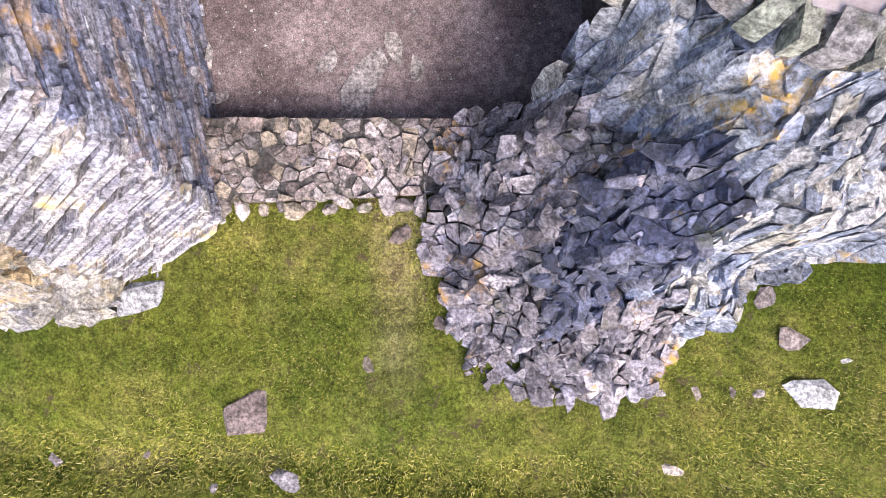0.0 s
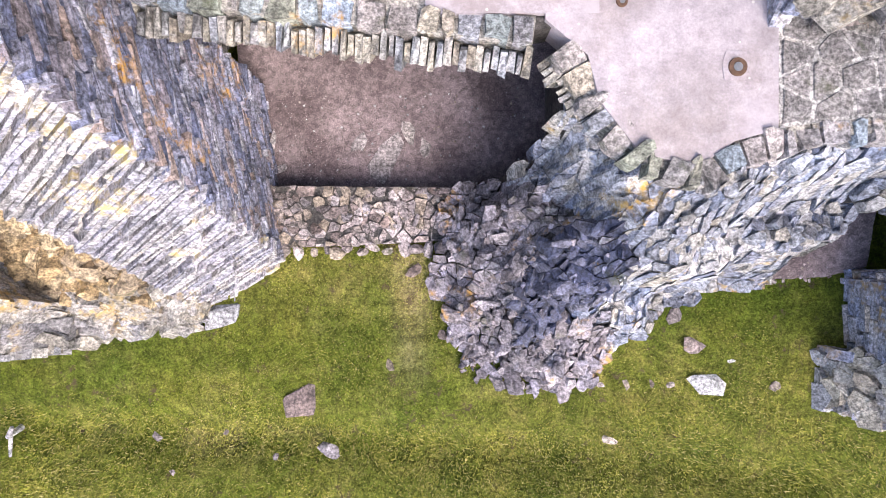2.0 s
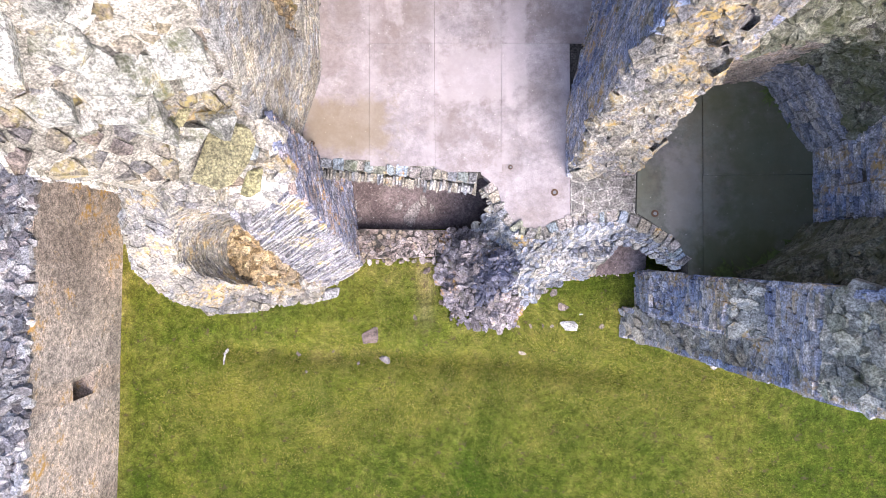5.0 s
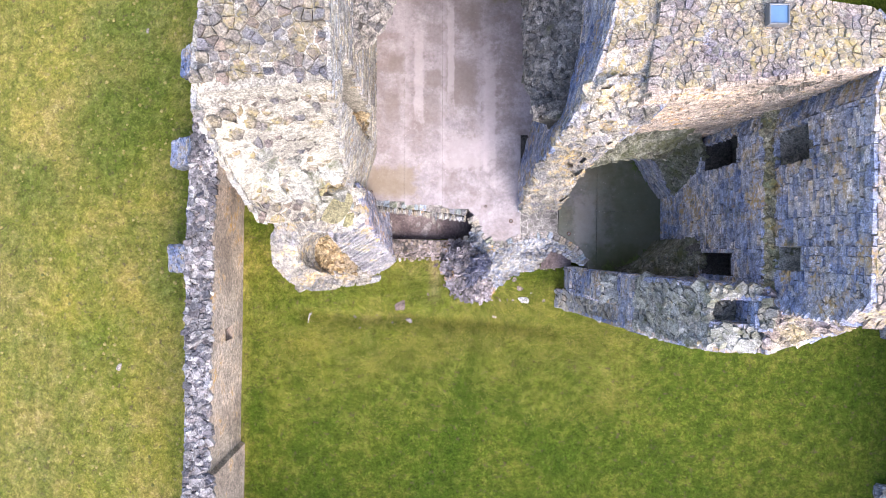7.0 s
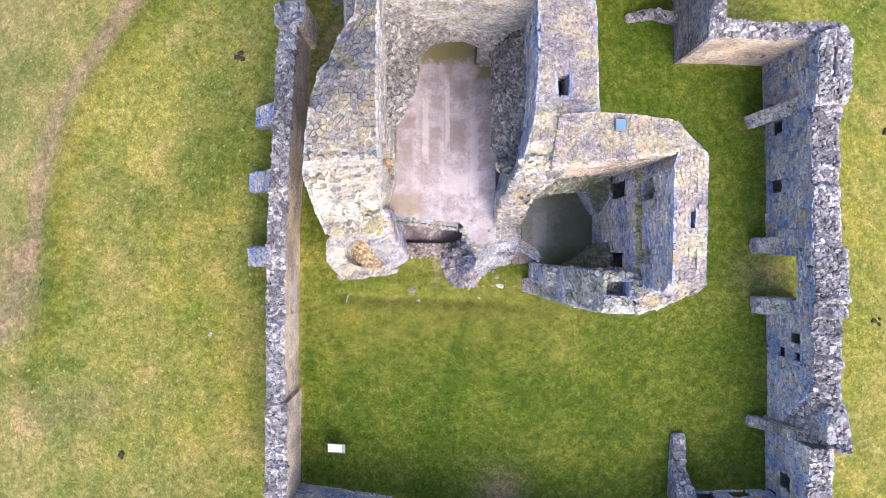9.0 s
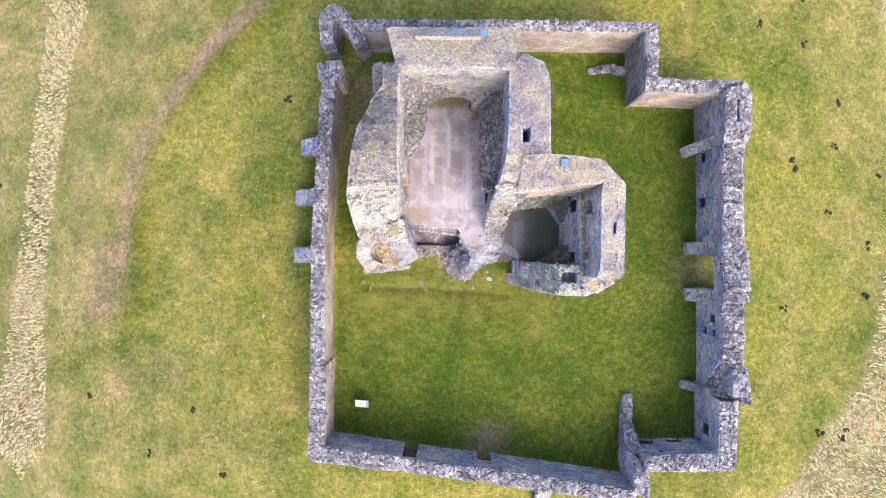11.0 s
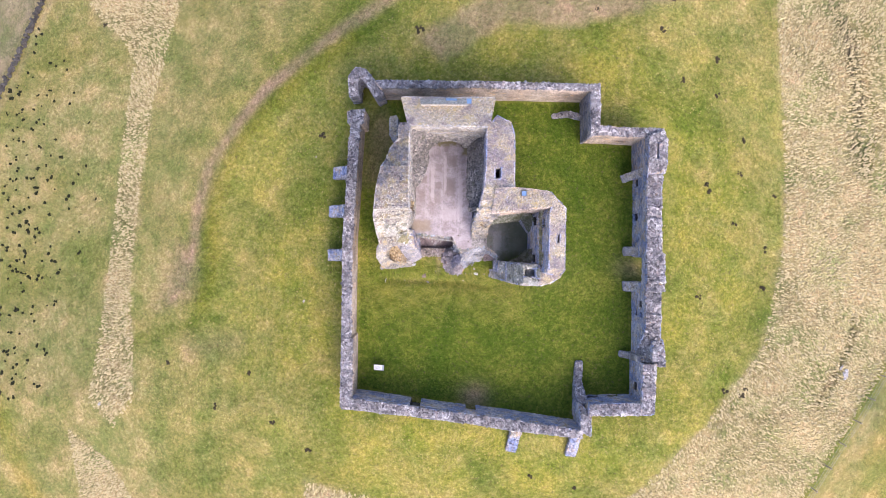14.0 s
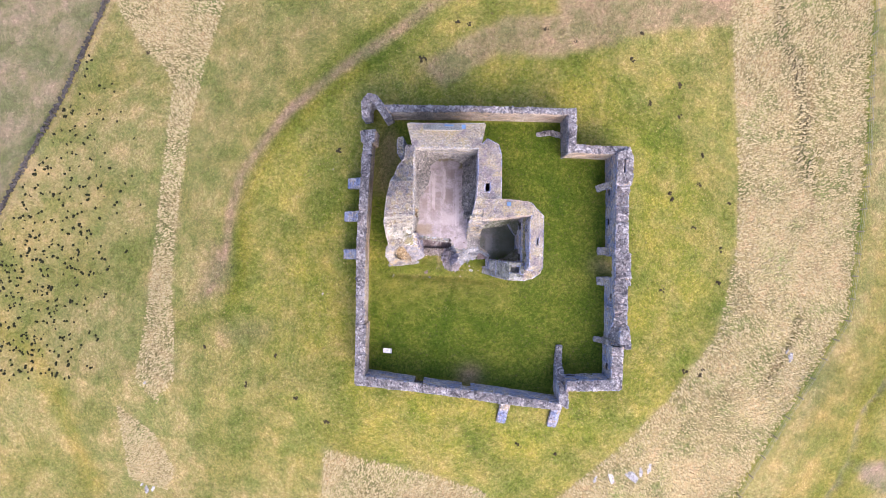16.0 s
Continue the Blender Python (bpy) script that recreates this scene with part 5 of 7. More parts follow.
M_edge = stone_material("slab_edge_row", [(0.23, 0.22, 0.22), (0.3, 0.28, 0.27), (0.35, 0.315, 0.305), (0.25, 0.31, 0.39), (0.25, 0.27, 0.22), (0.32, 0.28, 0.23)], 0.4, 0.5, 0.15)
V_shade_dark = rocks(M_shade_dark, 0.36, 12, 100)
V_lilac2 = rocks(SINGLE[M_brownheap.name], 0.36, 8, 880)
V_lilac = rocks(SINGLE[M_brownheap.name], 0.18, 8, 860)
V_cobble = rocks(M_cobble, 0.5, 9, 200)
V_field = rocks(M_field, 0.5, 6, 500)
V_slab = rocks(M_cobble, 0.16, 6, 820)
V_flat = rocks(stone_material("flat_bedded_slab", [(0.33, 0.3, 0.3), (0.42, 0.39, 0.39), (0.37, 0.34, 0.32)], 0.3, 0.0, 0.05, single=True), 0.16, 6, 800)


def stone(parent, meshes, place, size, up=(0, 0, 1), yaw=None, stretch=1.0, name="stone"):
    ob = new(name, meshes[int(RNG.integers(len(meshes)))])
    ob.parent = parent
    yaw = RNG.uniform(0, 6.283) if yaw is None else yaw
    turn = Vector(up).to_track_quat("Z", "Y").to_matrix().to_4x4()
    m = Matrix.Translation(Vector([float(v) for v in place])) @ turn @ Matrix.Rotation(yaw, 4, "Z") @ Matrix.Diagonal((size * stretch, size / stretch ** 0.5, size, 1))
    ob.matrix_local = m
    return ob


def outline_mesh(name, pts, top, low, mat, parent=None, kind="", label=""):
    """A flat slab with any outline."""
    bm = bmesh.new()
    f = bm.faces.new([bm.verts.new((x, y, low)) for x, y in pts])
    up = bmesh.ops.extrude_face_region(bm, geom=[f])
    bmesh.ops.translate(bm, vec=(0, 0, top - low), verts=[v for v in up["geom"] if isinstance(v, bmesh.types.BMVert)])
    bmesh.ops.recalc_face_normals(bm, faces=bm.faces)
    me = bpy.data.meshes.new(name)
    bm.to_mesh(me)
    bm.free()
    me.materials.append(mat)
    ob = new(name, me)
    if parent is not None:
        ob.parent = parent
    return tagged(ob, label=label, kind=kind)


def box(name, lo, hi, mat, parent, label="", bevel=0.0, m=None):
    bm = bmesh.new()
    bmesh.ops.create_cube(bm, size=1)
    for v in bm.verts:
        v.co = Vector([lo[k] + (v.co[k] + 0.5) * (hi[k] - lo[k]) for k in range(3)])
    if bevel:
        bmesh.ops.bevel(bm, geom=list(bm.edges), offset=bevel, segments=1, affect="EDGES")
    if m is not None:
        bm.transform(m)
    return part(name, bm, mat, parent, label)


# ---------------------------------------------------------------- the hall and wing floors on their vault
FLOOR = 3.05
hall_floor = outline_mesh("floor_hall", [(-5.5, 3.42), (-3.0, 3.2), (-1.2, 2.98), (0.98, 3.3), (1.0, 4.6), (1.9, 6.2), (1.9, 12.7), (-0.2, 14.1), (-3.7, 14.1), (-5.5, 12.7)], FLOOR - 0.06, FLOOR - 0.45, M_core, None, "structure",
                          "stained pinkish concrete floor of a roofless hall")
xs = [-5.35, -3.78, -2.24, -0.66, 0.97]
ys = [3.33, 6.15, 7.4, 8.9, 10.3, 11.9, 12.5, 14.05]
for i in range(4):
    for j in range(7):
        lo_x, hi_x, lo_y, hi_y = xs[i], xs[i + 1], ys[j], ys[j + 1]
        if j == 6:
            lo_x, hi_x = max(lo_x, -3.6), min(hi_x, -0.3)
            if hi_x - lo_x < 0.3:
                continue
        if j > 0 and i == 3 and j < 6:
            hi_x = 1.85
        low_y = lo_y if j else 3.4 - 0.095 * (lo_x + 5.35)
        box("floor_panel", (lo_x + 0.003, max(low_y, 2.95) + 0.0015, FLOOR - 0.07), (hi_x - 0.003, hi_y - 0.0015, FLOOR + RNG.uniform(-0.004, 0.004)), M_concrete, hall_floor, bevel=0.0)
outline_mesh("floor_panel", [(-1.15, 3.28), (-1.15, 3.05), (-0.77, 2.73), (-0.66, 2.31), (-0.3, 1.84), (0.23, 1.71), (0.55, 1.94), (0.95, 2.05), (0.96, 3.28)], FLOOR - 0.002, FLOOR - 0.4, M_concrete, hall_floor)
threshold = outline_mesh("threshold", [(0.97, 2.06), (1.29, 2.11), (2.14, 2.19), (2.5, 2.1), (2.55, 3.6), (0.97, 3.6)], FLOOR - 0.025, FLOOR - 0.4, M_bed, None, "structure", "worn flagstones between hall and wing")
TH = [(0.98, 2.08), (1.29, 2.13), (2.14, 2.21), (2.48, 2.12), (2.53, 3.5), (0.98, 3.5)]
seeds = [(1.0 + (i + 0.5 + RNG.uniform(-0.4, 0.4)) * 0.3, 2.1 + (j + 0.5 + RNG.uniform(-0.4, 0.4)) * 0.28) for i in range(5) for j in range(5)]
th = Heap()
th.cells(crazy(seeds, TH, 0.2, 1.25), lambda x, y: FLOOR + 0 * x, 0.01, (-0.018, -0.004), 0.06, 0.94, 0.003)
th.make("flagstone", M_flag, threshold, split=300)
wing_floor = outline_mesh("floor_wing", [(2.56, 3.6), (2.52, 2.1), (2.88, 1.89), (3.41, 1.5), (3.75, 1.0), (3.76, 0.5), (6.75, 0.42), (6.75, 5.4), (3.1, 5.4)], FLOOR - 0.04, FLOOR - 0.45, M_core, None, "structure",
                          "damp mossy concrete floor of the roofless wing")
outline_mesh("floor_panel", [(2.57, 3.6), (2.53, 2.12), (2.88, 1.9), (3.41, 1.52), (3.74, 1.02), (3.77, 0.52), (4.09, 0.5), (4.12, 5.38), (3.1, 5.38)], FLOOR, FLOOR - 0.05, M_mossy, wing_floor)
outline_mesh("floor_panel", [(4.105, 0.5), (6.74, 0.45), (6.74, 3.0), (4.12, 3.0)], FLOOR - 0.003, FLOOR - 0.05, M_mossy, wing_floor)
outline_mesh("floor_panel", [(4.13, 3.012), (6.74, 3.012), (6.74, 5.38), (4.13, 5.38)], FLOOR + 0.002, FLOOR - 0.05, M_mossy, wing_floor)
# the solid vault filling beneath the floors
fill = Heap()
for lo, hi in (((-0.55, 2.6), (2.25, 3.62)), ((-5.4, 5.9), (2.3, 12.7)), ((-0.4, 3.6), (2.3, 5.9)), ((4.3, 0.5), (6.7, 5.9)), ((2.3, 4.4), (4.3, 5.9))):
    (x0, y0), (x1, y1) = lo, hi
    fill.hexa([(x0, y0, -1.6), (x1, y0, -1.6), (x1, y1, -1.6), (x0, y1, -1.6)], [(x0, y0, FLOOR - 0.46), (x1, y0, FLOOR - 0.46), (x1, y1, FLOOR - 0.46), (x0, y1, FLOOR - 0.46)])
tagged(fill.make("vault_filling", M_core, None, "structure"), label="rubble filling between the cellar vaults")

cellar_floor = outline_mesh("floor_cellar", [(-4.95, 1.85), (-3.2, 1.8), (-0.9, 1.8), (-0.4, 2.1), (-0.4, 6.0), (-5.3, 6.0)], -0.53, -0.75, M_gravel, None, "structure", "brown gravel floor of an opened cellar")
for k in range(360):
    stone(cellar_floor, V_field if k % 2 else V_cobble, (RNG.uniform(-4.5, -0.8), RNG.uniform(1.95, 3.4), -0.527), RNG.choice([0.012, 0.016, 0.024, 0.045]), name="pebble")
for x, y, s, k in ((-2.95, 2.3, 0.95, 1.2), (-2.6, 2.72, 0.42, 1.1), (-2.35, 2.55, 0.3, 1.3), (-3.3, 2.6, 0.4, 1.3)):
    stone(cellar_floor, V_flat, (x, y, -0.53 - 0.02 * s), s, name="bedrock_slab", stretch=k)
# coping along the broken floor edge, and the vault ring under it
coping = new("floor_edge_coping")
tagged(coping, "row of grey stones along the broken floor edge", "coping", kind="")
EDGE_W = [(-4.95, 3.36), (-3.97, 3.25), (-2.92, 3.14), (-1.87, 3.02), (-1.25, 2.93)]
EDGE_E = [(-1.0, 2.82), (-0.8, 2.5), (-0.62, 2.15), (-0.25, 1.78), (0.23, 1.62), (0.6, 1.82), (1.29, 2.0), (2.14, 2.06), (2.85, 1.78), (3.34, 1.42), (3.72, 0.95)]


def along(line, step):
    line = np.array(line)
    seg = np.linalg.norm(np.diff(line, axis=0), axis=1)
    s = np.concatenate([[0], np.cumsum(seg)])
    q = np.arange(step / 2, s[-1], step)
    P = np.stack([np.interp(q, s, line[:, k]) for k in (0, 1)], 1)
    D = unit(np.stack([np.interp(q + 0.05, s, line[:, k]) - np.interp(q - 0.05, s, line[:, k]) for k in (0, 1)], 1))
    return P, D


core = Heap()
for line, w in ((EDGE_W, 0.1), (EDGE_E, 0.02)):
    for a, b in zip(line[:-1], line[1:]):
        a, b = np.array(a), np.array(b)
        d = unit(b - a)
        nrm = np.array([d[1], -d[0]])
        c = [a + nrm * w, b + nrm * w, b - nrm * 0.2, a - nrm * 0.2]
        core.hexa([(*p, FLOOR - 0.44) for p in c], [(*p, FLOOR - 0.05) for p in c])
core.make("bedding", M_mortar, coping, "stuff")
cs = Heap()
for line, wide, deep in ((EDGE_W, (0.14, 0.32), 0.25), (EDGE_E, (0.11, 0.32), 0.28)):
    line = np.array(line)
    s_at = np.concatenate([[0], np.cumsum(np.linalg.norm(np.diff(line, axis=0), axis=1))])
    at_s = lambda q: np.array([np.interp(q, s_at, line[:, 0]), np.interp(q, s_at, line[:, 1])])
    polys, q = [], 0.0
    while q < s_at[-1] - 0.08:
        w = min(RNG.uniform(*wide), s_at[-1] - q)
        a, b = at_s(q + 0.008), at_s(q + w - 0.008)
        d = unit(b - a)
        nrm = np.array([d[1], -d[0]])
        if nrm[1] > 0.3:
            nrm = -nrm
        f, r_ = deep * RNG.uniform(0.38, 0.6), deep * RNG.uniform(0.35, 0.62)
        j = lambda: RNG.uniform(-0.022, 0.022, 2)
        quad = [a + nrm * f + j(), (a + b) / 2 + nrm * (f + RNG.uniform(-0.01, 0.05)), b + nrm * f + j(), b - nrm * r_ * RNG.uniform(0.8, 1.1) + j(), (a + b) / 2 - nrm * r_ * RNG.uniform(0.9, 1.25), a - nrm * r_ * RNG.uniform(0.8, 1.1) + j()]
        quad = np.array(quad)
        area = np.sum(quad[:, 0] * np.roll(quad[:, 1], -1) - np.roll(quad[:, 0], -1) * quad[:, 1])
        polys.append(quad if area > 0 else quad[::-1])
        q += w
    cs.cells(polys, lambda x, y: FLOOR + 0 * x, 0.12, (-0.03, 0.045), 0.2, 0.97, 0.018)
cs.make("edge_stone", M_edge, coping, split=300)
ring = new("vault_ring")
tagged(ring, "broken edge of a slate vault with stones on end", "vault")
ringcore = Heap()
for line, w, depth in ((EDGE_W, 0.24, 0.75), (EDGE_E[:3], 0.1, 0.6)):
    P, D = along(line, 0.075)
    for p, d in zip(P, D):
        nrm = np.array([d[1], -d[0]])
        if nrm[1] > 0.3:
            nrm = -nrm
        q = p + nrm * (w + RNG.uniform(-0.03, 0.06))
        x, up = np.array([d[0], d[1], 0.0]), unit(np.array([nrm[0] * 0.5, nrm[1] * 0.5, 1.0]))
        A = np.stack([x, np.cross(up, x), up])[None]
        h = depth * RNG.uniform(0.3, 0.5)
        ringcore.boxes(np.array([[q[0] - nrm[0] * h * 0.4, q[1] - nrm[1] * h * 0.4, FLOOR - 0.08 - h]]), A, np.array([[RNG.uniform(0.022, 0.04), RNG.uniform(0.08, 0.15), h]]), 0.2, 0.9)
ringcore.make("voussoir_row", M_light, ring, "stuff", split=300)

# the low cobbled wall between court and cellar
low_wall = new("low_cobbled_wall")
tagged(low_wall, "low wall of pinkish cobbles between grass and cellar", "wall")
lw = Heap()
lw.hexa([(-4.6, 1.02, -0.9), (-1.9, 1.12, -0.9), (-1.9, 1.86, -0.9), (-4.65, 1.92, -0.9)], [(-4.6, 1.05, -0.2), (-1.9, 1.15, -0.06), (-1.9, 1.84, -0.02), (-4.65, 1.9, -0.12)])
lw.make("bed", M_core, low_wall)
LW = [(-4.58, 1.02), (-3.2, 1.06), (-1.85, 1.12), (-1.85, 1.86), (-4.63, 1.92)]
seeds = [(-4.6 + 2.75 * (i + 0.5 + RNG.uniform(-0.45, 0.45)) / 19, 1.0 + 0.92 * (j + 0.5 + RNG.uniform(-0.45, 0.45)) / 6) for i in range(19) for j in range(6)]
seeds = [p for p in seeds if RNG.uniform() > 0.14]
lwz = lambda x, y: -0.17 + 0.12 * (x + 4.5) / 2.6 + 0.06 * (y - 1.05) / 0.85
lp = Heap()
lp.cells(crazy(seeds, LW, 0.4, 1.15), lwz, 0.2, (-0.04, 0.02), 0.14, 0.97, 0.014)
extra = [(RNG.uniform(-4.5, -2.0), RNG.uniform(1.1, 1.8)) for _ in range(60)]
lp.cells(crazy(extra, round_each(extra, 0.11)), lwz, 0.22, (-0.01, 0.035), 0.14, 0.97, 0.014)
lp.make("cobble", M_pave, low_wall, split=300)
for k in range(14):
    x = -4.3 + 0.18 * k + RNG.uniform(-0.06, 0.06)
    stone(low_wall, V_cobble, (x, 1.0 + RNG.uniform(-0.06, 0.04), lwz(x, 1.0) - 0.04), RNG.uniform(0.14, 0.26), up=(RNG.normal(0, 0.15), -0.25, 1), stretch=1.15, name="cobble")

# ---------------------------------------------------------------- fallen masonry
CTRL = np.array([(-2.1, 1.2, 0.15), (-2.2, 0.5, -0.1), (-1.8, -0.3, -0.08), (-1.5, -0.7, -0.05), (-1.0, -0.9, 0.05), (-0.1, -0.9, 0.1), (0.1, -0.45, 0.2), (0.75, 0.25, 0.5),
                 (1.4, 0.42, 0.5), (2.44, 0.68, 0.5), (-1.5, 1.9, 0.3), (-0.88, 2.05, 1.2), (-0.78, 2.35, 2.65), (-0.6, 2.0, 2.5), (0.2, 1.6, 2.95), (-0.55, 0.95, 1.75), (-0.44, 1.12, 2.2), (-0.2, 0.92, 2.3), (-0.77, 1.47, 1.35), (-0.64, 0.75, 1.5),
                 (0.15, 0.35, 1.1), (-1.02, 0.63, 1.0), (-0.16, 1.3, 2.7), (0.32, 0.92, 2.3), (-1.34, 1.12, 0.75), (0.23, 1.2, 2.7), (-0.6, 1.75, 1.9), (-0.3, 1.75, 2.85), (-0.75, 2.4, 2.9), (0.8, 0.9, 2.0), (0.6, 1.75, 2.95),
                 (1.5, 1.1, 2.0), (1.4, 1.95, 2.95), (2.2, 1.3, 2.0), (2.2, 2.0, 2.95), (-0.6, 0.1, 0.7), (-1.5, 0.3, 0.4), (-2.0, 1.8, 0.1), (-0.7, -0.4, 0.35)])
RUBBLE = [(-2.1, 1.8), (-2.05, 1.2), (-2.25, 0.5), (-1.85, -0.3), (-1.55, -0.72), (-1.0, -0.92), (-0.08, -0.92), (0.14, -0.45), (0.74, 0.2), (1.4, 0.4), (2.1, 0.6), (2.22, 0.95), (2.28, 1.4), (2.4, 1.9), (2.1, 2.0),
          (1.29, 1.95), (0.6, 1.8), (0.23, 1.6), (-0.2, 1.85), (-0.55, 2.2), (-0.72, 2.5), (-0.84, 2.35), (-0.95, 1.98), (-1.4, 1.88)]


def heap_z(x, y):
    x, y = np.asarray(x, dtype=float), np.asarray(y, dtype=float)
    d2 = (x[..., None] - CTRL[:, 0]) ** 2 + (y[..., None] - CTRL[:, 1]) ** 2 + 0.01
    w = d2 ** -1.8
    return (w * CTRL[:, 2]).sum(-1) / w.sum(-1)


hx, hy = np.meshgrid(np.arange(-2.5, 2.7, 0.1), np.arange(-1.2, 2.8, 0.1))
hz = heap_z(hx, hy) - 0.1 - 0.8 * (1 - soft(hx, hy, RUBBLE, 0.25))
n1, n2 = hx.shape
hid = np.arange(hx.size).reshape(n1, n2)
HF = np.stack([hid[:-1, :-1], hid[:-1, 1:], hid[1:, 1:], hid[1:, :-1]], -1).reshape(-1, 4)
near_heap = soft(hx, hy, RUBBLE, 0.5) > 0.25
HF = HF[near_heap.ravel()[HF].all(1)]
rubble = link_mesh("rubble_mound", np.stack([hx, hy, hz], -1).reshape(-1, 3), HF, M_core, None, "", "heap of fallen dark slate below a broken vault, hollow toned as in shade")
tagged(rubble, category="rubble")
vault_ruin = new("vault_ruin")
tagged(vault_ruin, "collapsed haunch of a vault in pale blue slate", "vault")


def drape(x, y, e=0.12):
    z = float(heap_z(x, y))
    n = Vector((-(float(heap_z(x + e, y)) - float(heap_z(x - e, y))) / (2 * e), -(float(heap_z(x, y + e)) - float(heap_z(x, y - e))) / (2 * e), 1)).normalized()
    return z, n


# stones inside this hollow get the tones with the shade painted in
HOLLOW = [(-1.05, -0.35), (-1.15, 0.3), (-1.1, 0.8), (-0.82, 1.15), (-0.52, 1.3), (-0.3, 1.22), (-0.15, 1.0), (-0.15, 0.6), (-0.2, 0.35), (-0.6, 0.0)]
BROWN = [(-2.4, 0.5), (-2.2, 1.9), (-1.3, 2.0), (-1.05, 1.75), (-0.75, 1.5), (-0.6, 1.35), (-0.52, 1.3), (-0.82, 1.15), (-1.1, 0.8), (-1.15, 0.3), (-1.05, -0.35), (-0.6, 0.0), (-0.25, 0.2), (0.1, -0.1), (0.2, -0.5), (0.1, -1.0), (-1.6, -1.0), (-2.1, -0.4)]
in_pale = ~(inside(hx, hy, HOLLOW) | inside(hx, hy, BROWN)) & inside(hx, hy, RUBBLE)
PF = np.stack([hid[:-1, :-1], hid[:-1, 1:], hid[1:, 1:], hid[1:, :-1]], -1).reshape(-1, 4)
PF = PF[in_pale.ravel()[PF].all(1)]
link_mesh("bedding", np.stack([hx, hy, heap_z(hx, hy) - 0.03 + 0.03 * wobble(hx, hy, 6.0, 71)], -1).reshape(-1, 3), PF, M_vaultbed, vault_ruin, smooth=True)
heaps = {"dark": Heap(), "brown": Heap(), "pale": Heap()}
ground_of = {"dark": (rubble, M_shade_heap), "brown": (rubble, M_brownheap), "pale": (vault_ruin, M_vaultheap)}
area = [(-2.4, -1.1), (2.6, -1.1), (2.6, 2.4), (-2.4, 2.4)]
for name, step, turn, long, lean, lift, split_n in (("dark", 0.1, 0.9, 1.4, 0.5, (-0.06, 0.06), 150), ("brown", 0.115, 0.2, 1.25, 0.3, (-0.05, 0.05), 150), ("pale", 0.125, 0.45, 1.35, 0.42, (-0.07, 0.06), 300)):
    seeds = []
    for i in range(int(5.0 / step) + 1):
        for j in range(int(3.4 / step) + 1):
            x, y = -2.3 + step * (i + RNG.uniform(-0.48, 0.48)), -0.98 + step * (j + RNG.uniform(-0.48, 0.48))
            if inside(np.array([x]), np.array([y]), RUBBLE)[0] and RNG.uniform() > 0.12:
                seeds.append((x, y))
    polys = crazy(seeds, round_each(seeds, step * 1.15), turn, long)
    more = [(x + RNG.normal(0, 0.06), y + RNG.normal(0, 0.06)) for x, y in seeds if RNG.uniform() < 0.75]
    polys += crazy(more, round_each(more, step * 0.95), turn + 1.3, long * 1.2)
    mine = []
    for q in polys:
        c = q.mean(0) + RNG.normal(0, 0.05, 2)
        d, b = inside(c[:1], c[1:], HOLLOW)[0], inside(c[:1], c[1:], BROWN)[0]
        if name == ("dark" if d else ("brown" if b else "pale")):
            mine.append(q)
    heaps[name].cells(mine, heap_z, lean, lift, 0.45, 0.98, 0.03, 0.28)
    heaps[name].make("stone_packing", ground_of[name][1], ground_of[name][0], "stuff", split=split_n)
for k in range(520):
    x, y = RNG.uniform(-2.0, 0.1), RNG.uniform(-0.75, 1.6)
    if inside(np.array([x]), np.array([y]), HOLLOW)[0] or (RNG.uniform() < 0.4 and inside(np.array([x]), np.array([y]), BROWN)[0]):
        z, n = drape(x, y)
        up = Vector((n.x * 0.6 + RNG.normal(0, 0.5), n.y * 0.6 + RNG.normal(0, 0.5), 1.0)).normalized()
        stone(rubble, V_shade_dark if inside(np.array([x]), np.array([y]), HOLLOW)[0] else V_lilac2, (x, y, z + RNG.uniform(0.0, 0.06)), RNG.choice([0.09, 0.13, 0.17, 0.24, 0.3]) * RNG.uniform(0.85, 1.2), up=up, stretch=RNG.uniform(1.0, 1.6))
for x, y, s, yaw, st in ((-1.4, -0.68, 0.36, 0.3, 1.2), (-1.12, -0.84, 0.42, 0.0, 1.3), (-0.78, -0.86, 0.4, 0.15, 1.3), (-0.42, -0.87, 0.44, 0.05, 1.4), (-0.12, -0.8, 0.34, 1.3, 1.3), (-0.62, -0.62, 0.42, 0.1, 1.5), (-0.25, -0.55, 0.36, 1.2, 1.4), (0.05, -0.5, 0.3, 1.4, 1.3),
                         (-1.72, -0.28, 0.44, 0.8, 1.2), (-2.1, 0.42, 0.42, 1.2, 1.1), (-1.95, 0.05, 0.3, 0.4, 1.2), (-0.95, -0.55, 0.3, 1.5, 1.5), (-1.55, -0.45, 0.3, 1.0, 1.2)):
    stone(rubble, V_lilac, (x, y, max(float(land(x, y)), float(heap_z(x, y)) - 0.05) + 0.05), s, up=(RNG.normal(0, 0.12), RNG.normal(-0.1, 0.1), 1), yaw=yaw, name="edge_slab", stretch=st)


# the arch of slates over the cellar mouth, and the spoil under it
ARCH = [(2.15, 1.45), (2.3, 1.9), (2.45, 1.95), (2.85, 1.75), (3.3, 1.4), (3.7, 0.95), (3.55, 0.8), (3.3, 1.02), (2.95, 1.26), (2.6, 1.42), (2.35, 1.42)]
arch_z = lambda x, y: 2.98 - 1.15 * near_line(np.asarray(x, dtype=float), np.asarray(y, dtype=float), EDGE_E[6:])
arch = new("slate_arch")
tagged(arch, "broken slate arch over a dark cellar mouth", "arch")
ac = Heap()
RIM = [(2.15, 1.95), (2.5, 1.86), (2.85, 1.68), (3.1, 1.5), (3.3, 1.34), (3.5, 1.12), (3.68, 0.9)]
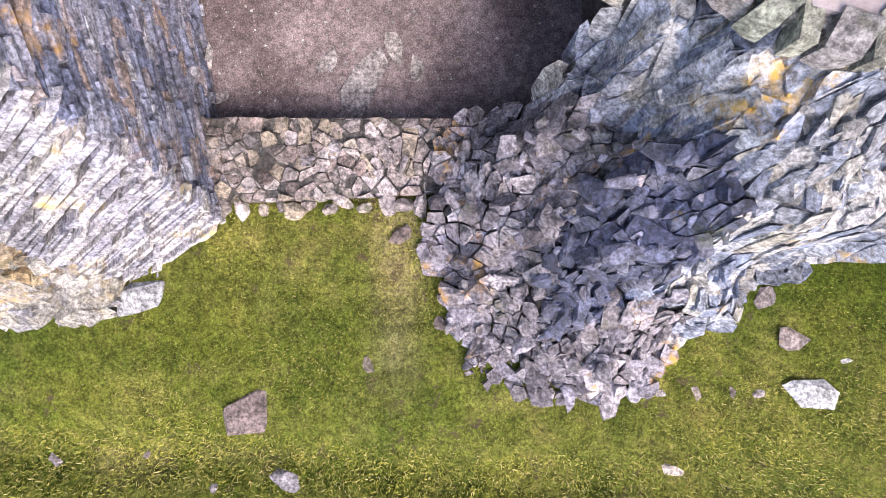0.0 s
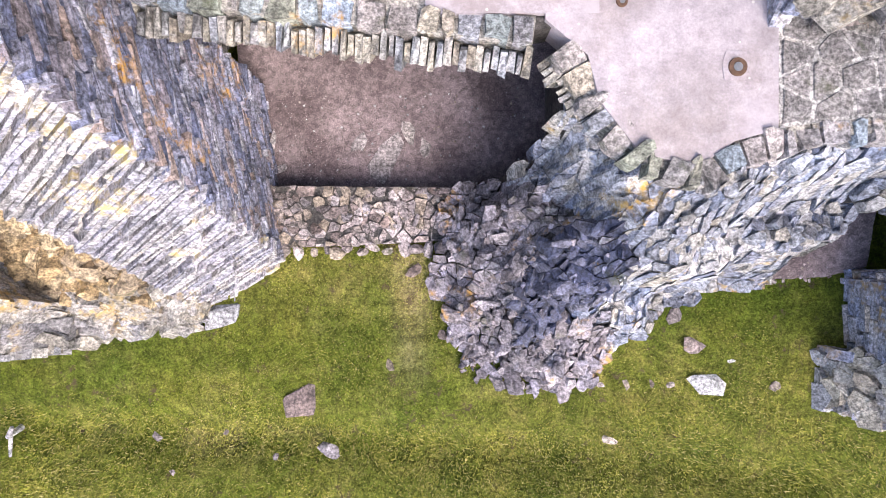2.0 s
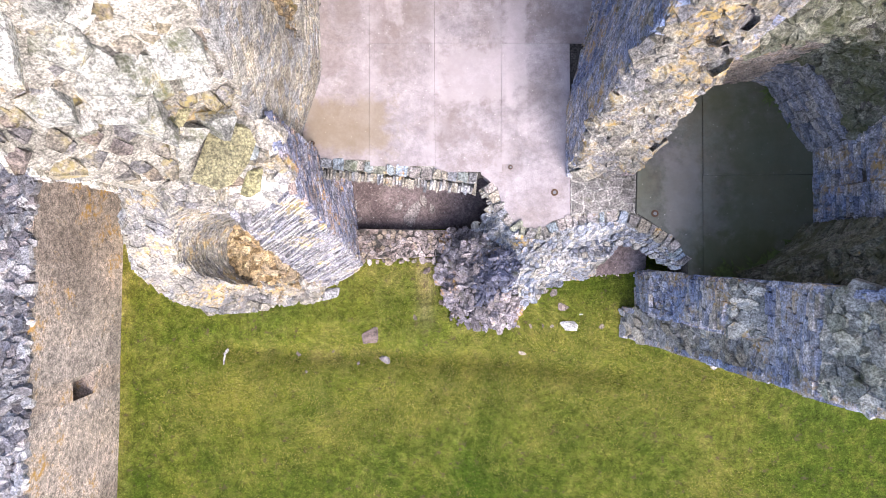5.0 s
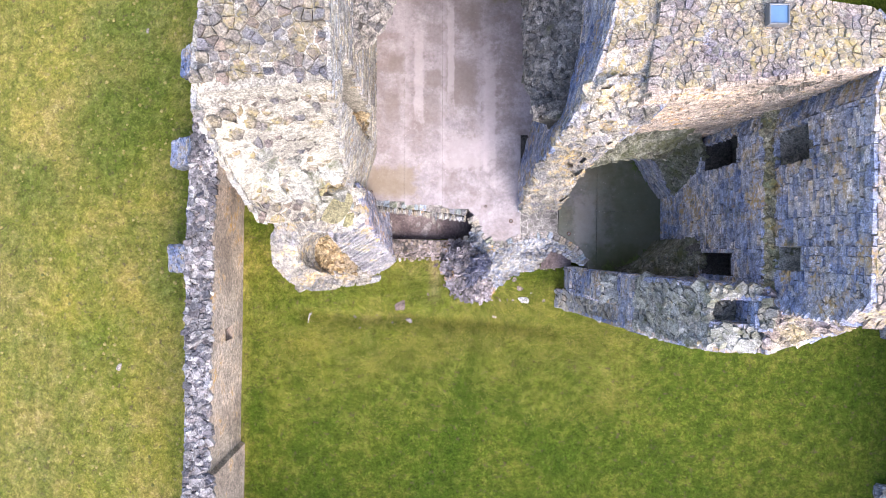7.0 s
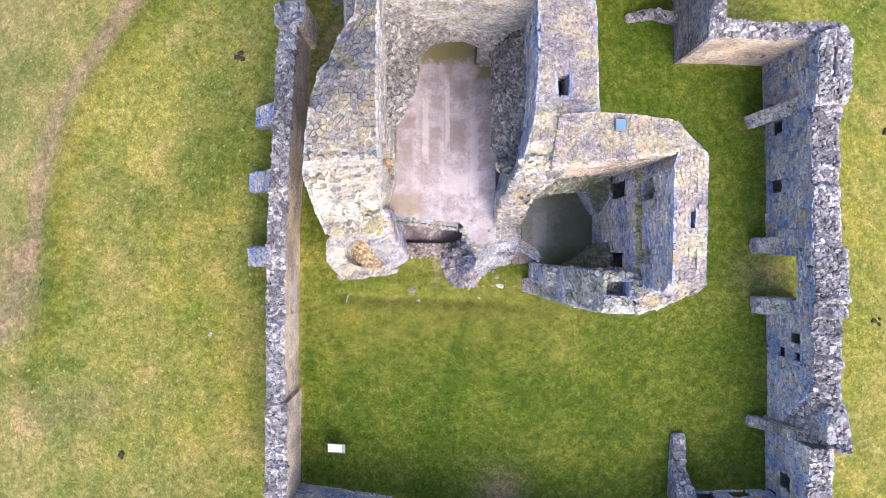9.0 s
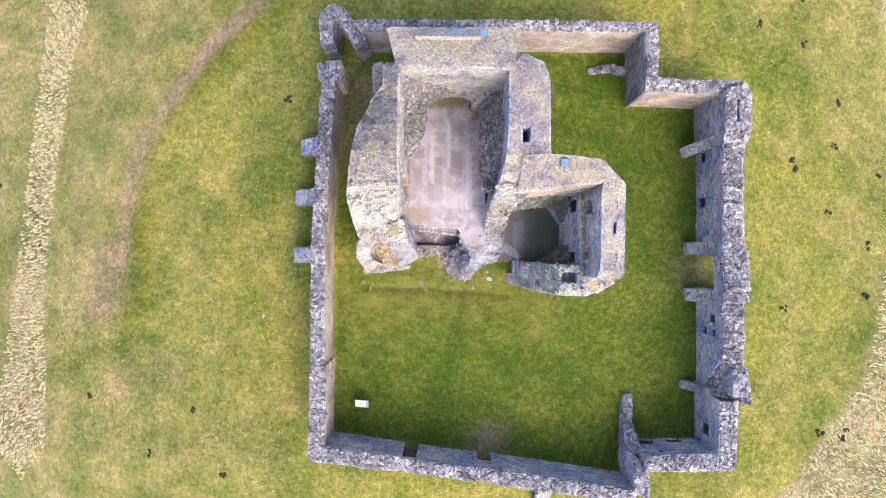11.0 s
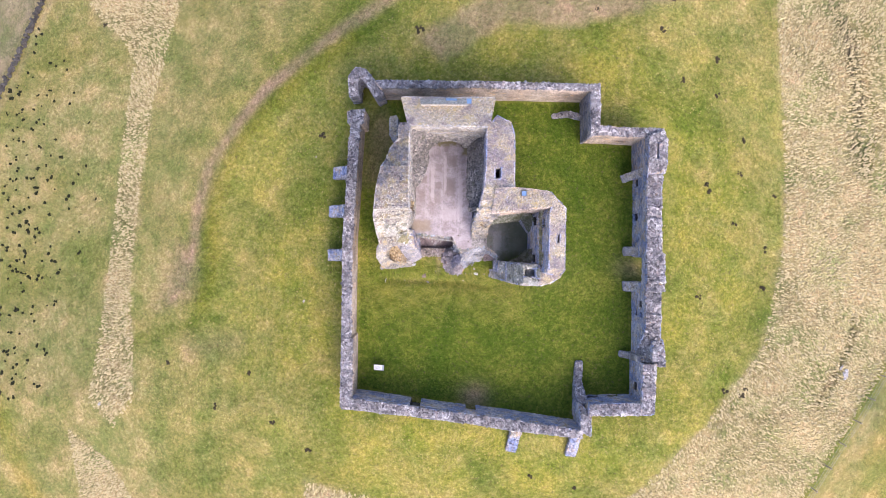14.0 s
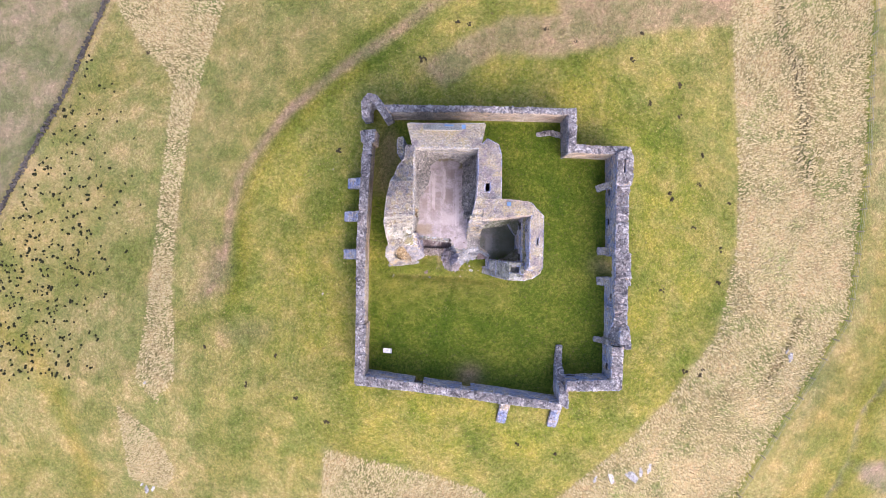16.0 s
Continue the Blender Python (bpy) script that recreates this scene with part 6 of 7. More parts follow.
IN_ = [(2.2, 1.46), (2.42, 1.46), (2.64, 1.42), (2.84, 1.33), (3.04, 1.22), (3.28, 1.05), (3.5, 0.84)]
for k in range(6):
    q = [RIM[k], RIM[k + 1], IN_[k + 1], IN_[k]]
    ac.hexa([(*p, float(arch_z(*p)) - 0.6) for p in q], [(*p, float(arch_z(*p)) - 0.06) for p in q])
ac.make("core", M_core, arch)
seeds = [(2.2 + 0.075 * (i + RNG.uniform(-0.48, 0.48)), 0.7 + 0.075 * (j + RNG.uniform(-0.48, 0.48))) for i in range(21) for j in range(17)]
seeds = [p for p in seeds if inside(np.array([p[0]]), np.array([p[1]]), ARCH)[0]]
ah = Heap()
ah.cells(crazy(seeds, round_each(seeds, 0.13), -0.5, 1.7), arch_z, 0.3, (-0.05, 0.04), 0.2, 0.98, 0.02, 0.2)
ah.make("slate", M_vaultheap, arch, split=200)
spoil = Heap()
sx, sy = np.meshgrid(np.linspace(2.3, 3.7, 15), np.linspace(0.0, 2.6, 27))
sz = 0.17 + 0.25 * np.clip(sy - 0.5, 0, 1) + 0.03 * wobble(sx, sy, 4.0, 77) - 0.9 * np.clip(0.45 - sy + 0.2 * wobble(sx, sy, 2.0, 78), 0, 1)
sid = np.arange(sx.size).reshape(sx.shape)
spoil_bed = link_mesh("cellar_spoil", np.stack([sx, sy, sz], -1).reshape(-1, 3), np.stack([sid[:-1, :-1], sid[:-1, 1:], sid[1:, 1:], sid[1:, :-1]], -1).reshape(-1, 4), M_gravel, None, "structure",
                      "dark reddish gravel under the arch", smooth=True)
for k in range(120):
    x, y = RNG.uniform(2.4, 3.4), RNG.uniform(0.45, 1.6)
    stone(spoil_bed, V_cobble, (x, y, 0.16 + 0.25 * max(0.0, y - 0.5)), RNG.choice([0.03, 0.05, 0.08]), name="pebble")

# ---------------------------------------------------------------- the stair turret at the tower's corner
wedge = new("stair_turret")
tagged(wedge, "ruined stair turret with a hollow core and battered slate face", "turret")
A0, B0, C0, D0 = (-4.4, 0.8, -0.7), (-5.45, 0.03, -0.7), (-6.15, 1.5, -0.7), (-4.8, 3.45, -0.7)
A1, B1, C1t, D1 = (-5.1, 2.5, 5.4), (-6.55, 1.9, 3.65), (-6.75, 2.45, 4.8), (-5.35, 3.75, 6.2)
wk = Heap()


def shrink(p, c, k=0.03):
    v = np.array(c, dtype=float) - np.array(p, dtype=float)
    return np.array(p) + k * v / np.linalg.norm(v)


mid = np.mean([A0, B0, C0, D0, A1, B1, C1t, D1], axis=0)
wk.hexa([shrink(p, mid, 0.03) for p in (A0, B0, C0, D0)], [shrink(p, mid, 0.05) for p in (A1, B1, C1t, D1)])
wk.make("core", M_limewash, wedge)
f1, f2 = Heap(), Heap()
face_stones(f1, A0, B0, B1, A1, (0.7, -1, 0.2), (0.02, 0.075), (0.25, 1.3), 0.03, ragged=0.03, drop=0.13)
face_stones(f1, B0, C0, C1t, B1, (-1, -0.5, 0), (0.07, 0.16), (0.15, 0.5), 0.05)
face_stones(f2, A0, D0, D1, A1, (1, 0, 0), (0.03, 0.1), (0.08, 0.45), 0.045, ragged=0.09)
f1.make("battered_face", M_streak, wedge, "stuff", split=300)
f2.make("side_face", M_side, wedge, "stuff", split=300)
tp = Heap()
patch_stones(tp, A1, B1, C1t, D1, 0.45, 0.3)
patch_stones(tp, (-5.35, 3.7, 6.1), (-6.7, 2.4, 5.0), (-8.0, 2.5, 8.6), (-7.9, 3.6, 10.5), 0.5, 0.35)
tp.make("broken_top", M_debris, wedge, "stuff")
cx, cy = -7.0, 1.2
angs = np.radians([72, 100, 130, 160, 190, 215, 238, 256])
rin = [1.0] * 8
rout = [1.7, 1.75, 1.8, 1.85, 1.9, 1.85, 1.8, 1.6]
turret_wall = wall("turret_wall", [(cx + r * math.cos(a), cy + r * math.sin(a)) for a, r in zip(angs, rin)], [(cx + r * math.cos(a), cy + r * math.sin(a)) for a, r in zip(angs, rout)],
                   [5.4, 5.8, 5.2, 4.5, 3.9, 3.0, 1.5, 0.3], [5.9, 6.6, 5.6, 4.7, 3.9, 2.8, 1.2, 0.1], base=-1.3, mat=M_debris, mat_out=M_light, cap=M_debris, course=(0.06, 0.14), length=(0.12, 0.4), size=0.2, layers=1, tilt=0.12, bed=M_debris,
                   label="curved wall of a ruined stair turret")
tf, ti_ = Heap(), Heap()
patch_stones(ti_, (-8.0, 0.3, 0.3), (-6.1, 0.2, 0.1), (-6.0, 2.2, 1.6), (-7.9, 2.2, 1.3), 0.24, 0.45)
patch_stones(tf, (-8.9, -0.5, -0.45), (-5.5, -0.15, -0.3), (-5.6, 0.5, 0.25), (-8.6, 0.3, 0.5), 0.3, 0.35)
tc = Heap()
tc.hexa([(-8.9, -0.4, -1.2), (-5.4, -0.05, -1.0), (-5.9, 2.3, -1.0), (-8.0, 2.3, -1.2)], [(-8.8, -0.35, -0.6), (-5.5, 0.0, -0.42), (-5.9, 2.3, 1.5), (-8.0, 2.3, 1.2)])
tr = tc.make("turret_rubble", M_core, None, "", "stony debris filling the foot of the turret")
tagged(tr, category="rubble")
tf.make("debris", M_debris, tr, "stuff")
ti_.make("hollow_debris", M_hollow, tr, "stuff")

big_blocks = new("fallen_blocks")
tagged(big_blocks, "large tumbled lichened blocks on the broken wall end", "rubble")
V_big = rocks(stone_material("mossy_block", [(0.24, 0.24, 0.22), (0.33, 0.33, 0.31), (0.4, 0.39, 0.36), (0.26, 0.29, 0.3)], 0.4, 0.8, 0.4, lichen=(0.42, 0.33, 0.12), single=True), 0.6, 8, 700)
for k in range(26):
    u, v = RNG.uniform(0.05, 0.95), RNG.uniform(0.0, 0.9)
    x = -5.6 - 2.2 * u
    y = 2.7 + 1.7 * v
    lo_z, hi_z = 5.6 + 3.0 * u, 9.5 + 4.2 * u
    stone(big_blocks, V_big, (x, y, lo_z + (hi_z - lo_z) * v * 0.92 - 0.1), RNG.uniform(0.5, 0.95), up=(RNG.normal(0, 0.3), -0.6 + RNG.normal(0, 0.3), 1), stretch=RNG.uniform(1.0, 1.5), name="block")

V_olive = rocks(stone_material("olive_mossy_slab", [(0.19, 0.18, 0.09), (0.27, 0.25, 0.15)], 0.25, 0.3, 0.15, single=True), 0.2, 4, 760)
for place, size, st, tip in (((-5.95, 2.95, 6.75), 1.15, 1.35, -0.35), ((-5.6, 2.5, 6.1), 0.62, 1.1, -0.2), ((-6.4, 3.3, 7.6), 0.6, 1.2, -0.4)):
    stone(big_blocks, V_olive, place, size, up=(0.25, tip, 1), yaw=0.3, stretch=st, name="mossy_slab")

# remains of the vaults, which overhang the floors
def vault_remnant(name, edge, back, mat, thick=0.5, drop=2.2, size=0.24):
    """The broken haunch of a vault: rubble on top between its broken edge and the wall, a ragged edge, and a soffit that curves down to the wall."""
    hc, hp, hf = Heap(), Heap(), Heap()
    for a, b, c, d in zip(edge[:-1], edge[1:], back[1:], back[:-1]):
        a, b, c, d = (np.array(p, dtype=float) for p in (a, b, c, d))
        low = lambda p, k: (p[0], p[1], p[2] - k)
        m0, m1 = a * 0.5 + d * 0.5, b * 0.5 + c * 0.5
        hc.hexa([low(a, thick), low(b, thick), low(m1, thick + 0.3 * drop), low(m0, thick + 0.3 * drop)], [low(a, 0.1), low(b, 0.1), low(m1, 0.1), low(m0, 0.1)])
        hc.hexa([low(m0, thick + 0.3 * drop), low(m1, thick + 0.3 * drop), low(c, thick + drop), low(d, thick + drop)], [low(m0, 0.1), low(m1, 0.1), low(c, 0.1), low(d, 0.1)])
        patch_stones(hp, a, b, c, d, size, 0.4, (0.05, 0.12))
        out = (a + b - c - d) * (1, 1, 0)
        face_stones(hf, low(a, thick), low(b, thick), b, a, out, (0.06, 0.13), (0.12, 0.35), 0.1, ragged=0.12)
    ob = hc.make(name, M_core, None, "structure", "overhanging rubble haunch of a fallen vault")
    hp.make("rubble_stones", mat, ob, "stuff")
    hf.make("broken_edge", mat, ob, "stuff")
    return ob


vault_remnant("vault_haunch_west", [(-4.75, 7.55, 10.0), (-4.35, 7.95, 10.1), (-3.97, 8.5, 10.1), (-3.7, 9.4, 9.9), (-3.52, 10.3, 9.5), (-3.62, 11.2, 9.2), (-3.1, 11.8, 8.9), (-2.5, 12.15, 8.7)],
              [(-5.35, 7.5, 9.9), (-5.4, 7.95, 10.1), (-5.4, 8.5, 10.3), (-5.3, 9.4, 10.5), (-5.2, 10.3, 10.8), (-5.1, 11.4, 11.6), (-4.95, 12.7, 13.0), (-2.8, 12.75, 11.6)], M_haunch)
vault_remnant("vault_haunch_north", [(-2.5, 12.15, 8.7), (-1.9, 12.28, 8.6), (-1.1, 12.25, 8.5), (-0.35, 12.0, 8.5), (0.35, 11.75, 7.8)],
              [(-2.8, 12.75, 11.6), (-1.9, 12.75, 10.0), (-1.1, 12.75, 9.3), (-0.35, 12.75, 9.2), (1.6, 12.7, 9.6)], M_haunch, 0.4, 1.0, 0.2)
vault_remnant("vault_haunch_east", [(0.48, 5.3, 10.3), (0.42, 5.65, 10.4), (0.6, 5.95, 9.6), (0.32, 6.65, 9.6), (0.28, 7.5, 9.7), (0.3, 9.0, 9.4), (0.38, 10.6, 9.0), (0.35, 11.75, 7.8)],
              [(1.25, 5.3, 10.7), (1.3, 5.65, 10.8), (1.4, 5.95, 10.8), (1.55, 6.65, 10.8), (1.7, 7.5, 11.0), (1.78, 9.0, 11.0), (1.82, 10.6, 10.6), (1.85, 12.6, 9.6)], M_haunch)
vault_remnant("vault_haunch_wing_north", [(2.55, 4.3, 8.2), (3.0, 4.42, 8.6), (3.8, 4.5, 8.6), (4.6, 4.62, 8.2), (5.4, 4.75, 7.4)],
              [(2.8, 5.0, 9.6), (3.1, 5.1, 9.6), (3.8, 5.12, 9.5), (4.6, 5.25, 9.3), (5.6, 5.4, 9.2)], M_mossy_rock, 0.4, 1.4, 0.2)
for name, foot, head in (("vault_springing_north", [(5.25, 5.35, 4.2), (5.68, 5.15, 4.8), (5.95, 4.72, 4.9), (6.3, 4.15, 4.8), (6.7, 3.6, 4.4)], [(5.4, 5.42, 7.4), (5.9, 5.42, 8.6), (6.5, 5.3, 7.2), (6.85, 4.7, 7.0), (6.85, 4.2, 6.4)]),
                         ("vault_springing_south", [(4.9, 0.62, 3.3), (5.5, 0.8, 3.9), (5.95, 1.1, 5.0), (6.3, 1.45, 6.2), (6.6, 1.8, 6.0)], [(5.0, 0.45, 3.6), (5.6, 0.45, 4.8), (6.3, 0.5, 6.2), (6.8, 0.75, 6.8), (6.85, 1.7, 7.2)])):
    hc, hp, hf = Heap(), Heap(), Heap()
    for a, b, c, d in zip(foot[:-1], foot[1:], head[1:], head[:-1]):
        z = FLOOR - 0.1
        hc.hexa([(*p[:2], z) for p in (a, b, c, d)], [(*p[:2], p[2] - 0.08) for p in (a, b, c, d)])
        patch_stones(hp, a, b, c, d, 0.2, 0.35, (0.05, 0.1))
        face_stones(hf, (*a[:2], z), (*b[:2], z), b, a, (-1, 0.3 if a[1] < 3 else -0.7, 0), C2, L2, 0.03)
    ob = hc.make(name, M_core, None, "structure", "mossy rubble springing of a fallen vault")
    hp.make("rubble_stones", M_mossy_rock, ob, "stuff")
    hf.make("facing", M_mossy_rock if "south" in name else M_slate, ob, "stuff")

# thin slabs that lean against the turret's foot beside the cellar
for x, y, ln, wd, yaw, lean in ((-4.85, 2.45, 0.75, 0.3, 1.5, 0.35), (-4.62, 2.5, 0.62, 0.2, 1.25, 0.25), (-4.5, 2.2, 0.26, 0.2, 0.3, 0.1)):
    ob = new("leaning_slab", V_flat[int(ln * 10) % 6])
    tagged(ob, "thin greenish slate slab leaning beside the cellar", "slab", "slabs at the turret foot")
    ob.matrix_world = Matrix.Translation((x, y, -0.53 + 0.5 * ln * math.sin(lean))) @ Matrix.Rotation(yaw, 4, "Z") @ Matrix.Rotation(-lean, 4, "Y") @ Matrix.Diagonal((ln, wd, 0.35, 1))

# ---------------------------------------------------------------- things on the tower's wall heads
def roof_cover(x, y, z, w, d, yaw=0.0):
    top = new("wall_head_cover")
    tagged(top, "blue tinted cover in a grey frame on a wall head", "cover", "covers on the tower walls")
    top.matrix_world = pose(x, y, z, 0, 0, yaw)
    for lo, hi in (((-w / 2, -d / 2, -0.3), (w / 2, -d / 2 + 0.035, 0.08)), ((-w / 2, d / 2 - 0.035, -0.3), (w / 2, d / 2, 0.08)),
                   ((-w / 2, -d / 2 + 0.035, -0.3), (-w / 2 + 0.035, d / 2 - 0.035, 0.08)), ((w / 2 - 0.035, -d / 2 + 0.035, -0.3), (w / 2, d / 2 - 0.035, 0.08))):
        box("frame_bar", lo, hi, M_steel, top, bevel=0.008)
    box("pane", (-w / 2 + 0.035, -d / 2 + 0.035, -0.3), (w / 2 - 0.035, d / 2 - 0.035, 0.045), M_glass, top, "blue pane")
    return top


roof_cover(4.9, 6.6, 14.85, 0.45, 0.45)
roof_cover(-1.37, 14.75, 13.42, 1.0, 0.5, -1)
roof_cover(0.16, 14.75, 13.42, 0.5, 0.5, -1)

# drains let into the hall floor
for x, y in ((0.58, 2.61), (-0.46, 3.21), (-5.13, 3.8), (2.96, 2.1)):
    d = new("floor_drain")
    tagged(d, "small rusty iron drain cover in the concrete floor", "drain", "floor drains")
    d.matrix_world = pose(x, y, FLOOR)
    big = 0.09 if x > 0 else 0.055
    bm = bmesh.new()
    bmesh.ops.create_cone(bm, cap_ends=True, segments=20, radius1=big, radius2=big * 0.92, depth=0.03, matrix=Matrix.Translation((0, 0, 0.004)))
    part("cover", bm, M_rust, d)
    bm = bmesh.new()
    bmesh.ops.create_cone(bm, cap_ends=True, segments=20, radius1=big * 0.5, radius2=big * 0.45, depth=0.02, matrix=Matrix.Translation((0, 0, 0.016)))
    part("boss", bm, M_steel, d)
pad = outline_mesh("drain_pad", [(0.46, 2.49), (0.73, 2.47), (0.75, 2.6), (0.73, 2.75), (0.48, 2.76), (0.44, 2.64)], FLOOR + 0.006, FLOOR - 0.03, M_concrete, None, "", "small pale mortar pad round a drain")
tagged(pad, category="pad")

# ---------------------------------------------------------------- loose stones in the court
STONES = [(-4.1, -1.18, 0.66, 1.1), (-2.85, -0.64, 0.2, 1.1), (-2.49, 0.68, 0.26, 1.3), (-6.23, -1.7, 0.2, 1.0), (-5.21, -1.62, 0.1, 1.0), (-3.71, -1.84, 0.3, 1.2), (-4.48, -1.96, 0.12, 1.0), (0.21, -1.66, 0.2, 1.3),
          (1.12, 0.04, 0.26, 1.2), (1.37, -0.35, 0.3, 1.2), (1.53, -0.87, 0.46, 1.4), (1.88, -0.56, 0.11, 1.2), (0.45, -0.89, 0.16, 1.2), (-5.3, 0.06, 0.58, 1.2), (-2.09, -0.23, 0.18, 1.0), (0.9, 0.1, 0.2, 1.1),
          (1.2, -0.25, 0.1, 1.0), (2.45, -0.9, 0.16, 1.1), (-6.0, -2.2, 0.1, 1.0), (-17.6, -4.2, 0.4, 1.1), (-17.8, 22.1, 0.5, 1.2), (-16.5, 12.0, 0.3, 1.1), (0.1, -0.9, 0.13, 1.2), (0.8, -0.88, 0.1, 1.3), (1.05, -0.9, 0.12, 1.1)]
for k, (x, y, s, st) in enumerate(STONES):
    pale_one = k in (10, 11, 13)
    ob = new("loose_stone", V_slab[k % 6] if k == 0 else V_field[(k + 2) % 6] if pale_one else V_cobble[k % 9])
    rough = s < 0.3
    tagged(ob, "small grey stone bedded in the turf" if rough else ("large pale weathered stone bedded in the turf" if pale_one else "flat brown stone slab flush with the turf"), "stone", "loose stones in the grass")
    ob.matrix_world = Matrix.Translation((x, y, float(land(x, y)) + s * (0.0 if k == 0 else 0.07))) @ Matrix.Rotation(-0.1 if k == 10 else 0.3 + k * 1.7, 4, "Z") @ Matrix.Diagonal((s * st, s / st ** 0.5, s * (0.8 if k == 0 else 0.6), 1))

# a bleached stub of wood or pipe in the grass
stub = new("bleached_branch")
tagged(stub, "short bleached branch standing in the turf", "branch")
for a, b, r in (((-8.36, -1.62, -0.55), (-8.33, -1.66, -0.22), 0.05), ((-8.33, -1.66, -0.24), (-8.2, -1.5, -0.12), 0.04), ((-8.34, -1.66, -0.3), (-8.42, -2.0, -0.4), 0.03)):
    bm = bmesh.new()
    v = Vector(b) - Vector(a)
    bmesh.ops.create_cone(bm, cap_ends=True, segments=8, radius1=r, radius2=r * 0.7, depth=v.length,
                          matrix=Matrix.Translation((Vector(a) + Vector(b)) / 2) @ v.to_track_quat("Z", "Y").to_matrix().to_4x4())
    part("limb", bm, M_field, stub)

# the visitors' board
board = new("information_board")
tagged(board, "white slanted information board on two grey posts", "sign")
board.matrix_world = pose(-8.87, -11.15, float(land(-8.87, -11.15)), 0, 0, -4)
tilt = Matrix.Translation((0, 0, 0.85)) @ Matrix.Rotation(radians(28), 4, "X")
box("backing", (-0.56, -0.4, -0.03), (0.56, 0.4, 0.0), M_steel, board, bevel=0.008, m=tilt)
box("panel", (-0.52, -0.3, 0.001), (0.36, 0.36, 0.014), M_white, board, "white printed panel", m=tilt)
M_grey = plain("grey_print", (0.33, 0.36, 0.4), 0.5)
box("side_strip", (0.37, -0.3, 0.001), (0.53, 0.36, 0.012), M_grey, board, m=tilt)
for i in range(5):
    box("text_bar", (-0.46, 0.22 - 0.09 * i, 0.014), (-0.46 + (0.6, 0.5, 0.66, 0.4, 0.56)[i], 0.25 - 0.09 * i, 0.017), M_grey, board, m=tilt)
for x in (-0.35, 0.35):
    box("post", (x - 0.04, -0.04, -0.4), (x + 0.04, 0.04, 0.83), M_steel, board, bevel=0.006)

# ---------------------------------------------------------------- fields beyond
def field_line(name, line, label, posts):
    top = new(name)
    tagged(top, label, "fence" if posts else "field wall")
    P, D = along(line, 3.0 if posts else 0.32)
    if posts:
        bm = bmesh.new()
        bmesh.ops.create_cone(bm, cap_ends=True, segments=7, radius1=0.08, radius2=0.065, depth=1.5)
        me = bpy.data.meshes.new("post")
        bm.to_mesh(me)
        bm.free()
        me.materials.append(M_wood)
        for x, y in P:
            ob = new("post", me)
            ob.parent = top
            ob.matrix_local = Matrix.Translation((x, y, float(land(x, y)) + 0.5)) @ Matrix.Rotation(RNG.normal(0, 0.05), 4, "X")
        for h in (0.4, 0.8, 1.1):
            cu = bpy.data.curves.new("wire", "CURVE")
            cu.dimensions, cu.bevel_depth = "3D", 0.012
            sp = cu.splines.new("POLY")
            sp.points.add(len(P) - 1)
            for k, (x, y) in enumerate(P):
                sp.points[k].co = (x, y, float(land(x, y)) + h, 1)
            cu.materials.append(M_steel)
            ob = new("wire", cu)
            ob.parent = top
    else:
        h = Heap()
        for lay in range(3):
            k = len(P)
            z = land(P[:, 0], P[:, 1]) + 0.1 + 0.18 * lay
            C = np.stack([P[:, 0] + RNG.normal(0, 0.12, k), P[:, 1] + RNG.normal(0, 0.12, k), z], 1)
            up = unit(np.stack([RNG.normal(0, 0.15, k), RNG.normal(0, 0.15, k), np.ones(k)], 1))
            ax = unit(np.cross(up, np.stack([D[:, 0], D[:, 1], np.zeros(k)], 1)))
            h.cobbles(C, np.stack([ax, up, np.cross(ax, up)], 1), RNG.uniform(0.14, 0.3, k), np.full(k, 0.14), 1.1)
        h.make("wall_stones", M_core, top, "stuff")
    return top


field_line("field_wall", [(-46.5, 46), (-52.0, 35), (-57.0, 24.3), (-62.6, 13.9), (-71, -2)], "dark tumbled dry stone wall along a brown field", False)
field_line("wire_fence", [(58, 60), (56.3, 36.4), (55.1, 24.6), (54.4, 13.1), (51.4, -6.5), (43.3, -18.1), (36.8, -30.5), (31, -42)], "wire fence on weathered wooden posts", True)


def clumps(name, places, radius, height, mat, label, long=1.0, flow=False):
    k = len(places)
    P = np.array(places)
    up = unit(np.stack([RNG.normal(0, 0.2, k), RNG.normal(0, 0.2, k), np.ones(k)], 1))
    ax = unit(np.cross(up, np.stack([RNG.normal(0, 1, k), RNG.normal(0, 1, k), np.zeros(k)], 1)))
    if flow:
        a = np.arctan2(P[:, 1] - 2.0, P[:, 0] - 4.0) + 0.5 * wobble(P[:, 0], P[:, 1], 0.3, 8) + RNG.normal(0, 0.35, k)
        ax = unit(np.stack([np.cos(a), np.sin(a), np.full(k, -0.15)], 1))
        up = unit(np.cross(np.cross(ax, up), ax))
    h = Heap()
    r = RNG.uniform(*radius, k)
    C = np.stack([P[:, 0], P[:, 1], land(P[:, 0], P[:, 1]) + r * 0.2], 1)
    h.cobbles(C, np.stack([ax, up, np.cross(ax, up)], 1), r, r * RNG.uniform(*height, k), long, 0.5)
    ob = h.make(name, mat, None, "stuff", label)
    return ob


def scatter(area, count, seed, cluster=0.0):
    r = np.random.default_rng(seed)
    xs_, ys_ = [p[0] for p in area], [p[1] for p in area]
    out = []
    while len(out) < count:
        x, y = r.uniform(min(xs_), max(xs_), 4000), r.uniform(min(ys_), max(ys_), 4000)
        ok = inside(x, y, area)
        if cluster:
            ok &= wobble(x, y, 0.22, seed + 1) > cluster * r.uniform(0, 1, 4000)
        out += list(zip(x[ok], y[ok]))
    return out[:count]


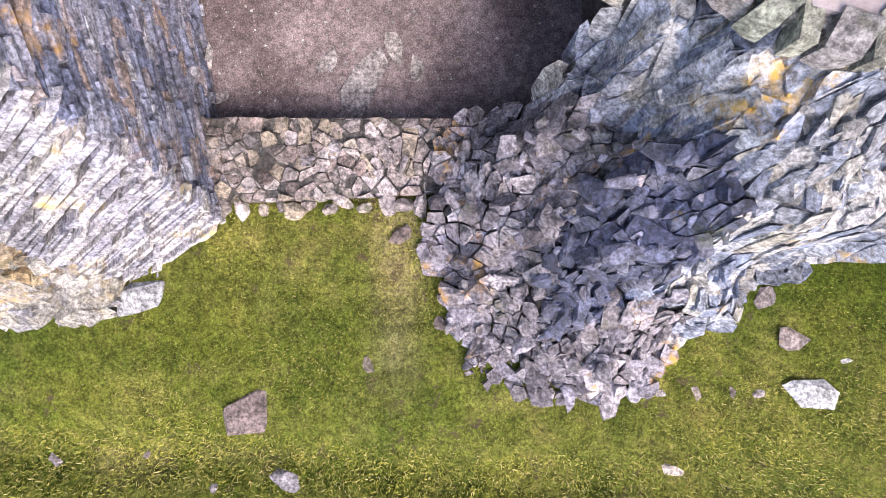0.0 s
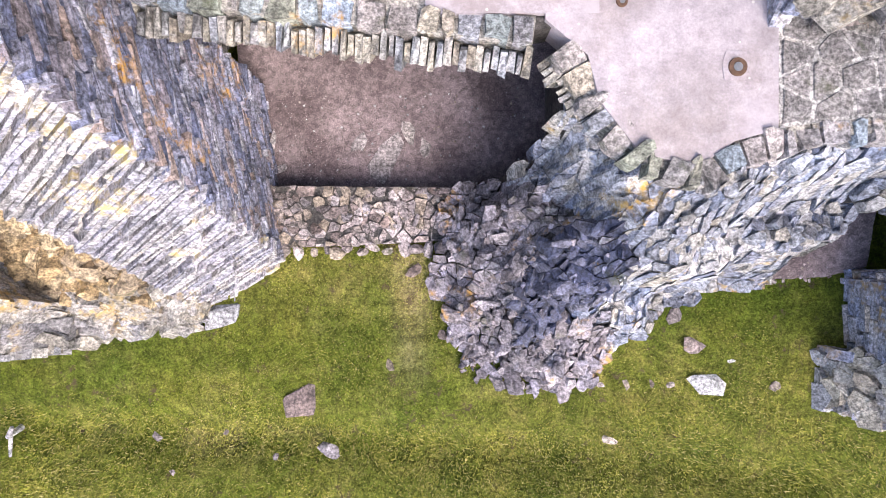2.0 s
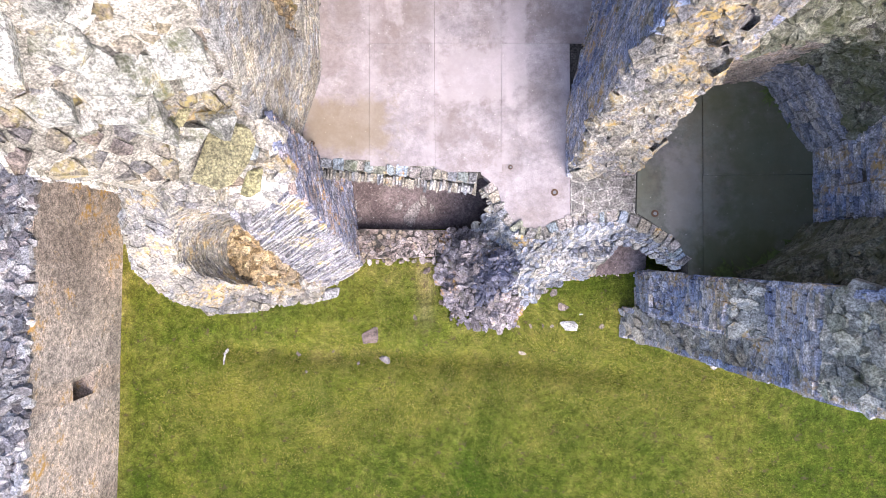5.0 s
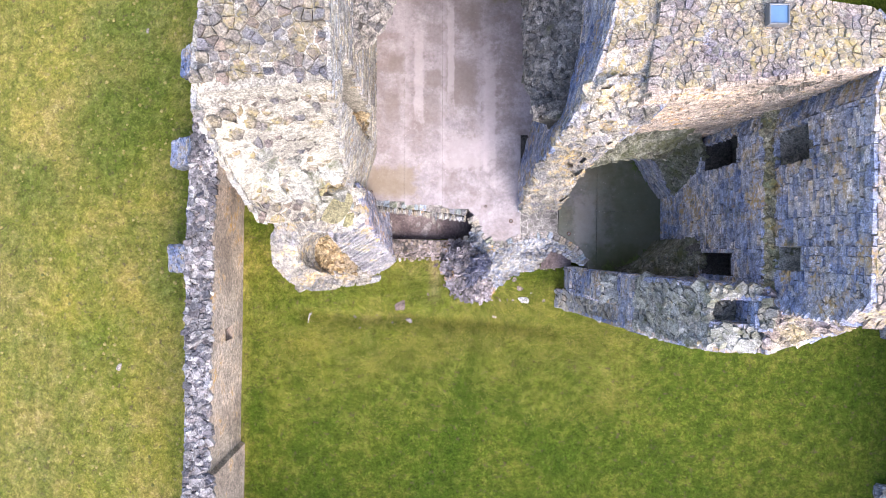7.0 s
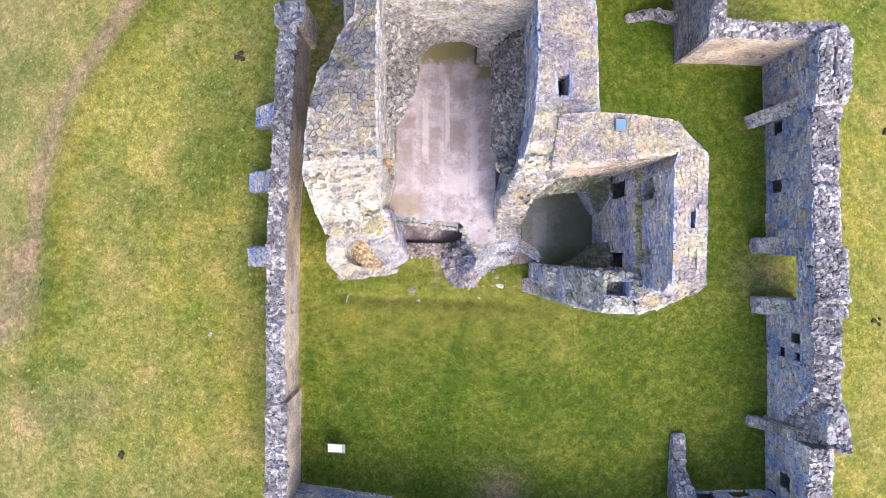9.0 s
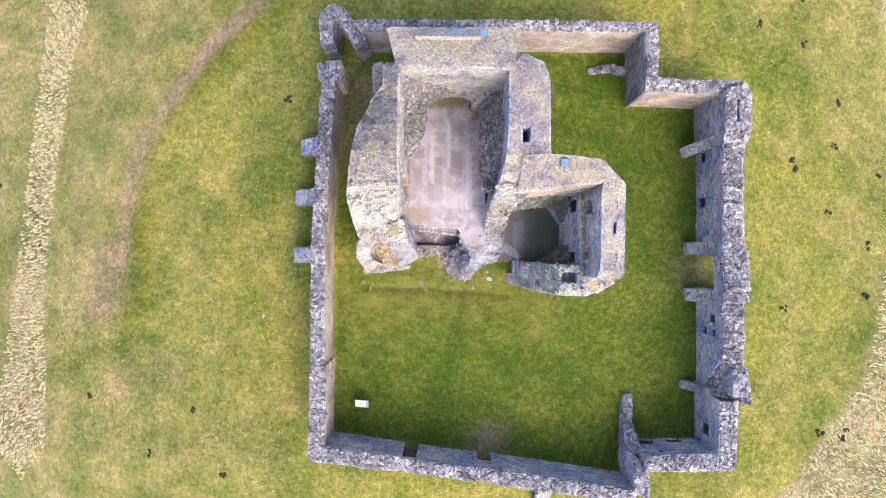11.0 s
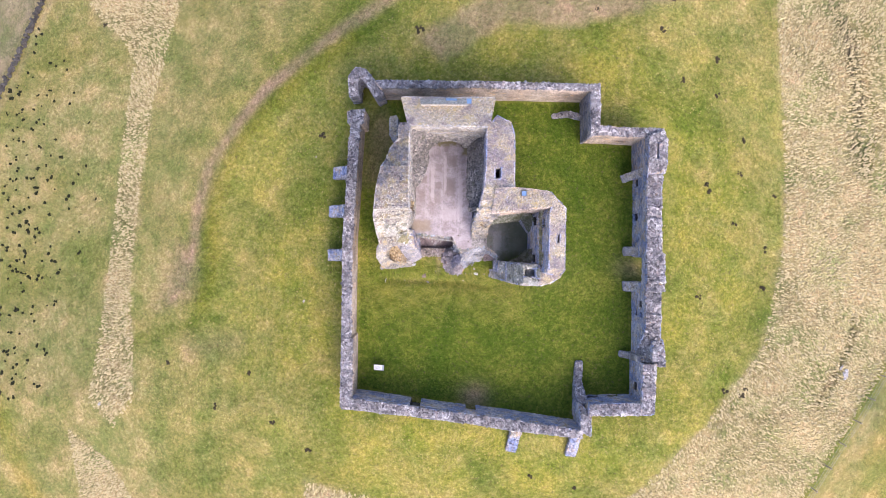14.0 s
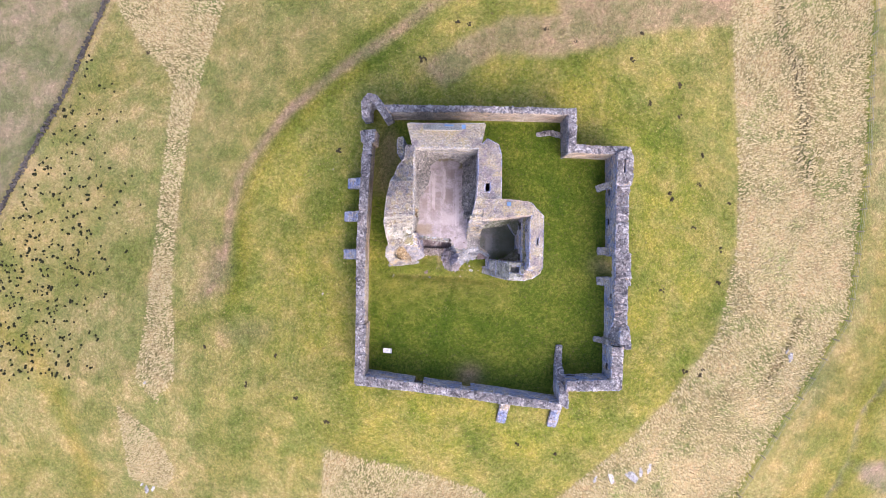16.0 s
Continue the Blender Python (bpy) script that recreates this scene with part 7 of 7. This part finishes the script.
W_FIELD = [(-62.0, 12.7), (-56.5, 23.6), (-52.8, 30.4), (-50.5, 27.9), (-44.6, 19.2), (-43.4, 9.5), (-46.0, 0.6), (-47.6, -1.6), (-52.1, -17.3), (-66, -18.6), (-70, -4)]
rr = np.random.default_rng(4)
spots = [p for p in scatter(W_FIELD, 560, 21) if rr.uniform() < np.clip(0.3 + (-48 - p[0]) / 14 - 0.02 * max(p[1] - 8, 0), 0.2, 1)]
spots += [(x + rr.normal(0, 0.16), y + rr.normal(0, 0.16)) for x, y in spots if rr.uniform() < 0.6]
clumps("heather_clumps", spots, (0.12, 0.28), (0.4, 0.7), M_leaf, "dark heather clumps scattered over a pale field")
MOLES = [(27.9, 19.0), (27.9, 23.0), (29.8, 5.0), (26.8, 8.4), (26.6, 9.2), (24.0, 20.6), (21.6, 26.0), (31, 14), (30.5, 10.5), (25.5, -3.0), (28.6, -13.4), (30.7, -13.6), (31.0, -13.2), (30.2, -13.9), (14.5, 28.4), (-30.2, -1.0),
         (-5.2, 26.3), (-4.8, 26.5), (-28.0, -16.4), (-34.1, -11.8), (7.5, -22.9), (12.5, -24), (-17, -21), (-24, -12.5), (33.5, 2), (33.2, -2), (34.6, 8), (1.0, 30.8), (-0.5, 31.2), (10.8, 30.0), (23, 29.5), (-15.8, 14.6), (-44, 29), (-21, -18)]
spots = [(x + rr.normal(0, 0.16), y + rr.normal(0, 0.16)) for x, y in MOLES for _ in range(5)]
clumps("turf_clumps", spots, (0.1, 0.26), (0.3, 0.6), plain("molehill_earth", (0.05, 0.042, 0.025), 0.95, 0, 0.4, 8), "small dark molehills and rush clumps in the turf")
def tuft_material(name, tones):
    m, n, l, p = material(name)
    col = ramp(n, l, n.new("ShaderNodeNewGeometry").outputs["Random Per Island"], [(i / (len(tones) - 1), c) for i, c in enumerate(tones)])
    col = mix(n, l, 1.0, col, ramp(n, l, noise_of(n, l, 14.0, 6, 0.75), [(0.38, grey(0.65)), (0.62, grey(1.35))]), "MULTIPLY")
    l.new(col, p.inputs["Base Color"])
    p.inputs["Roughness"].default_value = 0.9
    return m


M_straw = tuft_material("dry_grass", [(0.25, 0.205, 0.095), (0.4, 0.335, 0.175), (0.43, 0.36, 0.2), (0.33, 0.275, 0.14), (0.46, 0.39, 0.225), (0.38, 0.32, 0.165)])
spots = scatter(STRAW_EAST, 26000, 31) + scatter(STRAW_WEST, 7000, 32) + scatter(STRAW_S, 2500, 33) + scatter(STRAW_SW, 1500, 34)
clumps("straw_tussocks", spots, (0.08, 0.22), (0.24, 0.5), M_straw, "dry straw-coloured tussocks on the banks", 1.5, True)
OUTER = [(-40, -30), (34, -24), (34, 30), (-32, 33)]
spots = [p for p in scatter(OUTER, 9000, 41) if not inside(np.array([p[0]]), np.array([p[1]]), [(-12.6, -16), (12.8, -17.5), (13.2, -15), (19.6, -15), (20.3, 14.2), (13.8, 14.5), (13.8, 18.8), (-12, 21)])[0]]
clumps("grass_tussocks", spots, (0.04, 0.12), (0.2, 0.4), tuft_material("pale_grass", [(0.1, 0.11, 0.025), (0.22, 0.19, 0.05), (0.3, 0.25, 0.09), (0.14, 0.14, 0.03)]), "low tufts of coarse yellow grass")


def blades(name, area, holes, count, seed, long, mat, label):
    """Short grass, leaning every way."""
    P = np.array(scatter(area, count, seed))
    for h in holes:
        P = P[~inside(P[:, 0], P[:, 1], h)]
    P = P[np.random.default_rng(seed + 3).uniform(size=len(P)) < near_line(P[:, 0], P[:, 1], [area[-1], area[0], area[1], area[2]]) / 2.5]
    r = np.random.default_rng(seed + 7)
    k = len(P)
    yaw, lean, ln = r.uniform(0, 6.283, k), r.uniform(0.3, 1.1, k), r.uniform(*long, k)
    foot = np.stack([P[:, 0], P[:, 1], land(P[:, 0], P[:, 1]) - 0.2 * np.exp(-(near_line(P[:, 0], P[:, 1], TRENCH) / 0.38) ** 2) - 0.012], 1)
    way = np.stack([np.cos(yaw) * np.sin(lean), np.sin(yaw) * np.sin(lean), np.cos(lean)], 1)
    side = np.stack([-np.sin(yaw), np.cos(yaw), np.zeros(k)], 1) * r.uniform(0.003, 0.007, k)[:, None]
    tip = foot + way * ln[:, None]
    V = np.stack([foot - side, foot + side, tip + side * 0.3, tip - side * 0.3], 1).reshape(-1, 3)
    return link_mesh(name, V, np.arange(4 * k).reshape(-1, 4), mat, None, "stuff", label)


def blade_material():
    m, n, l, p = material("grass_blades")
    rnd = n.new("ShaderNodeNewGeometry").outputs["Random Per Island"]
    col = ramp(n, l, rnd, [(0.0, (0.1, 0.13, 0.01)), (0.4, (0.225, 0.245, 0.018)), (0.75, (0.37, 0.34, 0.05)), (1.0, (0.53, 0.45, 0.2))])
    patch = ramp(n, l, noise_of(n, l, 0.9, 6, 0.7), [(0.4, grey(0.7)), (0.6, grey(1.2))])
    l.new(mix(n, l, 1.0, col, patch, "MULTIPLY"), p.inputs["Base Color"])
    p.inputs["Roughness"].default_value = 0.7
    return m


NEAR = [(-11.0, -7.0), (7.5, -7.0), (7.5, -1.6), (3.0, 1.1), (-4.4, 1.1), (-11.0, -0.3)]
TURRET_FOOT = [(-9.0, -0.6), (-5.4, -0.2), (-4.3, 0.8), (-4.5, 1.5), (-9.0, 1.5)]
blades("short_grass", NEAR, [RUBBLE, TURRET_FOOT, [(2.5, -1.3), (6, -1.6), (6, 1.2), (2.5, 1.2)]], 300000, 61, (0.02, 0.06), blade_material(), "short cropped grass of the court")


# grey bedrock that breaks through the banks
for place, size, st in (((43.1, -11.8), 1.2, 1.5), ((42.6, -11.0), 0.7, 1.4), ((17.7, -27.0), 1.0, 1.6), ((19.6, -26.6), 1.4, 1.7), ((22.0, -26.4), 2.0, 1.5), ((23.4, -26.0), 1.3, 1.5), ((24.5, -25.8), 1.2, 1.6), ((-44.3, -33.2), 1.3, 1.2),
                        ((-43.2, -33.0), 0.9, 1.3), ((-45.0, -32.6), 0.6, 1.2), ((-43.0, -17.2), 0.6, 1.2)):
    ob = new("bedrock_outcrop", V_field[int(size * 10) % 6])
    tagged(ob, "flat grey bedrock showing through dry grass", "rock", "rock outcrops on the slopes")
    ob.matrix_world = Matrix.Translation((*place, float(land(*place)) + 0.02)) @ Matrix.Rotation(0.3 + size, 4, "Z") @ Matrix.Diagonal((size * st, size / st, size * 0.5, 1))


# ferns and weeds that root in the wing's ledges and foot
M_fern = plain("fern_leaf", (0.07, 0.1, 0.025), 0.7, 0.0, 0.4, 9.0)


def fern(place, size, count, seed):
    """A tuft of arching narrow leaves."""
    r = np.random.default_rng(seed)
    top = new("fern_tuft")
    tagged(top, "green fern tuft rooted among mossy stones", "plant", "ferns in the wing")
    top.matrix_world = pose(*place)
    V, F = [], []
    for k in range(count):
        yaw, ln = r.uniform(0, 6.283), size * r.uniform(0.5, 1.0)
        root = np.array([r.normal(0, size * 0.35), r.normal(0, size * 0.35), 0.0])
        d, side = np.array([math.cos(yaw), math.sin(yaw), 0]), np.array([-math.sin(yaw), math.cos(yaw), 0])
        w = ln * r.uniform(0.08, 0.16)
        n0 = len(V)
        for s_, wide in ((0.0, 0.5), (0.4, 1.0), (0.75, 0.8), (1.0, 0.15)):
            p = root + d * ln * s_ + np.array([0, 0, ln * (0.75 * s_ - 0.75 * s_ * s_) + 0.03])
            V += [p - side * w * wide, p + side * w * wide]
        F += [(n0 + 2 * i, n0 + 2 * i + 1, n0 + 2 * i + 3, n0 + 2 * i + 2) for i in range(3)]
    link_mesh("leaves", V, F, M_fern, top, "stuff")
    return top


for k, (x, y, z, s_) in enumerate(((5.9, 0.8, 3.05, 0.5), (6.3, 1.0, 3.05, 0.45), (5.3, 0.7, 3.05, 0.35), (6.4, 4.6, 3.05, 0.4), (5.9, 5.0, 3.05, 0.35), (4.6, 0.7, 3.05, 0.25), (6.2, 0.75, 3.05, 0.55))):
    fern((x, y, z), s_, 46, 900 + k)
